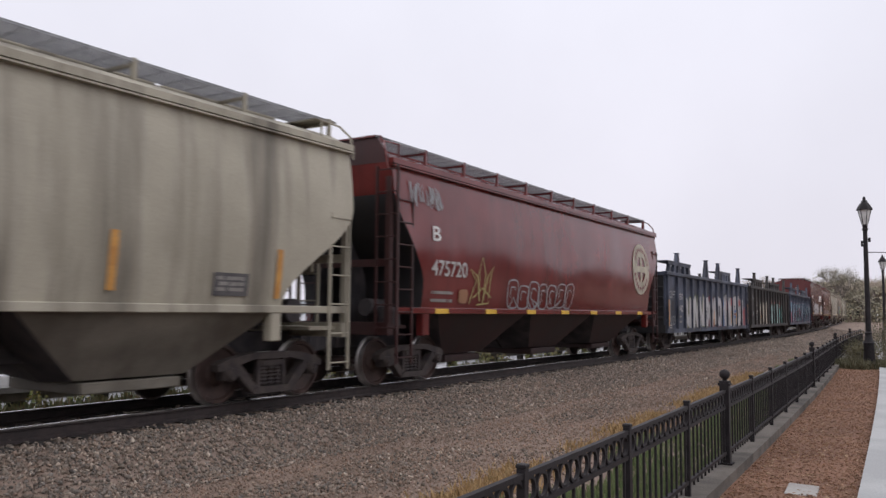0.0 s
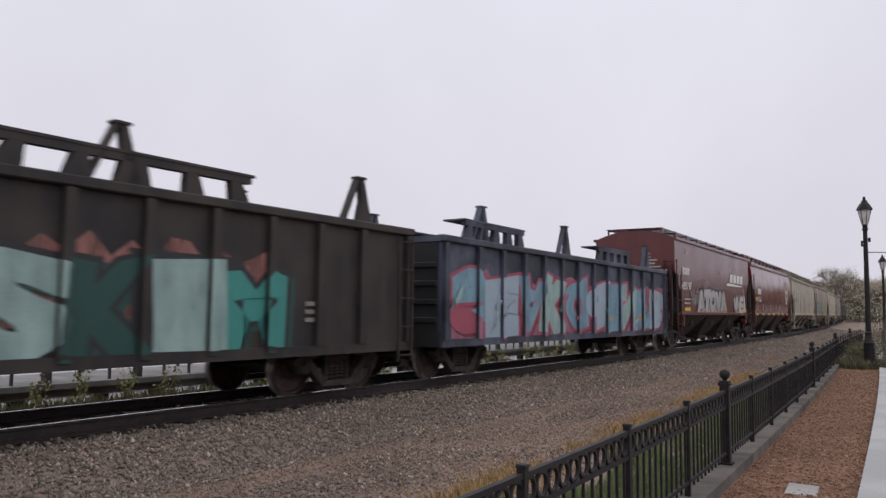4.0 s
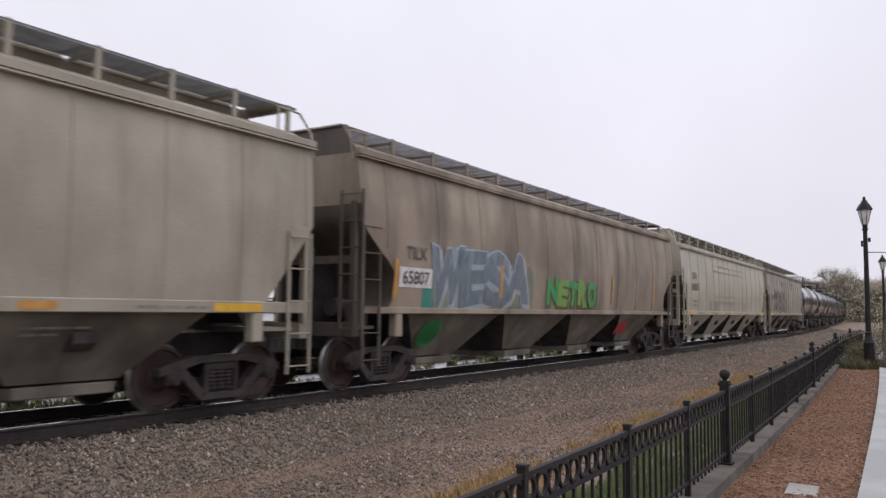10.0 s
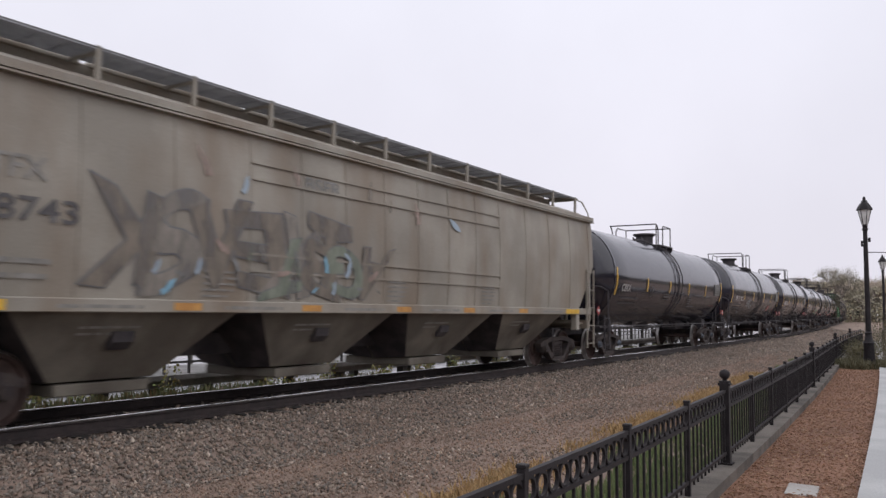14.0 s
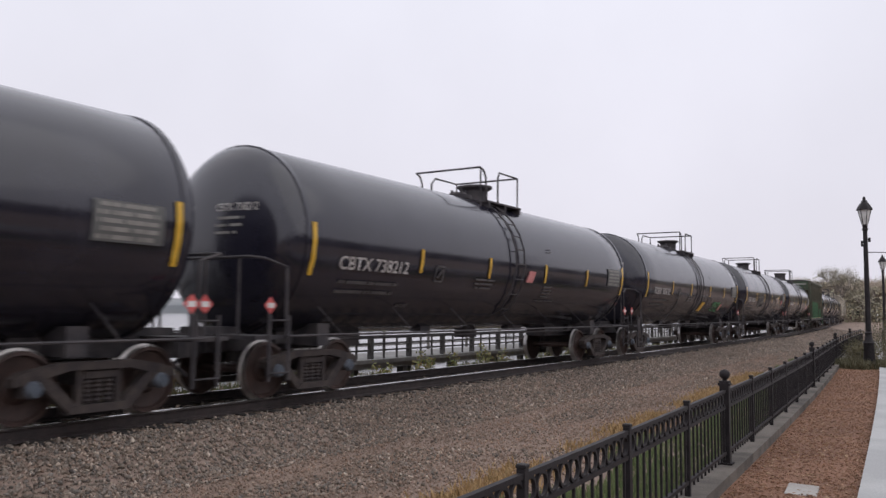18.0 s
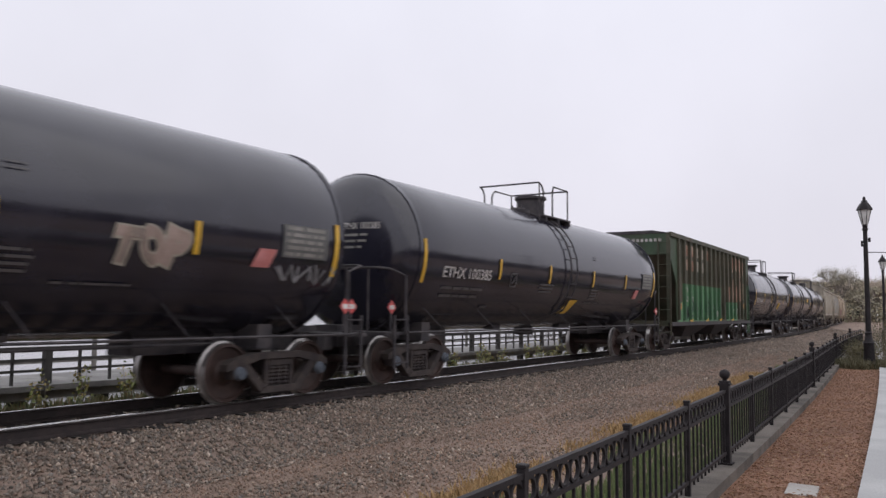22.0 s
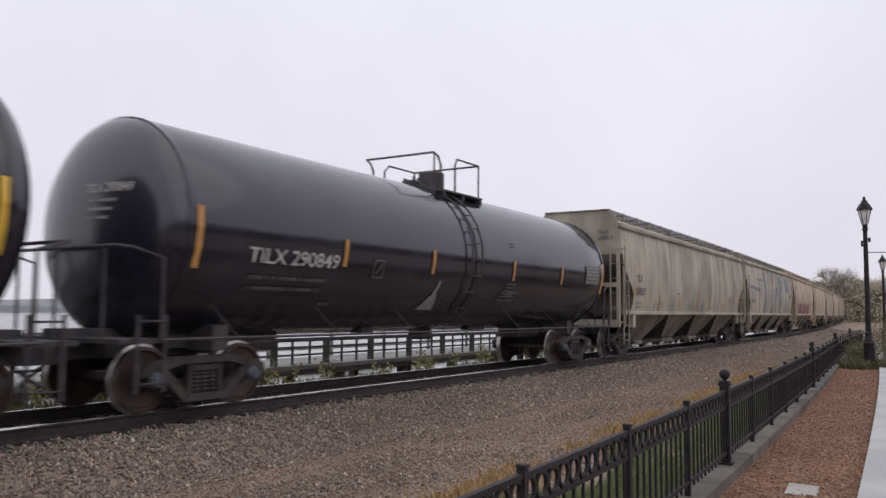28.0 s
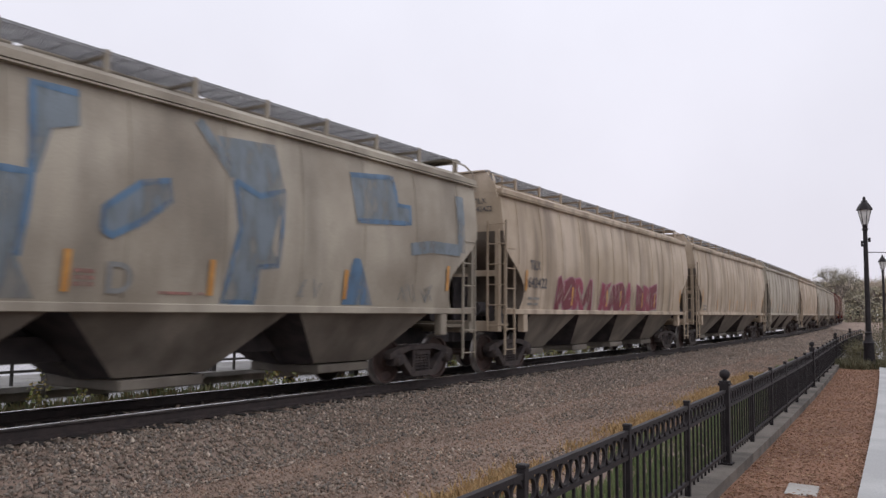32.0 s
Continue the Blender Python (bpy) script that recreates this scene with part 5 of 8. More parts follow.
def gondola_car(label, L, paint, stands, seed=1):
    car = new("gondola_car")
    tagged(car, label, "freight car", group="cars of the passing train")
    half, bot, top_z, out = L / 2 - 0.55, 0.8, 2.9, 1.5

    def side(z):
        return out

    for k in (1, -1):
        bm = bmesh.new()
        box(bm, k * (out - 0.06), k * out, -half, half, bot, top_z)
        part("side_wall", bm, paint, car)
        # ends are near black: soot plus the car gap's shade put into the paint
        bm = bmesh.new()
        box(bm, -out + 0.06, out - 0.06, k * half - 0.04, k * half + 0.04, bot, top_z - 0.05)
        part("end_wall", bm, paint_end_black, car, "black end wall, soot and gap shade in its colour")
    bm = bmesh.new()
    box(bm, -out + 0.06, out - 0.06, -half + 0.04, half - 0.04, bot, bot + 0.12)
    part("floor_plate", bm, paint, car)
    for k in (1, -1):
        bm = bmesh.new()
        box(bm, k * (out - 0.1), k * (out + 0.1), -half - 0.05, half + 0.05, top_z - 0.04, top_z + 0.1)
        bevel(bm, 0.02)
        part("top_chord", bm, paint, car)
        bm = bmesh.new()
        box(bm, k * (out - 0.02), k * (out + 0.06), -half, half, bot - 0.1, bot + 0.06)
        part("side_sill", bm, paint, car)
        bm = bmesh.new()
        box(bm, -out, out, k * (half + 0.0) - 0.06, k * half + 0.1, top_z - 0.04, top_z + 0.08)
        part("end_beam", bm, paint, car)
        bm = bmesh.new()
        box(bm, -out, out, k * half - 0.05, k * half + 0.09, bot - 0.1, bot + 0.2)
        part("end_beam", bm, paint_end_black, car)
        for z in (1.25, 1.62, 2.0, 2.38):
            bm = bmesh.new()
            prism(bm, [(k * half, z - 0.09), (k * (half + 0.08), z - 0.04), (k * (half + 0.08), z + 0.04), (k * half, z + 0.09)], -out + 0.07, out - 0.07)
            part("end_rib", bm, paint_end_black, car)
    rib = bmesh.new()
    prism(rib, [(-0.09, bot + 0.06), (0.09, bot + 0.06), (0.07, top_z - 0.05), (-0.07, top_z - 0.05)], -0.01, 0.1)
    rib_me = to_mesh("rib", rib, paint)
    for y in rib_spots(half):
        for k in (1, -1):
            placed("rib", rib_me, car, pose(k * out, y, 0, 0, 0, 0 if k > 0 else 180))
    for kind, y, reach in stands:
        for k in (1, -1):
            bm = bmesh.new()
            x0, x1 = k * out - 0.07, k * out + 0.05
            if kind == "a":
                b, t = top_z + 0.08, top_z + 0.84
                prism(bm, [(y - 0.4, b), (y - 0.33, b), (y + 0.04, t), (y - 0.03, t)], x0, x1)
                prism(bm, [(y + 0.0, b), (y + 0.38, b), (y + 0.27, b + 0.36), (y + 0.15, t), (y + 0.05, t), (y + 0.1, b + 0.36)], x0, x1)
                box(bm, x0 - 0.03, x1 + 0.02, y - 0.05, y + 0.2, t, t + 0.035)
                part("load_stanchion", bm, paint, car, "tapered steel stanchion standing on the side wall")
            else:
                b, t = top_z + 0.08, top_z + 0.42
                i0, i1 = sorted((k * (out - 0.5), k * (out + 0.06)))
                box(bm, i0, i1, y - reach, y + reach, t + 0.06, t + 0.1)
                box(bm, x0, x1, y - reach * 0.97, y + reach * 0.97, t - 0.04, t + 0.06)
                for u in (-0.82 * reach, -0.42 * reach, 0.0, 0.42 * reach, 0.82 * reach):
                    prism(bm, [(y + u * 1.06 - 0.17, b), (y + u * 1.06 + 0.17, b), (y + u + 0.1, t - 0.03), (y + u - 0.1, t - 0.03)], x0, x1)
                part("load_cradle", bm, paint, car, "low steel cradle rack standing on the side wall")
    for k in (1, -1):
        if k > 0:
            ladder(car, 2.3, 0.42, paint, pose(out + 0.12, k * (half - 0.3) - 0.21, 0.5))
        bm = bmesh.new()
        box(bm, -1.2, 1.2, k * (half - 2.1), k * (half - 1.5), 0.7, bot)
        part("bolster_beam", bm, steel_dark, car)
    running_gear(car, L, L - 4.2)
    return car, side, half


def ribbed_hopper(label, L):
    car = new("ribbed_hopper_car")
    tagged(car, label, "freight car", group="cars of the passing train")
    half, bot, top_z, out = L / 2 - 0.8, 1.08, 4.47, 1.5

    def side(z):
        return out

    cutl = 2.5
    prof = [(-half + cutl, bot), (half - cutl, bot), (half, 3.68), (half, top_z), (-half, top_z), (-half, 3.68)]
    bm = bmesh.new()
    prism(bm, prof, -out, out)
    part("body", bm, paint_dark_green, car)
    bm = bmesh.new()
    arch = [(-out - 0.05, top_z), (-0.9, top_z + 0.12), (0.9, top_z + 0.12), (out + 0.05, top_z)]
    hull(bm, [(x, -half - 0.03, z) for x, z in arch], [(x, half + 0.03, z) for x, z in arch])
    part("roof", bm, steel_dark, car)
    for k in (1, -1):
        bm = bmesh.new()
        box(bm, k * (out - 0.02), k * (out + 0.1), -half, half, top_z - 0.12, top_z + 0.04)
        part("top_chord", bm, paint_dark_green, car)
        bm = bmesh.new()
        box(bm, k * (out - 0.02), k * (out + 0.1), -half, half, bot - 0.12, bot + 0.03)
        part("side_sill", bm, steel_dark, car)
        # end panels that close the sides at the slopes
        for m in (1, -1):
            bm = bmesh.new()
            prism(bm, [(m * (half - 0.02), 3.68), (m * (half - 0.02), top_z - 0.1), (m * (half - 1.1), top_z - 0.1), (m * (half - 1.1), bot + 0.03), (m * (half - 0.92), bot + 0.03), (m * (half - 0.92), 2.55)][::m], k * out, k * (out + 0.03))
            part("end_panel", bm, paint_green, car)
            bm = bmesh.new()
            prism(bm, [(m * (half - 1.0), 2.7), (m * (half - 2.7), 2.7), (m * (half - 2.7), bot + 0.03), (m * (half - 1.0), bot + 0.03)][::m], k * (out - 0.03), k * (out - 0.004))
            part("slope_panel", bm, paint_dark_green, car)
            bm = bmesh.new()
            box(bm, k * (out - 0.08), k * (out + 0.04), m * half - 0.05, m * half + 0.05, bot, top_z)
            part("corner_post", bm, paint_dark_green, car)
    for m in (1, -1):
        bm = bmesh.new()
        box(bm, -1.42, 1.42, m * (half + 0.004), m * (half + 0.02), 3.66, top_z - 0.02)
        part("end_sheet", bm, paint_green, car, "green upper sheet of the end wall")
    gap = 0.875
    rib_mes = []
    for shade, low in ((paint_dark_green, 0), (paint_rib_green, 2.62), (paint_rib_green, 2.0)):
        rib = bmesh.new()
        box(rib, 0, 0.12, -0.065, 0.065, max(low, bot + 0.1), top_z - 0.12)
        rib_mes.append(to_mesh("rib", rib, paint_dark_green))
    lower = []
    for high in (2.62, 2.0):
        rib = bmesh.new()
        box(rib, 0, 0.12, -0.065, 0.065, bot + 0.1, high)
        lower.append(to_mesh("rib_foot", rib, paint_rib_green))
    for i in range(16):
        y = -half + 1.1 + gap * i
        kind = 0 if i == 0 else 1 if i <= 8 else 2 if 10 <= i <= 12 else 0
        for k in (1, -1):
            placed("rib", rib_mes[kind], car, pose(k * out, y, 0, 0, 0, 0 if k > 0 else 180))
            if kind:
                placed("rib_foot", lower[kind - 1], car, pose(k * out, y, 0, 0, 0, 0 if k > 0 else 180), "lighter green painted foot of the rib")
    # lighter green lower field between the ribs
    for i in range(15):
        y = -half + 1.1 + gap * i + 0.067
        high = 1.87 if i == 0 else 2.62 if i < 8 else 2.0 if 10 <= i <= 12 else 0
        if high:
            bm = bmesh.new()
            patch(bm, side, [(y, bot + 0.03), (y + gap - 0.134, bot + 0.03), (y + gap - 0.134, high), (y, high)], 0.006, 1)
            part("painted_field", bm, paint_light_green, car, smooth=False)
        if i in (13, 14):
            bm = bmesh.new()
            box(bm, out, out + 0.012, y + 0.12, y + 0.6, 1.32, 1.75)
            part("data_panel", bm, mid_letters if i == 13 else paint_green, car)
    # rests of two rows of painted letters
    for z, count in ((3.77, 10), (3.18, 8)):
        for n in range(count):
            a = -half + 1.1 + gap * (1 + n // 2) + 0.085 + 0.365 * (n % 2)
            b = a + 0.33 - 0.03 * (n % 3)
            bm = bmesh.new()
            bm.faces.new([bm.verts.new((out + 0.012, p, q)) for p, q in ((a + 0.03, z), (b - 0.03, z), (b, z + 0.05), (b, z + 0.38), (b - 0.03, z + 0.43), (a + 0.03, z + 0.43), (a, z + 0.38), (a, z + 0.05))])
            pale = 4 <= n <= 7
            part("lettering", bm, spray["bone"] if pale else paint_faded_orange, car, "faded cream rest of painted lettering" if pale else "faded orange rest of painted lettering", smooth=False)
    # rest of a large two-piece emblem
    def lobe(cy, cz, ry, rz):
        return [(cy + ry * math.sin(math.pi * n / 10), cz + rz * math.cos(math.pi * n / 10)) for n in range(11)]

    upper = [(10.72, 3.5), (10.95, 4.2)] + lobe(13.05, 3.74, 0.55, 0.48) + [(12.78, 3.3), (12.74, 3.58), (12.0, 3.6), (11.4, 3.5)]
    under = [(10.22, 2.03), (10.45, 2.75), (11.15, 2.76), (11.5, 3.22), (11.95, 2.8), (12.02, 2.72), (12.72, 2.7), (12.78, 3.16)] + lobe(13.02, 2.61, 0.5, 0.58)
    for shape in (upper, under):
        bm = bmesh.new()
        filled(bm, side, [(-half + p, q) for p, q in shape], 0.014)
        part("emblem", bm, paint_faded_orange, car, "rust-streaked orange rest of a painted emblem", smooth=False)
    for i, y in enumerate((11.6, 12.475, 13.35)):
        for z0, z1 in ((2.04, 2.74), (3.6, 4.2)) if i < 2 else ((2.15, 3.0), (3.4, 4.1)):
            bm = bmesh.new()
            patch(bm, lambda z: out + 0.12, [(-half + y - 0.06, z0), (-half + y + 0.06, z0), (-half + y + 0.06, z1), (-half + y - 0.06, z1)], 0.004, 1)
            part("emblem", bm, paint_faded_orange, car, "rust-streaked orange rest of a painted emblem", smooth=False)
    lettering(car, "BN", -half + 2.16, 2.28, 0.26, grey_paint_letters, side, width=0.46)
    lettering(car, "460", -half + 2.07, 1.9, 0.24, grey_paint_letters, side, width=0.62)
    lettering(car, "270", -half + 2.98, 1.9, 0.24, grey_paint_letters, side, width=0.55)
    scrawl(car, side, -half + 2.1, -half + 2.78, 1.2, 1.78, 6, 81, "black", 0.04)
    bm = bmesh.new()
    ring = [(-half + 3.27 + 0.3 * math.cos(0.3 * i), 1.68 + 0.28 * math.sin(0.3 * i)) for i in range(-2, 13)]
    stroke(bm, side, ring, 0.06, 0.024)
    part("graffiti", bm, spray["black"], car, "black spray-painted ring", smooth=False)
    lettering(car, "2", -half + 3.12, 1.3, 0.5, spray["black"], side, name="graffiti", width=0.32)
    lettering(car, "R", -half + 3.93, 1.25, 0.55, spray["black"], side, name="graffiti", width=0.36, slant=0.2)
    lettering(car, "k", -half + 4.85, 1.2, 0.55, spray["black"], side, name="graffiti", width=0.34, slant=-0.2)
    scrawl(car, side, -half + 6.02, -half + 6.5, 1.85, 2.1, 3, 77, "black", 0.04)
    scrawl(car, side, -half + 6.02, -half + 6.5, 1.6, 1.85, 3, 78, "black", 0.04)
    scrawl(car, side, -half + 6.02, -half + 6.5, 1.38, 1.6, 3, 79, "black", 0.04)
    scrawl(car, side, -half + 7.0, -half + 7.7, 1.6, 1.9, 4, 80, "grey", 0.03)
    bars(car, side, -half + 7.62, 1.5, [0.5, 0.5, 0.5], grey_paint_letters, seed=5, gap=0.09, height=0.045, words=(1, 2))
    bars(car, side, -half + 11.3, 1.62, [0.3, 0.2], grey_paint_letters, seed=6, gap=0.09, height=0.04, words=(1, 2))
    bars(car, side, -half + 12.2, 1.62, [0.3, 0.25, 0.2], grey_paint_letters, seed=7, gap=0.09, height=0.04, words=(1, 2))
    tape(car, side, [(-half + 3.2, 1.1), (-half + 5.88, 1.1), (-half + 8.51, 1.1), (-half + 11.16, 1.1)], 0.42, 0.13, yellow_paint)
    tape(car, side, [(-half + 13.83, 1.73), (-half + 1.46, 1.6)], 0.45, 0.24, orange_tape)
    for i in range(7):
        bm = bmesh.new()
        box(bm, 0.1 + i * 0.17, 0.2 + i * 0.17, -half - 0.034, -half - 0.022, 4.16, 4.27)
        part("lettering", bm, grey_paint_letters, car)
    for k in (1, -1):
        for m in (1, -1):
            ladder(car, 3.6, 0.45, paint_dark_green, pose(m * 0.9 - (0.22 if k > 0 else -0.22), k * (half + 0.08), 0.6, 0, 0, 90 if k > 0 else -90))
        bm = bmesh.new()
        box(bm, -1.45, 1.45, k * (half - 0.1), k * (half + 0.05), 0.95, 1.15)
        part("end_sill", bm, paint_dark_green, car)
    ladder(car, 2.5, 0.42, paint_rib_green, pose(out + 0.06, half - 0.49, 0.45))
    bm = bmesh.new()
    box(bm, 0.55, 1.35, half - 0.85, half - 0.1, top_z + 0.02, top_z + 0.13)
    bevel(bm, 0.02)
    part("roof_step", bm, steel_dark, car)
    for b in (-2.6, 2.6):
        bm = bmesh.new()
        hull(bm, [(-0.8, b - 0.7, 0.45), (0.8, b - 0.7, 0.45), (0.8, b + 0.7, 0.45), (-0.8, b + 0.7, 0.45)], [(-1.45, b - 2.3, bot), (1.45, b - 2.3, bot), (1.45, b + 2.3, bot), (-1.45, b + 2.3, bot)])
        part("hopper_bay", bm, steel_dark, car)
    # the body sits off centre between the couplers
    for ob in list(car.children):
        ob.location.y += 0.2
    running_gear(car, L, L - 3.9)
    return car, side, half


# ---- the train: where the couplings lie along the track at the start ----
JOINTS = [-6.15, 11.12, 28.39, 44.74, 60.94, 77.44, 93.23, 110.45, 130.33, 150.51, 170.46, 190.5, 207.28, 224.74, 241.79, 259.14, 276.18, 293.3, 310.14, 326.69, 343.09, 360.69, 380.82, 400.96, 418.06, 436.15, 453.88, 471.55, 489.25, 506.95, 524.65, 542.35, 560.05]
SPEED, GAIN = 12.013, 0.00114
CARS = {}


def span_of(i):
    return JOINTS[i + 1] - JOINTS[i]


def emblem(car, side, y, z, r):
    """A round railway emblem, as plain ring and cross."""
    bm = bmesh.new()
    pts = [(y + r * math.cos(a), z + r * math.sin(a)) for a in [2 * math.pi * i / 28 for i in range(29)]]
    stroke(bm, side, [(y + (p - y) * 0.95, z + (q - z) * 0.95) for p, q in pts], r * 0.6, 0.024)
    stroke(bm, side, [(y - r * 0.78, z), (y + r * 0.78, z)], r * 0.3, 0.026)
    stroke(bm, side, [(y, z - r * 0.78), (y, z + r * 0.78)], r * 0.26, 0.026)
    part("emblem", bm, spray["cream"], car, "round white emblem with a cross", smooth=False)
    bm = bmesh.new()
    for i in range(22):
        a = 2 * math.pi * i / 22
        if i % 11 not in (0, 10):
            stroke(bm, side, [(y + r * 0.86 * math.cos(a), z + r * 0.86 * math.sin(a)), (y + r * 1.08 * math.cos(a), z + r * 1.08 * math.sin(a))], r * 0.11, 0.03)
    for a0 in (0.35, math.pi + 0.35):
        stroke(bm, side, [(y + r * 0.97 * math.cos(a0 + 0.2 * i), z + r * 0.97 * math.sin(a0 + 0.2 * i)) for i in range(13)], r * 0.035, 0.0305)
    part("emblem_marks", bm, spray["maroon"], car, "dark blocks round the emblem's rim", smooth=False)


def badge(car, side, y, z, w, h, swoosh=True):
    """A slanted brand mark as plain blocks."""
    for i in range(4):
        bm = bmesh.new()
        a = y + 0.1 * w + i * w * 0.225
        patch(bm, side, [(a, z), (a + w * 0.185, z), (a + w * 0.185 + 0.3 * h, z + h), (a + 0.3 * h, z + h)], 0.022, 3)
        part("brand_mark", bm, white_paint, car, "slanted white block of a brand mark", smooth=False)
    if swoosh:
        bm = bmesh.new()
        patch(bm, side, [(y - 0.1 * w, z - 0.42 * h), (y + w * 0.9, z - 0.34 * h), (y + w * 0.92, z - 0.2 * h), (y - 0.04 * w, z - 0.08 * h)], 0.022, 2)
        part("brand_mark", bm, white_paint, car, "tapered white stripe of a brand mark", smooth=False)


def build_train():
    red_tape = lambda car, half, n: tape(car, sill_face("curved"), [(-half + 1.66 + 2.07 * i, 1.385) for i in range(n)], 0.5, 0.1, yellow_paint)
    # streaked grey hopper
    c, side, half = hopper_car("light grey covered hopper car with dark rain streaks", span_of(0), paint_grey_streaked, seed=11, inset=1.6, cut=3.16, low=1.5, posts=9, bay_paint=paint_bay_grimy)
    tape(c, side, [(half - 4.6, 1.65), (half - 1.75, 1.6), (half - 7.4, 1.65)], 0.12, 0.75, orange_tape)
    bm = bmesh.new()
    patch(bm, side, [(half - 3.0, 1.62), (half - 2.35, 1.62), (half - 2.35, 1.95), (half - 3.0, 1.95)], 0.02, 2)
    part("data_panel", bm, dark_letters, c, smooth=False)
    bars(c, side, half - 2.95, 1.85, [0.55, 0.55, 0.55], mid_letters, seed=4, height=0.05, gap=0.08)
    CARS[0] = c
    # red hopper with the round emblem
    c, side, half = hopper_car("oxide red covered hopper car with a round white emblem", span_of(1), paint_red, seed=12, inset=0.98, cut=3.7, low=1.9, posts=11, bay_paint=paint_red_bay_shade, trim=paint_red_dark, dent=0.02)
    lettering(c, "B", -half + 1.19, 2.84, 0.3, white_paint, side, width=0.33)
    lettering(c, "475720", -half + 1.21, 2.15, 0.32, grey_paint_letters, side, width=1.38)
    bars(c, side, -half + 1.25, 1.78, [0.85, 0.85], mid_letters, seed=2, gap=0.16)
    emblem(c, side, half - 1.93, 2.9, 0.68)
    scrawl(c, side, -half + 0.45, -half + 1.6, 3.45, 3.95, 6, 21, "grey", 0.05)
    bm = bmesh.new()
    for line in ([(2.75, 1.6), (3.0, 2.1), (2.7, 2.35), (3.05, 2.2), (3.2, 1.65)], [(3.2, 1.65), (3.1, 2.3), (3.25, 2.62), (3.4, 2.25), (3.35, 1.6)], [(3.35, 1.6), (3.5, 2.2), (3.75, 2.45), (3.6, 2.1), (3.62, 1.62), (3.1, 1.58)], [(2.9, 1.72), (3.3, 1.95), (3.7, 1.75)]):
        stroke(bm, side, [(-half + p, q) for p, q in line], 0.035, 0.024)
    part("graffiti", bm, spray["dull_yellow"], c, "thin yellow spray-painted crown", smooth=False)
    bm = bmesh.new()
    filled(bm, side, form_outline(random.Random(3), -half + 2.5, 1.75, 0.42, 0.3), 0.02)
    part("graffiti", bm, spray["rust"], c, "small orange spray-painted spot", smooth=False)
    graffiti(c, side, -half + 4.5, -half + 8.35, 1.5, 2.2, 7, 23, "grey", None, weight=0.12, label="thin white outlined spray-painted letters")
    scrawl(c, side, -half + 4.55, -half + 8.2, 1.52, 1.8, 6, 22, "grey", 0.04)
    red_tape(c, half, 7)
    CARS[1] = c
    # gondolas
    c, side, half = gondola_car("dark blue-black gondola car covered in white graffiti", span_of(2), paint_dark_blue, [("bench", -5.71, 1.67), ("a", -6.02, 0), ("a", -1.3, 0), ("bench", 2.4, 1.2), ("a", 1.04, 0), ("a", 5.62, 0)], 3)
    lettering(c, "CEFX", -half + 1.61, 1.98, 0.24, grey_paint_letters, side, width=0.75)
    lettering(c, "30182", -half + 1.6, 1.5, 0.26, grey_paint_letters, side, width=0.78)
    lettering(c, "CUFF", -half + 0.42, 2.02, 0.28, spray["grey"], side, name="graffiti", width=0.78, slant=0.2)
    lettering(c, "125", -half + 0.66, 1.0, 0.36, spray["grey"], side, name="graffiti", width=0.56, slant=0.15)
    tape(c, lambda z: 1.585, [(-half + 0.1, 0.95), (half - 0.12, 0.95)], 0.1, 1.0, orange_tape)
    tape(c, lambda z: 1.56, [(-0.2, 0.95), (3.4, 0.95), (half - 3.0, 0.95)], 0.13, 0.62, orange_tape)
    ribs = rib_spots(half)
    paint_field(c, side, -1.5, 1.7, 0.82, 2.15, "maroon", 37, ribs, "dark maroon sprayed ground behind the letters")
    paint_field(c, side, 0.9, 1.75, 0.9, 2.0, "pink", 39, (), "pink sprayed patch", 0.009)
    paint_field(c, side, 1.55, 2.1, 0.85, 2.2, "blue", 38, ribs, "dark blue sprayed patch", 0.011)
    paint_field(c, side, 6.45, 7.2, 0.84, 1.72, "dull_red", 40, ribs, "red sprayed ground behind the letters", 0.007, 0.12)
    paint_field(c, side, 2.1, 6.5, 0.82, 2.1, "white", 41, ribs, "white sprayed ground", 0.012, 0.16)
    spray_letters(c, side, "RINAL", -5.0, -1.3, 0.82, 2.14, ["white"], "olive", 32, 0.09, 0.04, "black", ribs, "white spray-painted letters with olive rims", over=0.1)
    spray_letters(c, side, "MAD", -1.35, 1.6, 0.84, 2.24, ["white"], "black", 35, 0.085, 0.045, None, ribs, "white spray-painted letters on maroon", over=0.12)
    spray_letters(c, side, "WETA", 2.0, 6.65, 0.82, 2.3, ["white"], "black", 33, 0.1, 0.045, None, ribs, "white spray-painted letters with blue shades", over=0.06)
    lettering(c, "ONE", 0.7, 0.84, 0.42, spray["white"], side, name="graffiti", width=1.2, slant=0.1)
    for y, z, w, h in ((2.62, 1.62, 0.26, 0.66), (3.55, 1.85, 0.85, 0.4), (5.45, 1.85, 0.5, 0.33)):
        bm = bmesh.new()
        patch(bm, side, [(y, z), (y + w, z), (y + w * 0.9, z + h), (y + 0.05, z + h * 0.9)], 0.036, 2)
        part("graffiti", bm, spray["dull_red"], c, "red spray-painted block", smooth=False)
    for tint, y, z, w, h in (("blue", 3.98, 1.2, 0.85, 0.16), ("blue", 4.1, 1.5, 0.9, 0.12), ("maroon", 4.3, 1.37, 0.7, 0.1), ("blue", 2.9, 1.55, 0.12, 0.7), ("black", 0.62, 1.3, 0.6, 0.5)):
        bm = bmesh.new()
        patch(bm, side, [(y, z), (y + w, z + 0.02), (y + w * 0.95, z + h), (y + 0.04, z + h * 0.95)], 0.037, 2)
        part("graffiti", bm, spray[tint], c, tint + " spray-painted block", smooth=False)
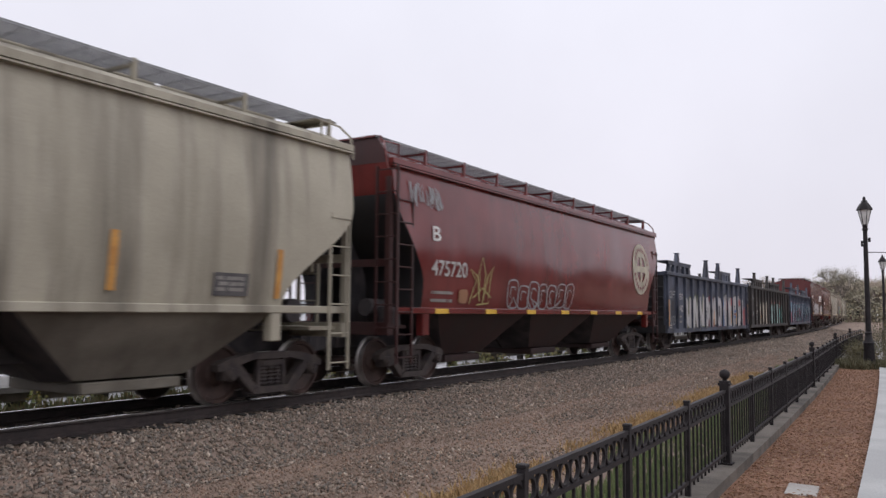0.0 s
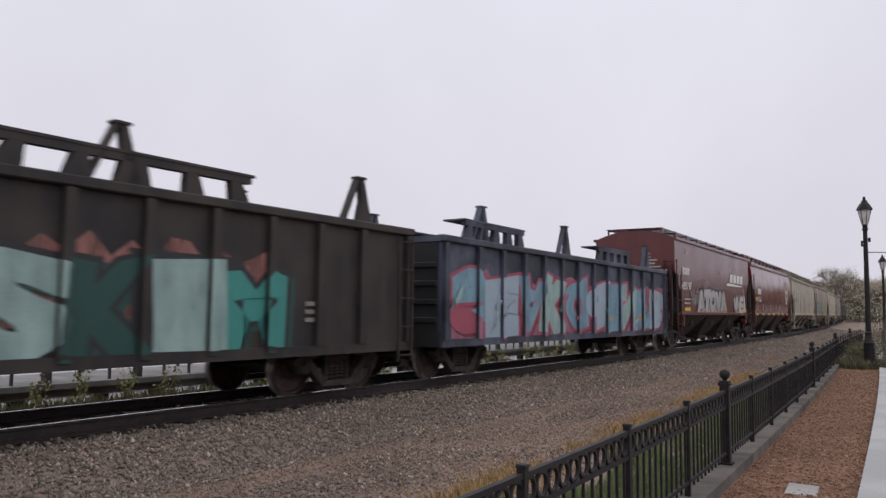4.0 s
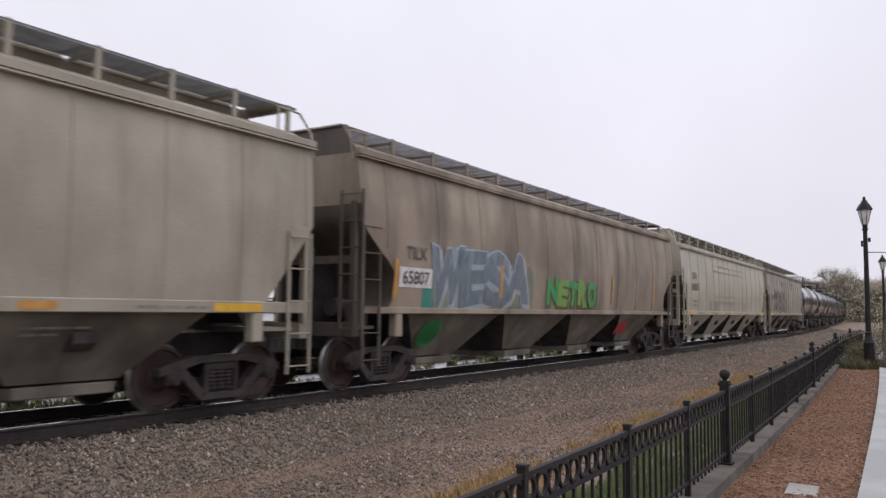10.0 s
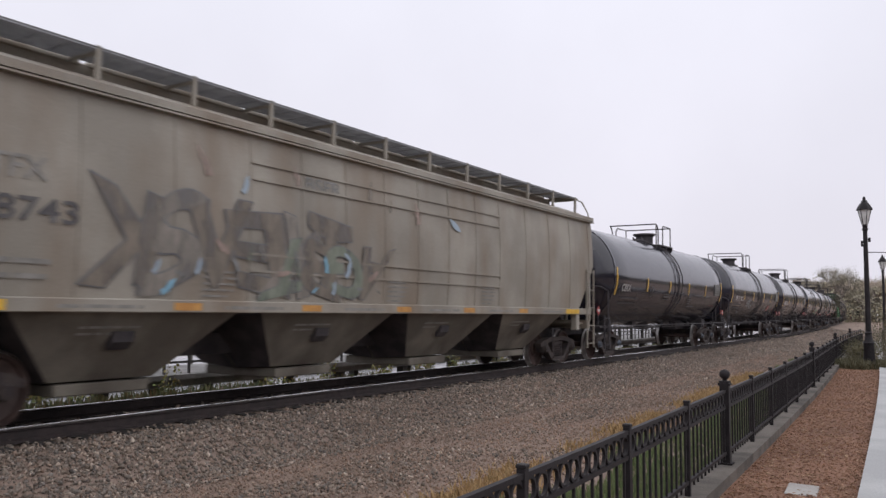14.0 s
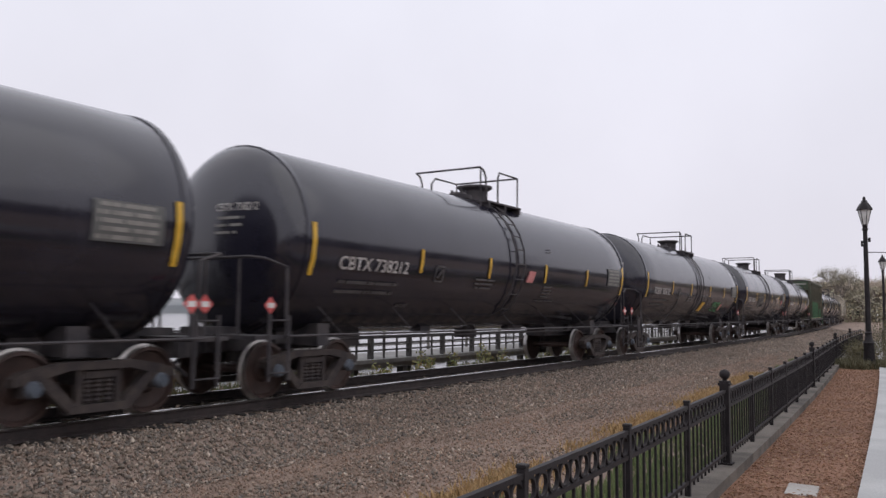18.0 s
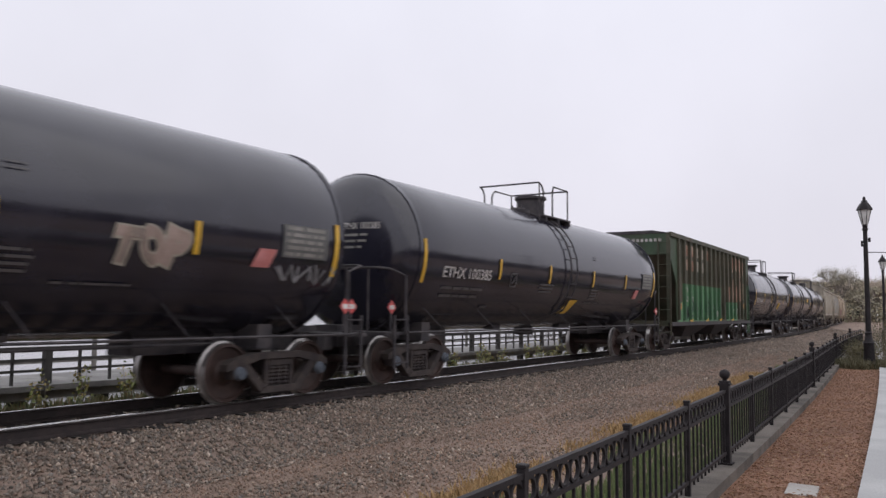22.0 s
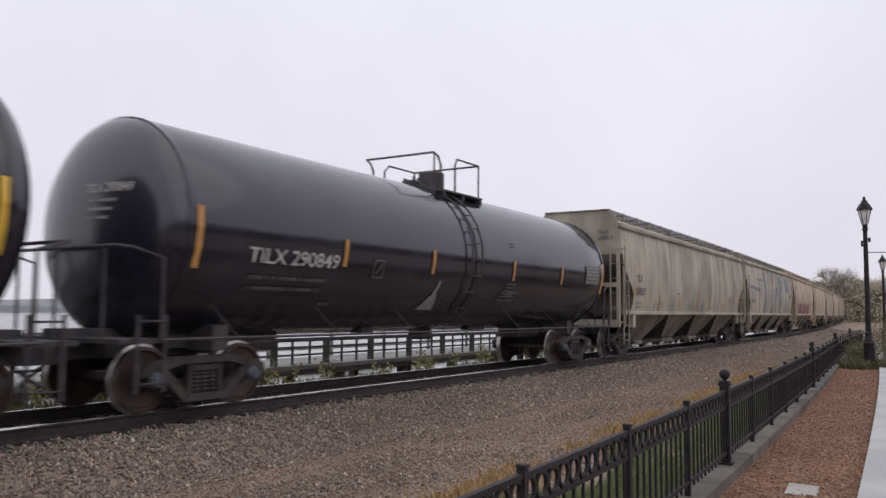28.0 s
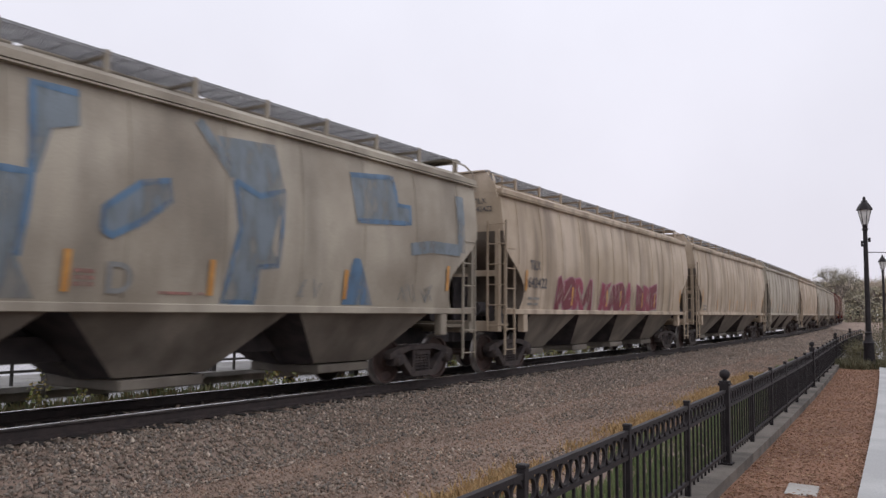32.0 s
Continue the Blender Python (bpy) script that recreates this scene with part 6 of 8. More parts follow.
    # worn paint and small writing on the end panel
    paint_field(c, side, -half + 0.25, -half + 0.7, 0.9, 1.9, "slate", 201, (), "pale grey-blue worn patch of old paint", 0.004, 0.3)
    bm = bmesh.new()
    patch(bm, side, [(-half + 0.78, 1.55), (-half + 1.15, 1.55), (-half + 1.15, 1.9), (-half + 0.78, 1.9)], 0.012, 2)
    part("data_panel", bm, spray["black"], c, "black painted-out square", smooth=False)
    bars(c, side, -half + 1.55, 1.28, [0.7, 0.72], mid_letters, seed=7, gap=0.2, height=0.07)
    bars(c, side, -half + 0.45, 0.97, [0.38, 0.36], grey_paint_letters, seed=9, gap=0.09, height=0.035, words=(1, 1))
    scrawl(c, side, half - 1.5, half - 0.85, 2.2, 2.42, 4, 203, "grey", 0.03)
    CARS[2] = c
    c, side, half = gondola_car("rust-stained black gondola car with white and teal graffiti", span_of(3), paint_rust_black, [("bench", -5.15, 1.72), ("a", -5.96, 0), ("a", -1.38, 0), ("bench", 1.5, 1.96), ("a", 1.14, 0), ("a", 5.91, 0)], 4)
    lettering(c, "CEFX", -half + 1.6, 1.9, 0.24, grey_paint_letters, side, width=0.74)
    lettering(c, "30590", -half + 1.57, 1.44, 0.24, grey_paint_letters, side, width=0.82)
    bars(c, side, -half + 1.5, 1.28, [0.8, 0.8, 0.7], mid_letters, seed=6, gap=0.14)
    scrawl(c, side, -half + 0.3, -half + 1.2, 1.35, 1.62, 8, 44, "slate", 0.03)
    scrawl(c, side, -half + 0.55, -half + 1.15, 2.2, 2.5, 5, 45, "slate", 0.035)
    paint_field(c, side, -half + 1.52, -half + 2.3, 1.2, 1.34, "deep_green", 205, (), "teal painted-out strip", 0.004, 0.03)
    ribs = rib_spots(half)
    paint_field(c, side, -half + 2.6, -half + 5.3, 0.95, 2.25, "deep_green", 40, (), "dark teal sprayed haze", 0.006, 0.1)
    paint_field(c, side, -half + 2.7, -half + 5.75, 0.84, 2.02, "bone", 41, ribs, "pale cream sprayed ground", 0.01, 0.16)
    spray_letters(c, side, "LARE", -half + 2.75, -half + 5.75, 0.84, 2.14, ["bone"], "black", 45, 0.1, 0.05, None, ribs, "pale cream spray-painted forms with thin dark edges", over=0.05)
    paint_field(c, side, -half + 7.2, -half + 11.4, 1.2, 2.2, "faded_red", 48, (), "dull red sprayed haze behind the letters", 0.006, 0.2)
    spray_letters(c, side, "SKIM", -half + 6.95, -half + 11.7, 0.84, 2.12, ["mint", "deep_green", "mint", "teal"], "black", 42, 0.075, 0.05, "deep_green", ribs, "dark green spray-painted letters with pale mint edges", over=0.1)
    bars(c, side, -half + 12.2, 1.5, [0.4, 0.4, 0.35], mid_letters, seed=8, gap=0.13, height=0.07, words=(1, 2))
    tape(c, side, [(-half + 0.38, 0.92)], 0.55, 0.34, yellow_paint)
    tape(c, side, [(-half + 0.62, 1.3)], 0.18, 0.16, spray["dull_red"], name="graffiti")
    tape(c, side, [(-half + 3.6, 1.25), (-half + 6.1, 1.25)], 0.4, 0.13, orange_tape)
    CARS[3] = c
    c, side, half = gondola_car("black gondola car covered in sky blue and pink graffiti", span_of(4), paint_dark_blue, [("bench", -5.4, 1.45), ("a", -6.1, 0), ("a", -1.5, 0), ("bench", 2.4, 1.45), ("a", 5.5, 0)], 5)
    ribs = rib_spots(half)
    paint_field(c, side, -half + 0.4, half - 0.2, 0.84, 2.2, "rose", 50, ribs, "dull pink sprayed ground", 0.008, 0.22)
    spray_letters(c, side, "SEAKDPENLB", -half + 0.45, half - 0.3, 0.86, 2.34, ["dusty_blue", "pale_blue", "dusty_blue", "mint"], "crimson", 51, 0.1, 0.05, "maroon", ribs, "sky blue spray-painted forms with red edges", over=0.14, wild=0.2, flip=True)
    wildstyle(c, side, -half + 0.6, half - 0.3, 0.95, 2.2, 16, 52, ["pale_blue", "teal", "mint", "pink"], 0.2, "small blue and teal spray-painted shards", 0.045)
    tape(c, side, [(-half + 9.6, 1.2), (-half + 12.6, 1.2)], 0.6, 0.14, orange_tape)
    scrawl(c, side, half - 1.7, half - 1.0, 1.85, 2.15, 3, 190, "dull_yellow", 0.05, lift=0.072)
    CARS[4] = c
    # flat-sided red hopper
    c, side, half = hopper_car("large flat-sided oxide red covered hopper with white graffiti", span_of(5), paint_red_faded, "flat", seed=13, eave=4.34, inset=0.92, cut=3.05, low=2.1, posts=9, bay_paint=paint_red_bay_shade, trim=paint_red_dark, dent=0.006, board_z=4.74)
    badge(c, side, -half + 0.86, 2.97, 1.18, 0.28, swoosh=False)
    lettering(c, "495197", -half + 0.94, 2.38, 0.32, white_paint, side, width=1.45)
    bars(c, side, -half + 1.25, 1.98, [0.95, 0.95], grey_paint_letters, seed=2, gap=0.16)
    bars(c, side, -half + 1.5, 3.98, [0.55, 0.5, 0.45], grey_paint_letters, seed=3, gap=0.09, height=0.04, words=(1, 1))
    badge(c, side, half - 5.2, 2.95, 3.6, 0.42)
    paint_field(c, side, -half + 3.5, half - 5.75, 1.42, 1.66, "white", 60, (), "white sprayed foot of the letters", 0.012, 0.06)
    spray_letters(c, side, "ATOVA", -half + 3.45, half - 5.7, 1.45, 2.5, ["white"], "black", 61, 0.095, 0.06, "cream", (), "bold white spray-painted letters with black edges", over=0.2, wild=0.22)
    scrawl(c, side, -half + 3.7, half - 5.9, 1.6, 2.3, 9, 66, "slate", 0.022)
    scrawl(c, side, -half + 2.3, -half + 3.7, 1.75, 2.45, 7, 62, "grey", 0.05)
    scrawl(c, side, -half + 4.2, -half + 5.2, 2.45, 2.95, 4, 63, "grey", 0.03)
    spray_letters(c, side, "VHEA", half - 3.9, half - 1.0, 1.42, 2.36, ["white", "bone", "white"], "slate", 64, 0.06, 0.075, None, (), "faded white spray-painted letters", over=0.3, wild=0.3)
    tape(c, side, [(-half + 1.75, 1.55), (half - 1.3, 1.55)], 0.9, 0.13, yellow_paint)
    tape(c, lambda z: 1.64, [(-half + 4.2, 1.54), (-half + 6.3, 1.54), (1.2, 1.54), (half - 3.6, 1.54)], 0.4, 0.12, orange_tape)
    bm = bmesh.new()
    for i in range(8):
        w = (0.2, 0.3, 0.28, 0.5, 0.4, 0.6, 0.8, 0.35)[i]
        box(bm, 0.3 + i * 0.03, 0.3 + i * 0.03 + w, -half - 0.012, -half - 0.004, 3.85 - i * 0.13, 3.91 - i * 0.13)
    part("lettering", bm, grey_paint_letters, c)
    CARS[5] = c
    c, side, half = hopper_car("oxide red covered hopper car with grey scrawls and emblem", span_of(6), paint_red, seed=14, inset=1.1, cut=3.2, low=1.8, posts=12, bay_paint=paint_red_bay_shade, trim=paint_red_dark, dent=0.018)
    badge(c, side, -half + 1.42, 2.58, 1.2, 0.32, swoosh=False)
    lettering(c, "475960", -half + 1.5, 2.14, 0.3, grey_paint_letters, side, width=1.24)
    bars(c, side, -half + 1.5, 1.85, [0.85, 0.8], mid_letters, seed=7, gap=0.14)
    emblem(c, side, half - 2.5, 2.95, 0.68)
    for i, y in enumerate((3.1, 4.1, 6.2, 8.4, 9.9)):
        scrawl(c, side, -half + y, -half + y + 0.75, 1.58, 2.05, 3, 70 + i, "grey", 0.06)
    red_tape(c, half, 7)
    tape(c, side, [(-half + 1.15, 2.2)], 0.5, 0.2, yellow_paint)
    CARS[6] = c

    # grey seamed hoppers
    def grey_panel(i, mark, number, label, seed, paint=paint_grey):
        c, side, half = hopper_car(label, span_of(i), paint, "panel", bays=4, seed=seed, bay_paint=paint_bay_grimy if i != 9 else None, eave=4.14, inset=1.0, cut=2.75, low=1.5, posts=17 if i == 7 else 13, seams=15, dent=0.008, board_z=4.78)
        lettering(c, mark, -half + 1.52, 2.87, 0.27, dark_letters if i == 9 else mid_letters, side, width=0.8)
        lettering(c, number, -half + 1.45, 2.4, 0.28, dark_letters, side, width=1.26)
        end_lettering(c, half, 4.0, (mark, number), x=0.3, size=0.12)
        bars(c, side, -half + 1.6, 1.92, [0.85, 0.8], mid_letters, seed=seed, gap=0.17, height=0.06, words=(3, 4))
        tint = orange_tape if i != 9 else yellow_paint
        tape(c, sill_face("panel"), [(-half + 4.35, 1.41), (-half + 6.8, 1.41), (-half + 9.35, 1.41), (-half + 11.75, 1.41), (half - 4.5, 1.41)], 0.46, 0.1, tint)
        tape(c, sill_face("panel"), [(-half + 1.45, 1.4), (half - 1.55, 1.4)], 0.9, 0.12, yellow_paint)
        for y in (2.5, 5.0, 7.6, 10.2, 12.6, 15.4):
            bars(c, sill_face("panel"), -half + y, 1.43, [1.2], mid_letters, seed=seed + int(y), height=0.045, words=(4, 5))
        for k in range(4):
            bars(c, lambda z: 0.86 + (z - 0.5) * 0.78, -half + 2.9 + 3.72 * k, 1.18, [0.9, 0.5], mid_letters, seed=seed + 30 + k, gap=0.08, height=0.03)
        for k in range(4):
            bars(c, side, -half + (5.55, 8.85, 12.3, 4.6)[k], 1.94, [0.6, 0.66, 0.62, 0.6, 0.5], surfaces_pink if (i == 7 and k < 3) else mid_letters, seed=seed + k, gap=0.085, height=0.028)
        for z in ((2.43, 2.15) if i == 7 else (3.6, 3.35, 2.23, 1.98)):
            bm = bmesh.new()
            box(bm, side(z) - 0.03, side(z) + 0.028, -half + 5.45, -half + 13.15, z, z + 0.035)
            part("stiffener", bm, paint, c)
        return c, side, half

    surfaces_pink = surface("faded_pink_lettering", (0.42, 0.28, 0.25), (0.46, 0.33, 0.29), 5, 0.6, bump=0)
    CARS[7] = grey_panel(7, "ITFX", "78792", "light grey covered hopper car with four discharge bays", 15, paint_dusty_grey)[0]
    c, side, half = hopper_car("sooty grey-brown covered hopper car with blue and green graffiti", span_of(8), paint_brown_grey, bays=4, seed=16, trim=paint_trim_brown, bay_paint=paint_bay_grimy, inset=1.1, cut=3.1, low=1.95, posts=14, seams=11, dent=0.012)
    bm = bmesh.new()
    patch(bm, side, [(-half + 1.16, 1.88), (-half + 2.28, 1.88), (-half + 2.28, 2.26), (-half + 1.16, 2.26)], 0.018, 3)
    part("number_panel", bm, white_paint, c, smooth=False)
    lettering(c, "TILX", -half + 1.35, 2.42, 0.25, dark_letters, side, width=0.7)
    lettering(c, "65807", -half + 1.25, 1.95, 0.25, dark_letters, lambda z: side(z) + 0.004, width=0.92)
    paint_field(c, side, -half + 2.0, -half + 3.0, 1.5, 1.95, "teal", 79, (), "teal sprayed patch", 0.01, 0.08)
    paint_field(c, side, -half + 2.3, -half + 6.9, 1.5, 2.3, "moss", 80, (), "dull green sprayed ground", 0.012, 0.3)
    spray_letters(c, side, "WESA", -half + 2.3, -half + 6.6, 1.5, 2.75, ["slate_blue", "worn_blue", "slate_blue"], "pale_blue", 81, 0.06, 0.03, "white", (), "pale blue and grey spray-painted letters", over=0.2, wild=0.25)
    spray_letters(c, side, "NETRO", -half + 7.7, -half + 11.1, 1.58, 2.35, ["green", "lime"], None, 82, 0.06, 0.03, "olive", (), "bright green spray-painted letters", over=0.0, wild=0.08)
    bm = bmesh.new()
    for k in range(14):
        a = 2 * math.pi * k / 14
        stroke(bm, lambda z: 1.44 - (1.4 - z) * 0.68, [(-half + 2.75, 0.98), (-half + 2.75 + 0.36 * math.cos(a), 0.98 + 0.26 * math.sin(a))], 0.2, 0.04)
    part("graffiti", bm, spray["green"], c, "round green spray-painted bush", smooth=False)
    bm = bmesh.new()
    for k in range(10):
        stroke(bm, lambda z: 1.44 - (1.4 - z) * 0.68, [(half - 5.0 + 0.09 * k, 0.75 + 0.07 * (k % 3)), (half - 5.1 + 0.09 * k, 1.15 - 0.06 * (k % 2))], 0.13, 0.04)
    part("graffiti", bm, spray["red"], c, "red spray-painted patch", smooth=False)
    tape(c, side, [(-half + 1.05, 1.65), (-half + 5.2, 1.75), (half - 6.5, 1.75), (half - 2.4, 1.75)], 0.13, 0.75, orange_tape)
    CARS[8] = c
    CARS[9] = grey_panel(9, "CEFX", "360555", "clean light grey covered hopper car with yellow reflectors", 17)[0]
    c, side, half = grey_panel(10, "ITFX", "78743", "rust-stained grey covered hopper car with faded graffiti", 18, paint_cream_grey)
    spray_letters(c, side, "KSVEXT", -half + 2.9, -half + 7.6, 1.65, 2.95, ["umber", "mud", "umber"], "ash", 94, 0.03, 0.012, None, (), "faded brown spray-painted forms with dark edges", over=0.4, wild=0.35, flip=True)
    spray_letters(c, side, "TBGA", -half + 5.9, -half + 8.7, 1.6, 2.55, ["moss", "umber", "moss", "umber"], "ash", 95, 0.03, 0.012, None, (), "faded green and brown spray-painted forms", 0.005, over=0.3, wild=0.35, flip=True)
    wildstyle(c, side, -half + 3.6, -half + 8.7, 1.6, 2.5, 20, 96, ["sky_blue", "blush", "pale_blue", "moss", "slate"], 0.14, "small faded blue, green and pink sprayed spots", 0.012)
    lettering(c, "BSER", -half + 6.6, 3.35, 0.22, spray["slate"], side, name="graffiti", width=0.9)
    wildstyle(c, side, -half + 4.0, -half + 12.0, 3.1, 3.8, 7, 93, ["blush", "mud", "pale_blue"], 0.2, "small faded spray-painted patches")
    CARS[10] = c
    # tank cars
    tanks = {11: ("CBTX", 1), 12: ("ETHX 100022", 2), 13: ("CBTX 738212", 3), 14: ("TCBX 305782", 4), 15: ("FURX 160123", 5), 16: ("ETHX 100385", 6), 18: ("TILX 282304", 7), 19: ("", 8), 20: ("TILX 290849", 9)}
    look_of = {11: "black tank car with white lettering", 12: "glossy black tank car with scrawled graffiti", 13: "black tank car with pink sign", 14: "black tank car with yellow slanted mark and green graffiti", 15: "black tank car with white graffiti forms",
               16: "glossy black tank car with yellow slanted mark", 18: "black tank car with long white data lines", 19: "black tank car with yellow data panel", 20: "black tank car with orange reflectors and white stain"}
    extra = {13: [("pink", 0.75, 2.15)], 14: [("yellow", 0.85, 1.55), ("pink", 4.4, 1.6)], 16: [("yellow", 0.45, 1.4), ("pink", 5.5, 1.9)], 18: [("yellow", 2.2, 1.8)], 15: [("pink", 5.6, 2.06)], 12: [("pink", 4.1, 1.66)]}
    for i, (text, seed) in tanks.items():
        c, side, half = tank_car(look_of[i], span_of(i), text, seed=seed, marks=extra.get(i, ()), tape_mat=orange_tape if i == 20 else None, placards=i < 18)
        if i == 12:
            lettering(c, "HERO", -3.35, 1.85, 0.36, spray["grey"], side, name="graffiti", width=1.15, slant=0.35)
            scrawl(c, side, -2.3, -1.7, 1.72, 1.98, 4, 101, "grey", 0.035)
        if i == 14:
            graffiti(c, side, 2.8, 4.2, 1.55, 1.95, 4, 102, "green", None, weight=0.12)
            bm = bmesh.new()
            stroke(bm, side, [(-3.2, 2.4), (-3.05, 1.2)], 0.1, 0.02)
            part("stain", bm, faint_letters, c, "pale vertical runoff streak", smooth=False)
        if i == 15:
            spray_letters(c, side, "TOP", 3.05, 4.2, 1.98, 2.5, ["blush"], "bone", 103, 0.07, 0.05, None, (), "pale spray-painted letters", over=0.0)
            scrawl(c, side, 5.9, 7.3, 1.83, 2.16, 6, 104, "grey", 0.04)
            spray_letters(c, side, "RPG", -3.3, -1.75, 1.85, 2.42, ["black"], "bone", 105, 0.06, 0.05, None, (), "black spray-painted letters with pale rims", over=0.0)
        if i == 19:
            bm = bmesh.new()
            patch(bm, side, [(3.4, 2.5), (4.4, 2.5), (4.4, 2.75), (3.4, 2.75)], 0.024, 2)
            part("data_panel", bm, yellow_paint, c, smooth=False)
        if i == 20:
            bm = bmesh.new()
            patch(bm, side, [(-1.62, 1.46), (-1.03, 1.46), (-1.2, 1.76), (-1.42, 1.74)], 0.02, 3)
            patch(bm, side, [(-1.37, 1.74), (-1.24, 1.75), (-1.2, 2.06), (-1.28, 2.04)], 0.02, 2)
            part("stain", bm, spray["grey"], c, smooth=False)
        CARS[i] = c
    CARS[17] = ribbed_hopper("tall ribbed dark green hopper car with faded orange lettering", span_of(17))[0]

    # tan hoppers
    def tan(i, mark, number, paint, label, seed, bays=4):
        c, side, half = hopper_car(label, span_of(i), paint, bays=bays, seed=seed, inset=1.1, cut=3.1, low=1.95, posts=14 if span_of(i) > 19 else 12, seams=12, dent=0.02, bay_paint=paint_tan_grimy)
        if mark:
            lettering(c, mark, -half + 1.34, 2.48, 0.24, dark_letters, side, width=0.6)
            lettering(c, number, -half + 1.25, 2.04, 0.26, dark_letters, side, width=1.1)
            end_lettering(c, half, 3.98, (mark, number), x=0.75, size=0.125)
            block = bars(c, lambda z: 0.0, 0, 0, [0.7, 0.7, 0.7, 0.6], mid_letters, name="end_lettering", seed=seed, gap=0.11, height=0.04, words=(1, 2))
            for row in block:
                row.matrix_basis = Matrix(((0, 1, 0, -0.1), (-1, 0, 0, -half - 0.002), (0, 0, 1, 3.98), (0, 0, 0, 1)))
        bars(c, side, -half + 1.3, 1.74, [0.7, 0.65], mid_letters, seed=seed, gap=0.14)
        tape(c, side, [(-half + 1.15, 1.95), (-half + 4.05, 1.62), (-half + 6.7, 1.62), (0.0, 1.62), (2.15, 1.62), (half - 4.4, 1.62), (half - 1.2, 1.85)], 0.1, 0.5, orange_tape)
        return c, side, half

    c, side, half = tan(21, "TILX", "638217", paint_cream, "dirty cream covered hopper car with rain streaks", 19)
    scrawl(c, side, half - 3.6, half - 2.5, 1.95, 2.25, 6, 111, "faded_red", 0.03)
    wildstyle(c, side, half - 6.5, half - 1.2, 1.55, 1.9, 9, 112, ["mud", "slate", "mud"], 0.1, "small faded spray-painted marks")
    wildstyle(c, side, -half + 3.2, -half + 9.0, 1.55, 1.95, 9, 115, ["mud", "slate"], 0.13, "small faded spray-painted marks")
    for y, low, w in ((4.84, 2.9, 0.05), (4.92, 2.2, 0.07), (5.02, 3.2, 0.04), (5.1, 2.5, 0.05)):
        bm = bmesh.new()
        stroke(bm, side, [(y, 4.02), (y + 0.04, 3.2), (y + 0.1, low)], w, 0.016)
        part("rust_run", bm, spray["rust_run"], c, "orange-brown rust run down the side", smooth=False)
    bm = bmesh.new()
    arc = [(-3.0 + 0.42 * math.cos(a), 1.8 + 0.4 * math.sin(a)) for a in [0.5 + 0.35 * i for i in range(10)]]
    stroke(bm, side, arc, 0.05, 0.016)
    part("graffiti", bm, spray["slate"], c, "faded dark spray-painted arc", smooth=False)
    for y, n in ((-1.6, 4), (0.3, 3), (1.9, 3), (-6.2, 4)):
        scrawl(c, side, y, y + 0.35 * n, 1.56, 1.85, n, int(y * 10) + 90, "slate", 0.03)
    bm = bmesh.new()
    patch(bm, side, [(half - 1.9, 2.75), (half - 0.15, 2.75), (half - 0.15, 3.6), (half - 1.9, 3.6)], 0.014, 5)
    part("repaint_patch", bm, spray["bone"], c, "paler repainted patch", smooth=False)
    CARS[21] = c
    c, side, half = tan(22, "TILX", "639362", paint_cream, "cream covered hopper car with huge faded blue graffiti", 20)
    for w, line in ((0.2, [(-9.1, 3.1), (-8.8, 2.95), (-6.9, 2.88), (-5.5, 2.84)]), (0.26, [(-5.6, 2.9), (-5.47, 2.4)]), (0.13, [(-6.8, 3.5), (-6.6, 3.4), (-4.1, 3.43)]), (0.6, [(-3.75, 3.95), (-3.35, 3.2), (-3.2, 2.3), (-3.55, 1.52)]),
                    (0.24, [(6.9, 2.6), (7.6, 2.7), (8.7, 2.7)]), (0.3, [(8.75, 3.85), (8.75, 2.65)]), (0.16, [(1.9, 4.05), (2.5, 3.35)])):
        bm = bmesh.new()
        stroke(bm, side, line, w, 0.018 + 0.001 * (len(line) + int(w * 10)))
        part("graffiti", bm, spray["worn_blue"], c, "broad faded blue spray-painted stroke", smooth=False)
    bm = bmesh.new()
    patch(bm, side, [(5.0, 1.53), (5.85, 1.53), (5.4, 2.33), (5.22, 2.33)], 0.02, 4)
    part("graffiti", bm, spray["deep_worn_blue"], c, "faded blue spray-painted wedge", smooth=False)
    # worn sprayed fields with bluer edges
    block = [(-1.22, 1.53), (-1.03, 2.95), (-0.48, 2.95), (-0.6, 2.0), (-0.35, 1.53)]
    flag = [(-0.5, 2.95), (-0.48, 4.0), (0.1, 4.0), (0.1, 3.6), (-0.3, 3.5), (-0.42, 2.95)]
    blob = [(0.41, 2.4), (0.42, 2.65), (0.95, 3.03), (1.38, 3.12), (1.4, 2.85), (1.0, 2.55), (0.55, 2.32)]
    bend = [(2.52, 3.29), (2.62, 2.61), (2.37, 1.53), (2.98, 1.53), (3.03, 2.06), (3.41, 2.1), (3.53, 3.27), (3.0, 3.12)]
    crest = [(2.22, 3.9), (2.52, 3.29), (3.0, 3.12), (3.53, 3.27), (3.36, 3.97)]
    chair = [(5.15, 3.78), (6.4, 3.91), (6.5, 3.4), (6.9, 3.41), (6.9, 3.09), (5.3, 2.99)]
    for shape, rimmed in ((block, 3), (flag, 2), (blob, 7), (bend, 8), (crest, 0), (chair, 5)):
        bm = bmesh.new()
        filled(bm, side, shape, 0.016)
        part("graffiti_field", bm, spray["haze_blue"], c, "worn grey-blue spray-painted field", smooth=False)
        if rimmed:
            bm = bmesh.new()
            stroke(bm, side, (shape + shape[:1])[:rimmed + 1], 0.09, 0.021)
            part("graffiti_edge", bm, spray["deep_worn_blue"], c, "bluer worn rim of the sprayed field", smooth=False)
    lettering(c, "D", 0.5, 1.62, 0.4, spray["slate"], side, name="graffiti")
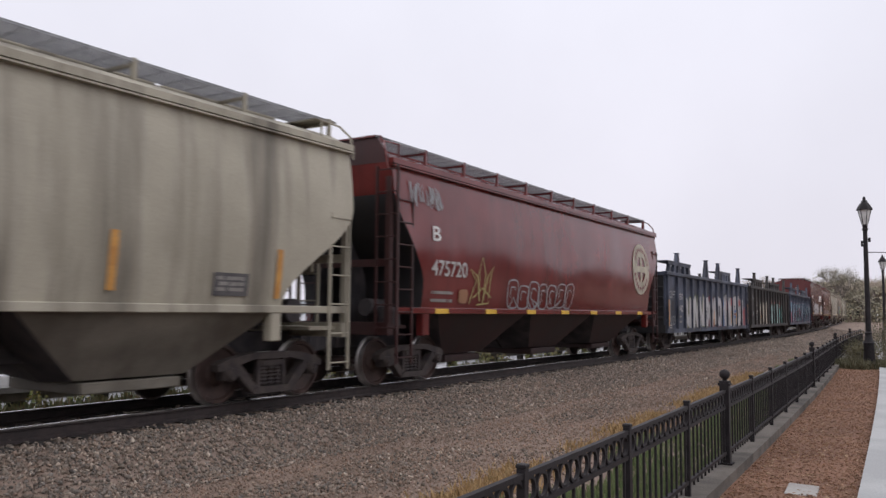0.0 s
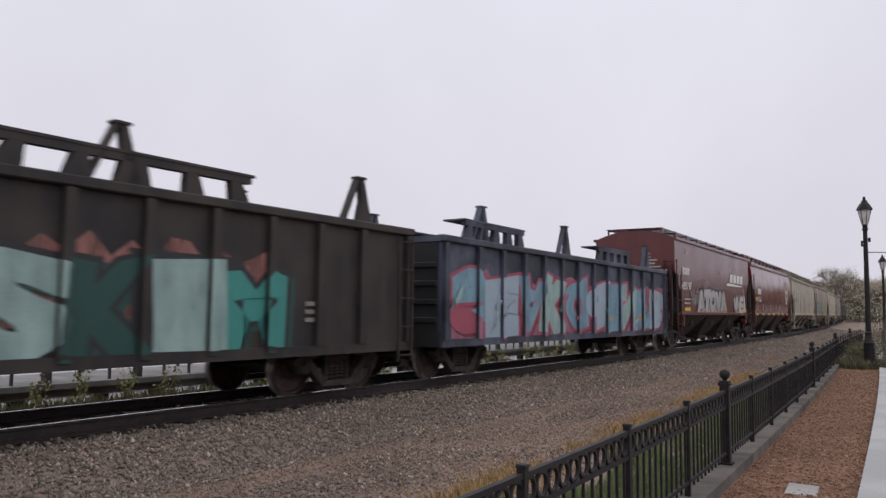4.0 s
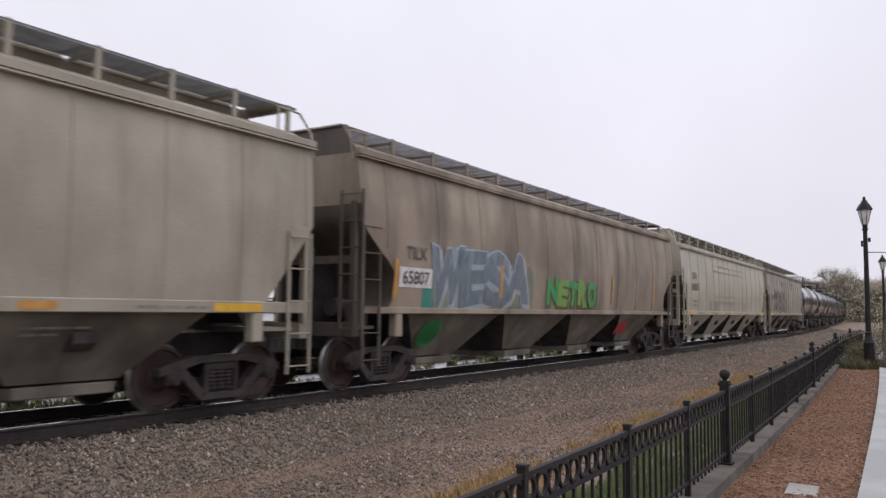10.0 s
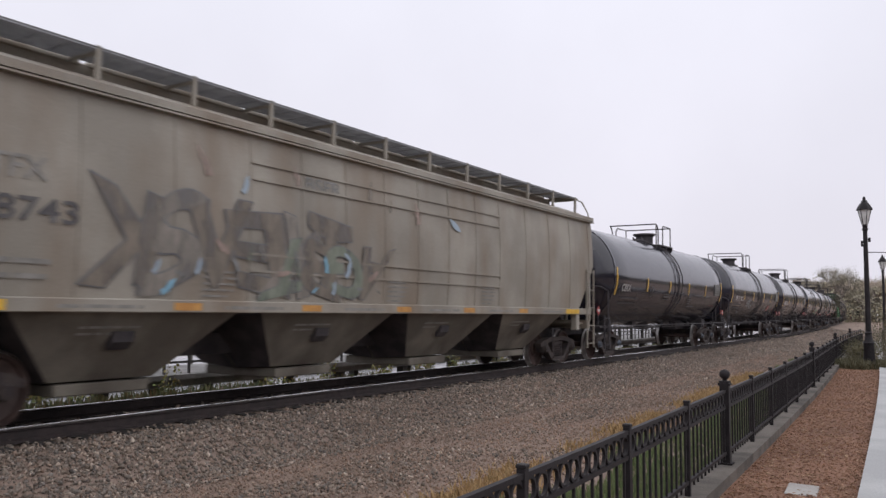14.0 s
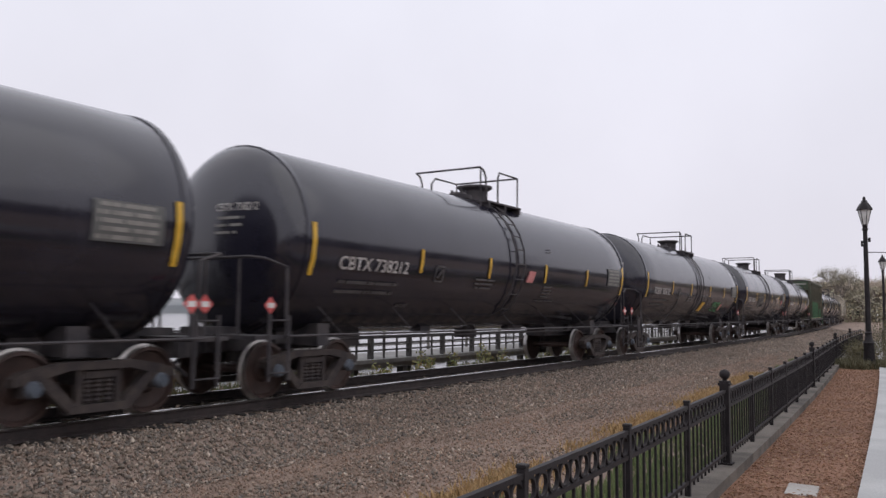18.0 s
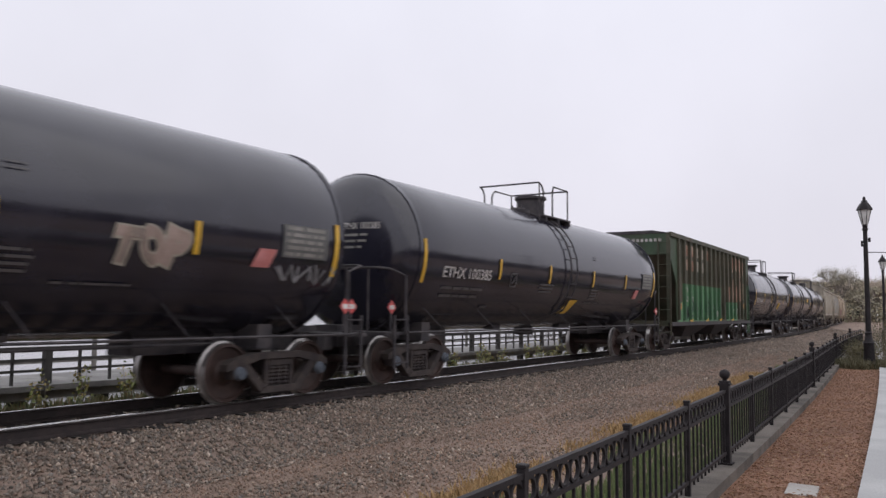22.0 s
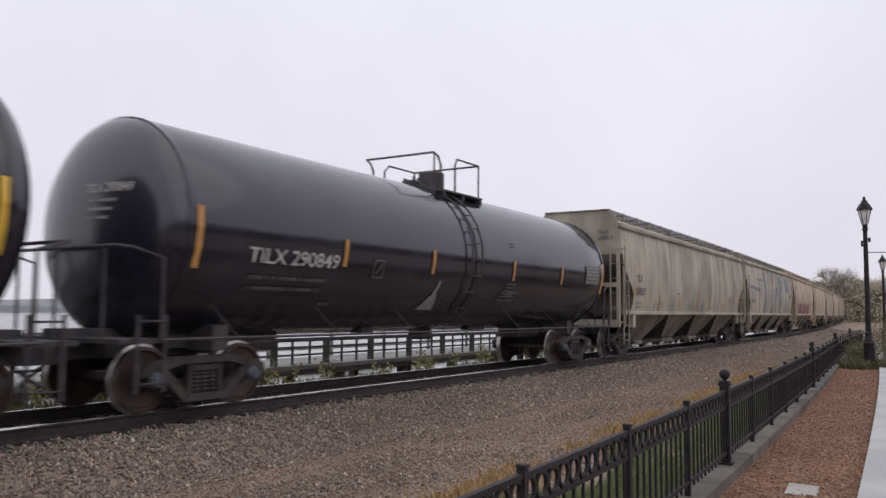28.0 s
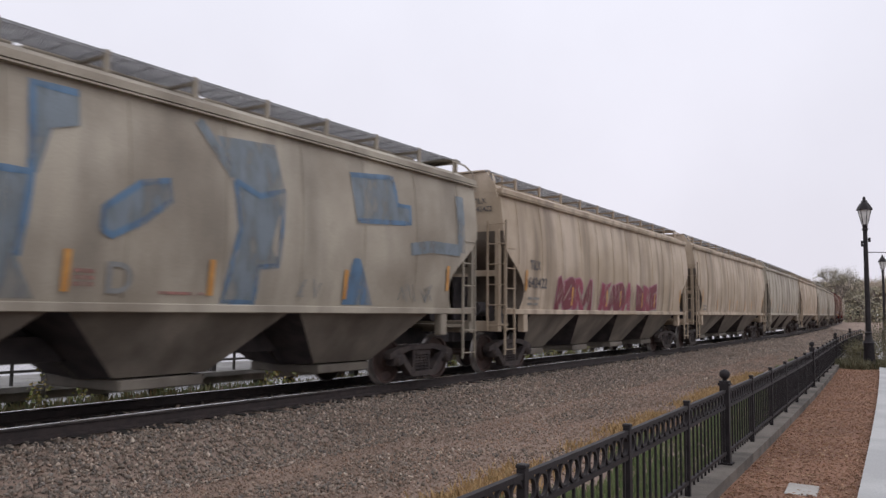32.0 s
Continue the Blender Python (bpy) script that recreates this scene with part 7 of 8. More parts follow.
    lettering(c, "K", -4.7, 1.58, 0.26, mid_letters, side, name="graffiti")
    for y, n in ((3.9, 2), (6.6, 4), (-2.9, 3)):
        scrawl(c, side, y, y + 0.3 * n, 1.58, 1.95, n, int(y * 10) + 60, "slate", 0.035)
    bars(c, side, 0.1, 1.85, [0.3, 0.3, 0.3], spray["faded_red"], seed=4, gap=0.08, height=0.05, words=(1, 1))
    bars(c, side, 1.3, 1.62, [0.8], spray["faded_red"], seed=5, height=0.04)
    CARS[22] = c
    c, side, half = tan(23, "TILX", "642422", paint_tan, "cream-tan covered hopper car with maroon graffiti", 21)
    spray_letters(c, side, "ABRA KADA BRE", -half + 2.9, -half + 11.6, 1.5, 2.35, ["maroon", "maroon", "wine"], "rose", 113, 0.075, 0.04, "bone", (), "dark maroon spray-painted letters with pale pink rims", over=0.2, wild=0.22)
    scrawl(c, side, -half + 3.0, -half + 11.2, 1.6, 2.3, 18, 114, "blush", 0.03, lift=0.034)
    CARS[23] = c
    CARS[24] = tan(24, "", "", paint_tan, "weathered tan covered hopper car behind a cream one", 22, 3)[0]
    CARS[25] = tan(25, "", "", paint_cream, "weathered cream covered hopper car", 23, 3)[0]
    CARS[26] = tan(26, "", "", paint_tan, "weathered tan covered hopper car", 24, 3)[0]
    for i in (27, 28):
        CARS[i] = copy_thing(CARS[25], pose(0, 0, 0))
    CARS[29] = copy_thing(CARS[6], pose(0, 0, 0))
    CARS[30] = copy_thing(CARS[6], pose(0, 0, 0))
    CARS[31] = copy_thing(CARS[25], pose(0, 0, 0))


paint_cream_grey = surface("rust_stained_grey_paint", (0.2484, 0.2254, 0.1886), (0.3404, 0.3128, 0.2668), 0.6, 0.6, streak=(0.19, 0.135, 0.09), amount=0.7, stretch=(1.2, 1.2, 0.4), bump=0.06)
build_train()


# ---- fence, curb, mulch, pavement ----
def swath(name, left, right, z, thick, y0, y1, material, label, category, step=1.0):
    bm = bmesh.new()
    n = int((y1 - y0) / step)
    rows = []
    for i in range(n + 1):
        y = y0 + (y1 - y0) * i / n
        a, b = left(y), right(y)
        rows.append([bm.verts.new(p) for p in ((a, y, z - thick), (b, y, z - thick), (b, y, z), (a, y, z))])
    for p, q in zip(rows, rows[1:]):
        for i in range(4):
            bm.faces.new((p[i], p[(i + 1) % 4], q[(i + 1) % 4], q[i]))
    bm.faces.new(rows[0])
    bm.faces.new(rows[-1][::-1])
    return tagged(new(name, to_mesh(name, bm, material, smooth=False)), label, category, kind="structure")


def build_fence():
    swath("curb", lambda y: fence_x(y) - 0.16, lambda y: fence_x(y) + 0.15, -0.255, 0.27, -6, 62, curb_concrete, "stained grey concrete curb under the fence", "curb")
    fence = new("iron_fence")
    tagged(fence, "black iron picket fence with rings and ball-topped posts", "fence")
    gap, first = 1.829, 9.33 - 7 * 1.829
    bm = bmesh.new()
    box(bm, -0.026, 0.026, -0.026, 0.026, -0.3, 0.595)
    box(bm, -0.03, 0.03, -0.03, 0.03, 0.595, 0.617)
    bevel(bm, 0.004)
    post = to_mesh("post", bm, iron_black)
    bm = bmesh.new()
    box(bm, -0.05, 0.05, -0.05, 0.05, -0.27, 0.645)
    box(bm, -0.066, 0.066, -0.066, 0.066, 0.62, 0.648)
    box(bm, -0.056, 0.056, -0.056, 0.056, 0.648, 0.672)
    box(bm, -0.075, 0.075, -0.075, 0.075, -0.275, -0.235)
    lathe(bm, [(0.024, 0.672), (0.026, 0.69), (0.042, 0.7), (0.055, 0.722), (0.059, 0.745), (0.055, 0.768), (0.04, 0.788), (0.014, 0.8)], 16)
    ball = to_mesh("ball_post", bm, iron_black)
    bm = bmesh.new()
    m = 18
    rings = []
    for i in range(m):
        a = 2 * math.pi * i / m
        rings.append([bm.verts.new((x, r * math.cos(a), r * math.sin(a))) for x, r in ((-0.011, 0.082), (0.011, 0.082), (0.011, 0.062), (-0.011, 0.062))])
    for i in range(m):
        p, q = rings[i], rings[(i + 1) % m]
        for j in range(4):
            bm.faces.new((p[j], q[j], q[(j + 1) % 4], p[(j + 1) % 4]))
    ring = to_mesh("ring", bm, iron_black)
    bm = bmesh.new()
    box(bm, -0.009, 0.009, -0.009, 0.009, -0.2, 0.37)
    picket = to_mesh("picket", bm, iron_black)
    bm = bmesh.new()
    box(bm, -0.018, 0.018, 0, gap, -0.015, 0.015)
    rail = to_mesh("fence_rail", bm, iron_black)
    for i in range(0, 31):
        y = first + gap * i
        a, b = (fence_x(y), y), (fence_x(y + gap), y + gap)
        turn = math.degrees(math.atan2(b[1] - a[1], b[0] - a[0])) - 90
        placed("ball_post" if (i - 7) % 6 == 0 else "post", ball if (i - 7) % 6 == 0 else post, fence, pose(*a, 0, 0, 0, turn))
        for z in (0.555, 0.375, -0.13):
            placed("fence_rail", rail, fence, pose(*a, z, 0, 0, turn))
        n = 11
        for k in range(n):
            t = (k + 0.5) / n
            x, yy = a[0] + (b[0] - a[0]) * t, a[1] + (b[1] - a[1]) * t
            if i < 20:
                placed("ring", ring, fence, pose(x, yy, 0.465, 0, 0, turn))
            placed("picket", picket, fence, pose(x, yy, 0, 0, 0, turn))
    swath("mulch_bed", lambda y: fence_x(y) + 0.12, lambda y: path_edge(y) + 0.02, -0.37, 0.12, -6, 30, mulch_mix, "red-brown wood chip mulch bed", "mulch bed")
    rng = np.random.default_rng(9)

    def on_mulch(rng, count):
        y = 3 + 27 * rng.random(count) ** 1.5
        fx = -1.82 - 0.0393 * y - 0.00066 * y * y + 0.17
        px = -0.44 - 0.045 * y - 0.0005 * y * y
        return np.stack([fx + (px - fx) * rng.random(count), y, -0.37 + 0.012 * rng.random(count)], 1)
    def mulch_behind(rng, count):
        y = -6 + 9.2 * rng.random(count)
        fx, px = -1.82 - 0.0393 * y + 0.17, -0.44 - 0.045 * y
        return np.stack([fx + (px - fx) * rng.random(count), y, -0.37 + 0.012 * rng.random(count)], 1)
    pieces("mulch_chips", 7000, 19, mulch_behind, (0.015, 0.05), chip_mix, "loose wood chips on the near bed", "mulch", flat=0.35)
    pieces("mulch_chips", 26000, 9, on_mulch, (0.012, 0.042), chip_mix, "loose red-brown wood chips on the bed", "mulch", flat=0.35)
    swath("pavement", path_edge, lambda y: path_edge(y) + 2.6, -0.3, 0.12, -6, 60, concrete_pale, "pale concrete walkway beside the mulch bed", "pavement")
    bm = bmesh.new()
    box(bm, -0.15, 0.15, -0.24, 0.24, -0.03, 0.006)
    bevel(bm, 0.01)
    ob = new("utility_box_lid", to_mesh("utility_box_lid", bm, concrete))
    ob.matrix_basis = pose(-1.4, 8.93, -0.36, 1.5, 1, 4)
    tagged(ob, "small pale concrete utility lid set in the mulch", "utility lid")


build_fence()


# ---- lamps ----
def street_lamp(x, y, z, height, label, arm=True):
    lamp = new("street_lamp")
    lamp.matrix_basis = pose(x, y, z)
    tagged(lamp, label, "street lamp", group="street lamps along the walkway")
    bm = bmesh.new()
    h = height
    lathe(bm, [(0.26, 0), (0.26, 0.1), (0.19, 0.14), (0.16, 0.75), (0.19, 0.8), (0.13, 0.9), (0.1, 1.1), (0.13, 1.14), (0.09, 1.2)], 16)
    part("base", bm, iron_black, lamp)
    bm = bmesh.new()
    lathe(bm, [(0.09, 1.18), (0.07, h - 1.2), (0.1, h - 1.18), (0.1, h - 1.12), (0.065, h - 1.1), (0.1, h - 1.02), (0.07, h - 0.98)], 14)
    part("pole", bm, iron_black, lamp)
    bm = bmesh.new()
    lathe(bm, [(0.08, h - 0.98), (0.17, h - 0.64), (0.2, h - 0.46)], 6)
    part("lantern_glass", bm, lamp_glass, lamp, "frosted six-sided lantern glass")
    bm = bmesh.new()
    lathe(bm, [(0.26, h - 0.48), (0.26, h - 0.45), (0.16, h - 0.27), (0.1, h - 0.2), (0.1, h - 0.16), (0.05, h - 0.12), (0.05, h - 0.06), (0.015, h)], 6)
    for i in range(6):
        a = 2 * math.pi * i / 6
        rod(bm, (0.09 * math.cos(a), 0.09 * math.sin(a), h - 0.98), (0.21 * math.cos(a), 0.21 * math.sin(a), h - 0.46), 0.014, 5)
    part("lantern_cap", bm, iron_black, lamp)
    if arm:
        bm = bmesh.new()
        rod(bm, (0, 0, h - 1.95), (0.85, 0.1, h - 1.98), 0.016)
        box(bm, -0.14, -0.08, -0.06, 0.06, h - 1.75, h - 1.55)
        box(bm, 0.08, 0.16, -0.03, 0.03, h - 1.6, h - 1.45)
        part("banner_arm", bm, iron_black, lamp)
    return lamp


street_lamp(-2.6, 30.9, -0.32, 5.88, "tall black iron lamp post with a lantern and banner arm")
street_lamp(-3.95, 58.0, -0.36, 5.7, "black iron lamp post with a lantern beyond the shrubs", arm=False)


# ---- river side: wall, dock, water, far shore ----
def build_river():
    bm = bmesh.new()
    vs = [bm.verts.new(p) for p in ((-900, -600, -1.9), (-11, -600, -1.9), (-11, 1500, -1.9), (-900, 1500, -1.9))]
    bm.faces.new(vs)
    tagged(new("water", to_mesh("water", bm, water_mat)), "pale grey river water under an overcast sky", "river", kind="structure")
    wall = new("boardwalk")
    tagged(wall, "grey concrete boardwalk slab on posts along the river", "boardwalk", kind="structure")
    bm = bmesh.new()
    rows = [[bm.verts.new(beside(q, u, z)) for u, z in ((-7.1, -0.34), (-4.72, -0.34), (-4.72, -0.17), (-4.62, -0.17), (-4.62, -0.06), (-7.2, -0.06), (-7.2, -0.17), (-7.1, -0.17))] for q in range(-20, 90, 3)]
    for p, q in zip(rows, rows[1:]):
        for i in range(8):
            bm.faces.new((p[i], p[(i + 1) % 8], q[(i + 1) % 8], q[i]))
    part("slab", bm, slab_concrete, wall)
    bm = bmesh.new()
    box(bm, -0.12, 0.12, -0.12, 0.12, -3.0, -0.33)
    pier = to_mesh("pier", bm, dock_dark)
    for i in range(30):
        for u in (-4.9, -6.9):
            placed("pier", pier, wall, pose(*beside(-14 + i * 3.2, u), 0, 0, math.degrees(on_track(-14 + i * 3.2)[2])))
    rail = new("dock_railing")
    tagged(rail, "grey weathered railing with square posts along the river wall", "railing")
    bm = bmesh.new()
    box(bm, -0.07, 0.07, -0.07, 0.07, -0.06, 0.64)
    post = to_mesh("post", bm, dock_dark)
    bm = bmesh.new()
    box(bm, -0.025, 0.025, -0.025, 0.025, -0.06, 0.66)
    thin = to_mesh("baluster", bm, dock_dark)
    for i in range(40):
        x, y, h = on_track(-12 + i * 2.1)
        placed("post", post, rail, pose(*beside(-12 + i * 2.1, -4.9), 0, 0, math.degrees(h)))
        for a in (0.7, 1.4):
            placed("baluster", thin, rail, pose(*beside(-12 + i * 2.1 + a, -4.9), 0, 0, math.degrees(h)))
    for z, t in ((0.62, 0.05), (0.38, 0.06), (0.18, 0.05)):
        bm = bmesh.new()
        rows = [[bm.verts.new(beside(q, u, v)) for u, v in ((-4.93, z), (-4.85, z), (-4.85, z + t), (-4.93, z + t))] for q in range(-14, 76, 3)]
        for p, q in zip(rows, rows[1:]):
            for i in range(4):
                bm.faces.new((p[i], p[(i + 1) % 4], q[(i + 1) % 4], q[i]))
        part("railing_board", bm, dock_dark, rail)
    dock = new("floating_dock")
    tagged(dock, "long grey floating dock with piles on the river", "dock")
    bm = bmesh.new()
    box(bm, -33, -30.5, -40, 120, -1.85, -1.5)
    part("deck", bm, dock_wood, dock)
    for i in range(32):
        bm = bmesh.new()
        rod(bm, (-30.4, -40 + i * 5, -3), (-30.4, -40 + i * 5, 0.2), 0.1, 8)
        part("mooring_post", bm, dock_wood, dock)
    for z in (-0.75, -0.3):
        bm = bmesh.new()
        box(bm, -30.5, -30.42, -40, 120, z, z + 0.08)
        part("dock_rail", bm, dock_wood, dock)


build_river()


def far_hills():
    for name, x0, far, base, high, seed in (("far_shore", 1, 620, -1.9, 26, 4),):
        bm = bmesh.new()
        rows = []
        for i in range(121):
            y = -700 + i * 20
            h = high * (0.55 + 0.45 * noise.noise((y * 0.004, seed, 0))) + 3 * noise.noise((y * 0.03, seed, 2)) + 1.5 * noise.noise((y * 0.11, seed, 3))
            rows.append([bm.verts.new(p) for p in ((-far, y, base - 2), (-far - 6, y, base + h * 0.5), (-far - 60, y, base + h), (-far - 300, y, base + h * 0.8))])
        for a, b in zip(rows, rows[1:]):
            for i in range(3):
                bm.faces.new((a[i], a[i + 1], b[i + 1], b[i]))
        tagged(new("backdrop_hill", to_mesh("backdrop_hill", bm, hill_hazed)), "low wooded hills on the far river shore", "hills", kind="structure")


def near_woods():
    """The wooded slope on the landward side, which closes the place behind the walkway."""
    bm = bmesh.new()
    rows = []
    for i in range(401):
        y = -260 + i * 1.6
        x = 58 + 6 * noise.noise((y * 0.02, 7, 0))
        h = 10.5 + 2.2 * noise.noise((y * 0.035, 3, 0)) + 1.6 * noise.noise((y * 0.16, 4, 1)) + 1.1 * noise.noise((y * 0.5, 5, 2))
        rows.append([bm.verts.new(p) for p in ((x - 2, y, -0.5), (x, y, h * 0.55), (x + 3, y, h), (x + 12, y, h * 0.9), (x + 40, y, -0.5))])
    for a, b in zip(rows, rows[1:]):
        for i in range(4):
            bm.faces.new((a[i], a[i + 1], b[i + 1], b[i]))
    tagged(new("backdrop_woods", to_mesh("backdrop_woods", bm, wood_edge)), "dark wooded slope on the landward side", "woods", kind="structure")


far_hills()
near_woods()


# ---- plants ----
def leaf_cards(bm, rng, centres, count, spread, size, up=0.3):
    for c in centres:
        for _ in range(count):
            p = Vector(c) + Vector((rng.gauss(0, spread), rng.gauss(0, spread), rng.gauss(0, spread * 0.8)))
            s = size * rng.uniform(0.5, 1.2)
            d = Vector((rng.uniform(-1, 1), rng.uniform(-1, 1), rng.uniform(-0.6, 1))).normalized()
            e = d.orthogonal().normalized()
            f = d.cross(e)
            bm.faces.new([bm.verts.new(p + q) for q in (d * s, e * s * 0.5 + f * 0.1 * s, -d * s * 0.6, -e * s * 0.5)])


def make_tree(x, y, z, h, seed, leaf, density=1.0, label="bare autumn tree with thin brown leaves", leafy=True):
    rng = random.Random(seed)
    tree = new("tree")
    tree.matrix_basis = pose(x, y, z)
    tagged(tree, label, "tree", group="trees along the far bank")
    bm = bmesh.new()
    tips = []

    def grow(p, d, length, r, depth):
        q = p + d * length
        rod(bm, p, q, r, 6 if depth < 2 else 3, r * 0.65)
        if depth >= 3:
            tips.append(q)
        if depth == 5:
            return
        for _ in range(rng.randint(2, 4) if depth else 5):
            nd = (d + Vector((rng.uniform(-1, 1), rng.uniform(-1, 1), rng.uniform(-0.1, 0.75))) * 0.72).normalized()
            grow(p.lerp(q, rng.uniform(0.65, 1.0)), nd, length * rng.uniform(0.58, 0.8), max(r * 0.55, h * 0.0016), depth + 1)

    grow(Vector((0, 0, 0)), Vector((rng.uniform(-0.08, 0.08), rng.uniform(-0.08, 0.08), 1)), h * 0.26, h * 0.022, 0)
    part("trunk", bm, bark, tree, smooth=False)
    if leafy:
        bm = bmesh.new()
        leaf_cards(bm, rng, tips, max(1, int(5 * density)), h * 0.034, h * (0.0065 if density < 5 else 0.0045))
        part("crown", bm, leaf, tree, smooth=False)
    return tree


def build_trees():
    kinds = [make_tree(0, 0, 0, 1.0, k, leaf_olive if k == 4 else leaf_brown, 2.0 if k != 3 else 0.7) for k in (1, 2, 3, 4, 5)]
    rng = random.Random(8)
    # the belt of trees that closes the view beyond the curve
    for n in range(90):
        turn = radians(-10 + 19 * n / 90 + rng.uniform(-0.3, 0.3))
        d = 250 + rng.uniform(-20, 70)
        t = copy_thing(kinds[n % 5], pose(-d * math.sin(turn), d * math.cos(turn), -0.5, 0, 0, rng.uniform(0, 360)))
        h = rng.uniform(13, 20)
        t.scale = (h, h, h)
    for n in range(70):
        turn = radians(0.5 + 8.4 * n / 70 + rng.uniform(-0.3, 0.3)) if n else radians(11.3)
        d = 235 + rng.uniform(-12, 60)
        t = copy_thing(kinds[(n * 3) % 5], pose(-d * math.sin(turn), d * math.cos(turn), -0.5, 0, 0, rng.uniform(0, 360)))
        h = rng.uniform(12, 18) * d / 245 if n else 21
        t.scale = (h * 1.1, h * 1.1, h)
    for i, k in enumerate(kinds):
        k.matrix_basis = pose(-140 + 12 * i, 260 + 9 * i, -0.5)
        k.scale = (18, 18, 18)
    # leafy trees nearer by, beyond the lamps
    for x, y, h, seed in ((-5.0, 96, 7.4, 62), (-3.7, 92, 7.8, 63), (-2.4, 86, 7.8, 64), (-5.6, 112, 8.4, 65), (-0.8, 84, 8.2, 66)):
        make_tree(x, y, -0.45 - 0.24 * h, h, seed, leaf_hazy, 9.0, "thin grey-brown autumn tree beyond the walkway")
    # undergrowth under them
    bm = bmesh.new()
    rng = random.Random(18)
    spots = []
    for n in range(700):
        turn = radians(-16 + 25 * rng.random())
        d = 225 + rng.uniform(-6, 90)
        spots.append((-d * math.sin(turn), d * math.cos(turn), rng.uniform(0.2, 6.5)))
    leaf_cards(bm, rng, spots, 60, 2.2, 0.4)
    ob = new("far_undergrowth", to_mesh("far_undergrowth", bm, leaf_olive, smooth=False))
    tagged(ob, "brown and olive undergrowth below the far trees", "undergrowth", kind="stuff")


build_trees()


def tufts(name, count, seed, place, height, material, label, category, lean=0.35, width=0.012):
    """Blades of grass as narrow bent strips, all in one mesh."""
    rng = np.random.default_rng(seed)
    p = place(rng, count)
    n = len(p)
    h = height[0] + (height[1] - height[0]) * rng.random(n)
    a = rng.random(n) * 2 * np.pi
    side_ = np.stack([np.cos(a), np.sin(a), np.zeros(n)], 1) * width
    b = rng.random(n) * 2 * np.pi
    d = np.stack([np.cos(b), np.sin(b), np.zeros(n)], 1) * (lean * h * rng.random(n))[:, None]
    up = np.stack([np.zeros(n), np.zeros(n), h], 1)
    v = np.stack([p - side_, p + side_, p + up * 0.55 + d * 0.35 + side_ * 0.7, p + up * 0.55 + d * 0.35 - side_ * 0.7, p + up + d], 1)
    me = bpy.data.meshes.new(name)
    me.from_pydata(v.reshape(-1, 3).tolist(), [], [f for i in range(n) for f in ((5 * i, 5 * i + 1, 5 * i + 2, 5 * i + 3), (5 * i + 3, 5 * i + 2, 5 * i + 4))])
    finish(me, material, smooth=False)
    return tagged(new(name, me), label, category, kind="stuff")


def build_grass():
    def lawn(rng, count):
        y = 1.5 + 36 * rng.random(count) ** 1.4
        x = -1.82 - 0.0393 * y - 0.00066 * y * y - 0.12 - (0.1 + 1.45 * rng.random(count)) * (0.9 + 0.25 * np.sin(y * 1.3))
        u = x - np.interp(y, np.arange(-40, 400), TX)
        return np.stack([x, y, np.interp(u, SU, SZ) - 0.01], 1)
    tufts("grass", 26000, 31, lawn, (0.04, 0.15), grass_green, "strip of green grass behind the iron fence", "grass")

    def lawn_behind(rng, count):
        y = -12 + 14 * rng.random(count)
        x = -1.98 - 0.0393 * y - 1.5 * rng.random(count)
        u = x - np.interp(y, np.arange(-40, 400), TX)
        return np.stack([x, y, np.interp(u, SU, SZ) - 0.01], 1)
    tufts("grass", 16000, 35, lawn_behind, (0.04, 0.14), grass_green, "strip of green grass along the near fence", "grass")

    def edge(rng, count):
        y = 1.5 + 26 * rng.random(count)
        y = y[(np.sin(y * 1.1) + np.sin(y * 3.1 + 1) * 0.7 + rng.normal(0, 0.6, len(y))) > -0.1]
        x = -1.82 - 0.0393 * y - 0.00066 * y * y - 1.84 - rng.normal(0.22, 0.2, len(y))
        u = x - np.interp(y, np.arange(-40, 400), TX)
        return np.stack([x, y, np.interp(u, SU, SZ) - 0.01], 1)
    tufts("dry_grass", 22000, 32, edge, (0.04, 0.13), grass_dry, "yellowed dry grass along the gravel edge", "grass", lean=0.8)

    def bank(rng, count):
        y = 1 + 44 * rng.random(count) ** 1.5
        y = y[((np.sin(y * 0.9) + np.sin(y * 2.3 + 2) + rng.normal(0, 0.5, len(y))) > -0.1) | (y < 13)]
        u = np.where(y < 14, -3.7 + rng.normal(0, 0.5, len(y)), -2.75 + rng.normal(0, 0.12, len(y)))
        return np.stack([np.interp(y, np.arange(-40, 400), TX) + u, y, np.interp(u, SU, SZ) - 0.02], 1)
    tufts("weeds", 17000, 33, bank, (0.06, 0.36), weed_green, "green and yellow weeds on the river bank", "weeds", lean=0.6, width=0.03)


build_grass()


def bank_weeds():
    rng = random.Random(44)
    for i in range(26):
        q = 1.5 + i * 1.25 + rng.uniform(-0.5, 0.5)
        x, y, z = beside(q, (-3.9 if q < 13 else -2.9) + rng.uniform(-0.35, 0.25), -0.55)
        weed = new("weed")
        weed.matrix_basis = pose(x, y, z)
        tagged(weed, "leafy green and yellow weed on the river bank", "weed", group="weeds on the bank")
        tips = []
        for _ in range(6):
            bm = bmesh.new()
            tip = Vector((rng.uniform(-0.25, 0.25), rng.uniform(-0.25, 0.25), rng.uniform(0.25, 0.85)))
            rod(bm, (0, 0, 0), tip, 0.008, 4, 0.004)
            tips += [tip, tip * 0.8, tip * 0.6, tip * 0.4]
            part("stem", bm, bark, weed, smooth=False)
        bm = bmesh.new()
        leaf_cards(bm, rng, tips, 6, 0.06, 0.055)
        part("foliage", bm, bank_leaf, weed, smooth=False)


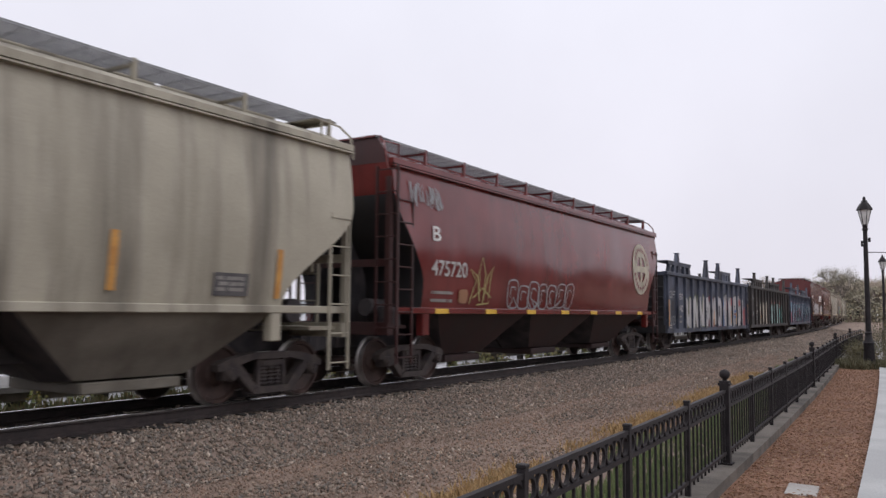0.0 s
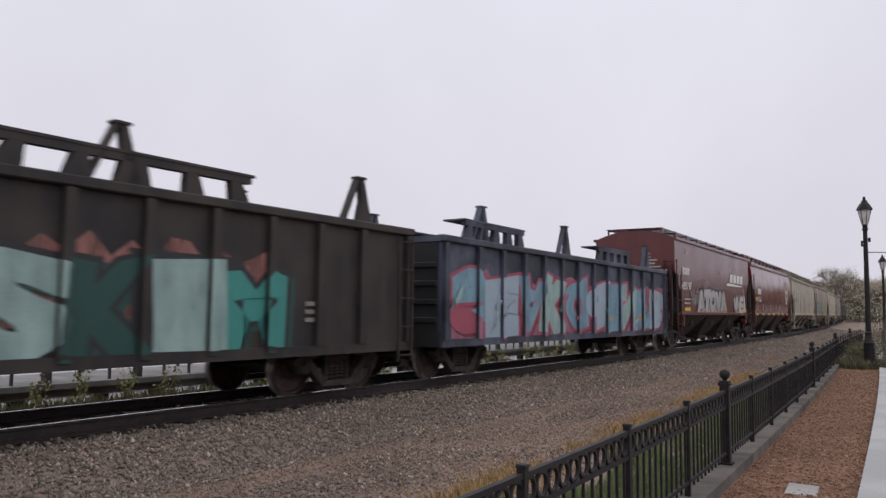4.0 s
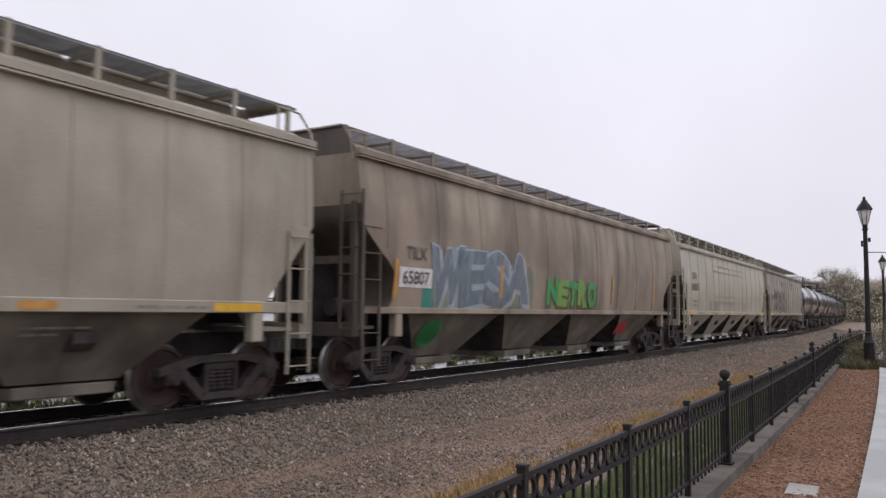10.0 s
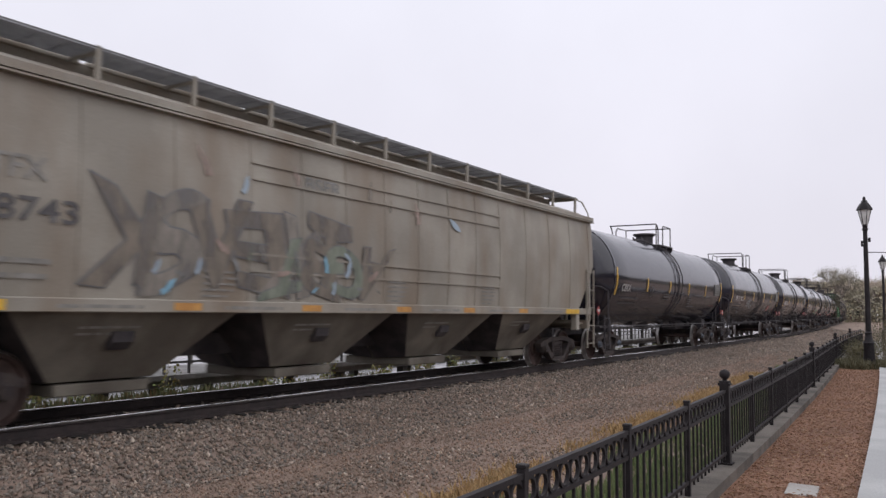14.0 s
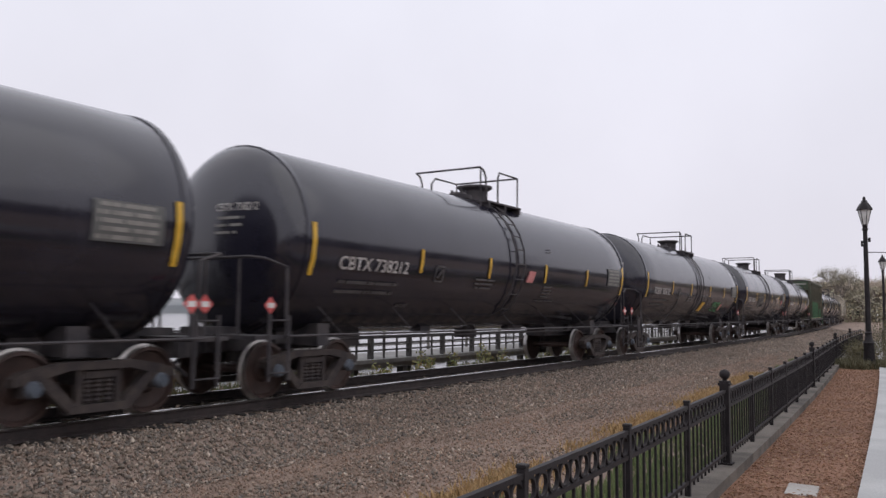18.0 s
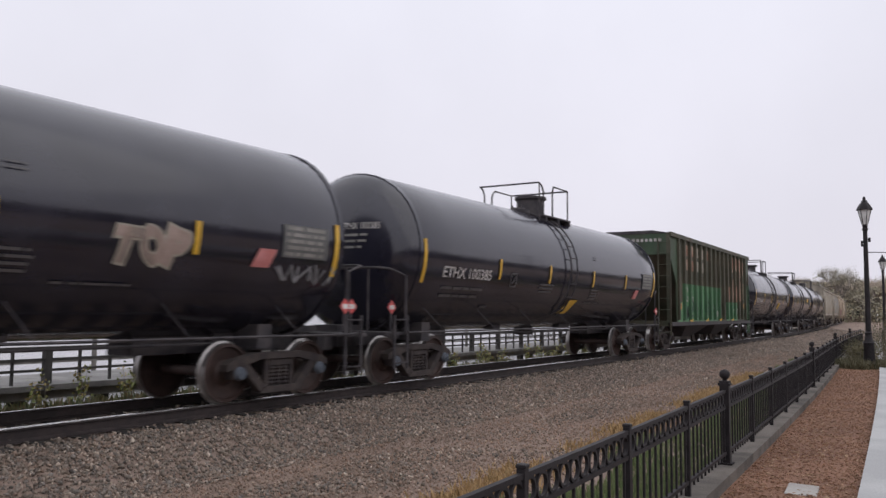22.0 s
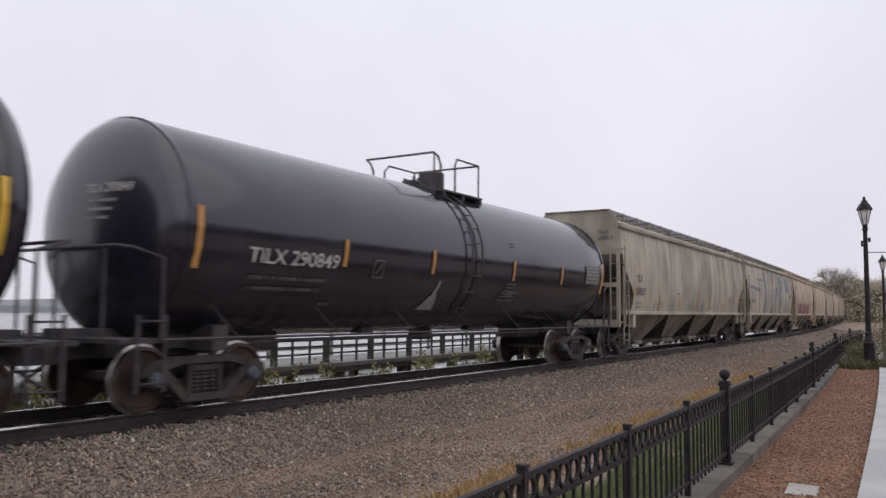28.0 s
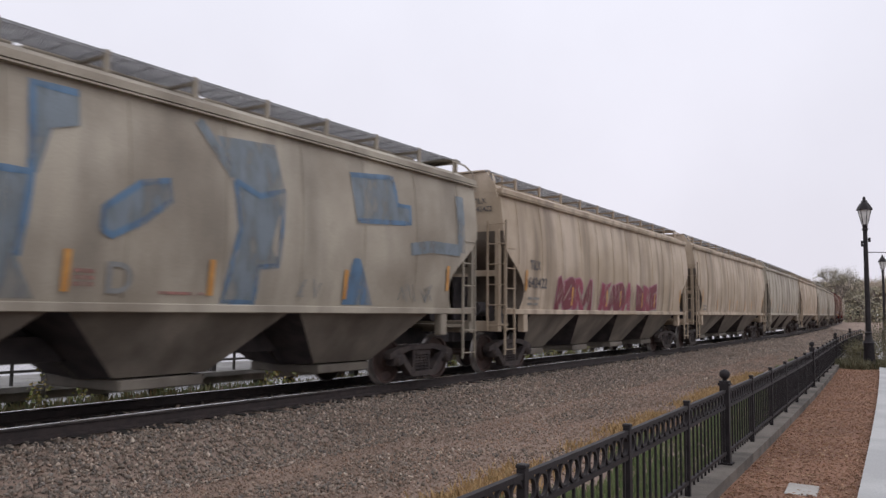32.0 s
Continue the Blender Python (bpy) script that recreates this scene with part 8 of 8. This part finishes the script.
bank_leaf = surface("bank_weed_leaves", (0.13, 0.16, 0.06), (0.2, 0.22, 0.09), 1.5, 0.8, bump=0, island=[(0.12, 0.17, 0.05), (0.24, 0.26, 0.09), (0.36, 0.24, 0.08), (0.18, 0.2, 0.08)])
bank_weeds()


def shrub(x, y, z, w, h, seed, material, label):
    rng = random.Random(seed)
    ob = new("shrub")
    ob.matrix_basis = pose(x, y, z)
    tagged(ob, label, "shrub", group="shrubs round the lamp")
    bm = bmesh.new()
    tips = []
    for i in range(16):
        a = rng.uniform(0, 2 * math.pi)
        tip = Vector((math.cos(a) * w * rng.uniform(0.1, 0.5), math.sin(a) * w * rng.uniform(0.1, 0.5), h * rng.uniform(0.4, 1.0)))
        rod(bm, (tip.x * 0.15, tip.y * 0.15, 0), tip, 0.018, 4, 0.006)
        tips += [tip, tip * 0.75, tip * 0.5]
    part("stems", bm, bark, ob, smooth=False)
    bm = bmesh.new()
    leaf_cards(bm, rng, tips, 70, 0.15 * w, 0.034)
    part("foliage", bm, material, ob, smooth=False)


for x, y, w, h, k in ((-1.6, 33.0, 1.6, 1.0, 1), (-3.2, 33.6, 1.2, 0.7, 0), (-2.4, 35.0, 1.8, 1.7, 1), (-1.2, 35.6, 2.0, 2.0, 0), (-3.3, 37.5, 1.4, 0.9, 1), (-2.4, 38.5, 2.2, 2.2, 0), (-1.0, 40, 2.4, 2.6, 1)):
    shrub(x, y, -0.36, w, h * 0.8, int(x * 10 + y * 7), (shrub_leaf, shrub_leaf)[k], "loose green and brown shrub beside the lamp post")


def lamp_grass(rng, count):
    a, r = rng.random(count) * 2 * np.pi, rng.random(count) ** 0.7
    k = rng.integers(0, 6, count)
    cx, cy = np.array([-3.5, -2.9, -2.2, -1.7, -3.2, -2.4])[k], np.array([30.4, 30.0, 30.6, 31.2, 31.8, 32.2])[k]
    return np.stack([cx + 0.5 * r * np.cos(a), cy + 0.5 * r * np.sin(a), np.full(count, -0.4)], 1)


tufts("tall_grass", 4200, 77, lamp_grass, (0.08, 0.4), lamp_grass_mat, "tall olive-green drooping grass round the lamp post", "grass", lean=0.9, width=0.012)


# ---- the brick house beyond the curve ----
def far_house(x, y, w, d, h, turn):
    house = new("brick_building")
    house.matrix_basis = pose(x, y, -0.4, 0, 0, turn)
    tagged(house, "low red brick building with a pale roof edge", "building")
    bm = bmesh.new()
    box(bm, -w / 2, w / 2, -d / 2, d / 2, 0, h)
    part("wall", bm, brick_red, house)
    bm = bmesh.new()
    box(bm, -w / 2 - 0.5, w / 2 + 0.5, -d / 2 - 0.5, d / 2 + 0.5, h, h + 0.7)
    part("roof", bm, white_trim, house)
    for i in range(2):
        bm = bmesh.new()
        a = -w / 2 + w * (i + 0.5) / 2
        box(bm, a - 0.5, a + 0.5, -d / 2 - 0.06, -d / 2 + 0.02, h * 0.35, h * 0.75)
        part("window", bm, window_dark, house)


far_house(-26.0, 264, 4.4, 6, 4.0, 5)


def motions():
    for i, car in CARS.items():
        middle = (JOINTS[i] + JOINTS[i + 1]) / 2
        rows = []
        for k in range(33):
            x, y, h = on_track(middle - SPEED * k - GAIN * k * k)
            rows.append((k, pose(x, y, 0, 0, 0, math.degrees(h))))
        walk(car, rows)
    everything = [o for car in CARS.values() for o in car.children_recursive if o.name.startswith("wheelset")]
    for a in (-0.89, 0.89):
        sets = [o for o in everything if o.location.y * a > 0]
        rows = []
        for k in range(961):
            t = k / 30
            rows.append((t, pose(0, a, 0.46, math.degrees((SPEED * t + GAIN * t * t) / 0.455))))
        walk(sets[0], rows)
        keys = sets[0].animation_data
        for other in sets[1:]:
            other.rotation_mode = "QUATERNION"
            other.animation_data_create()
            other.animation_data.action = keys.action
            other.animation_data.action_slot = keys.action_slot


motions()
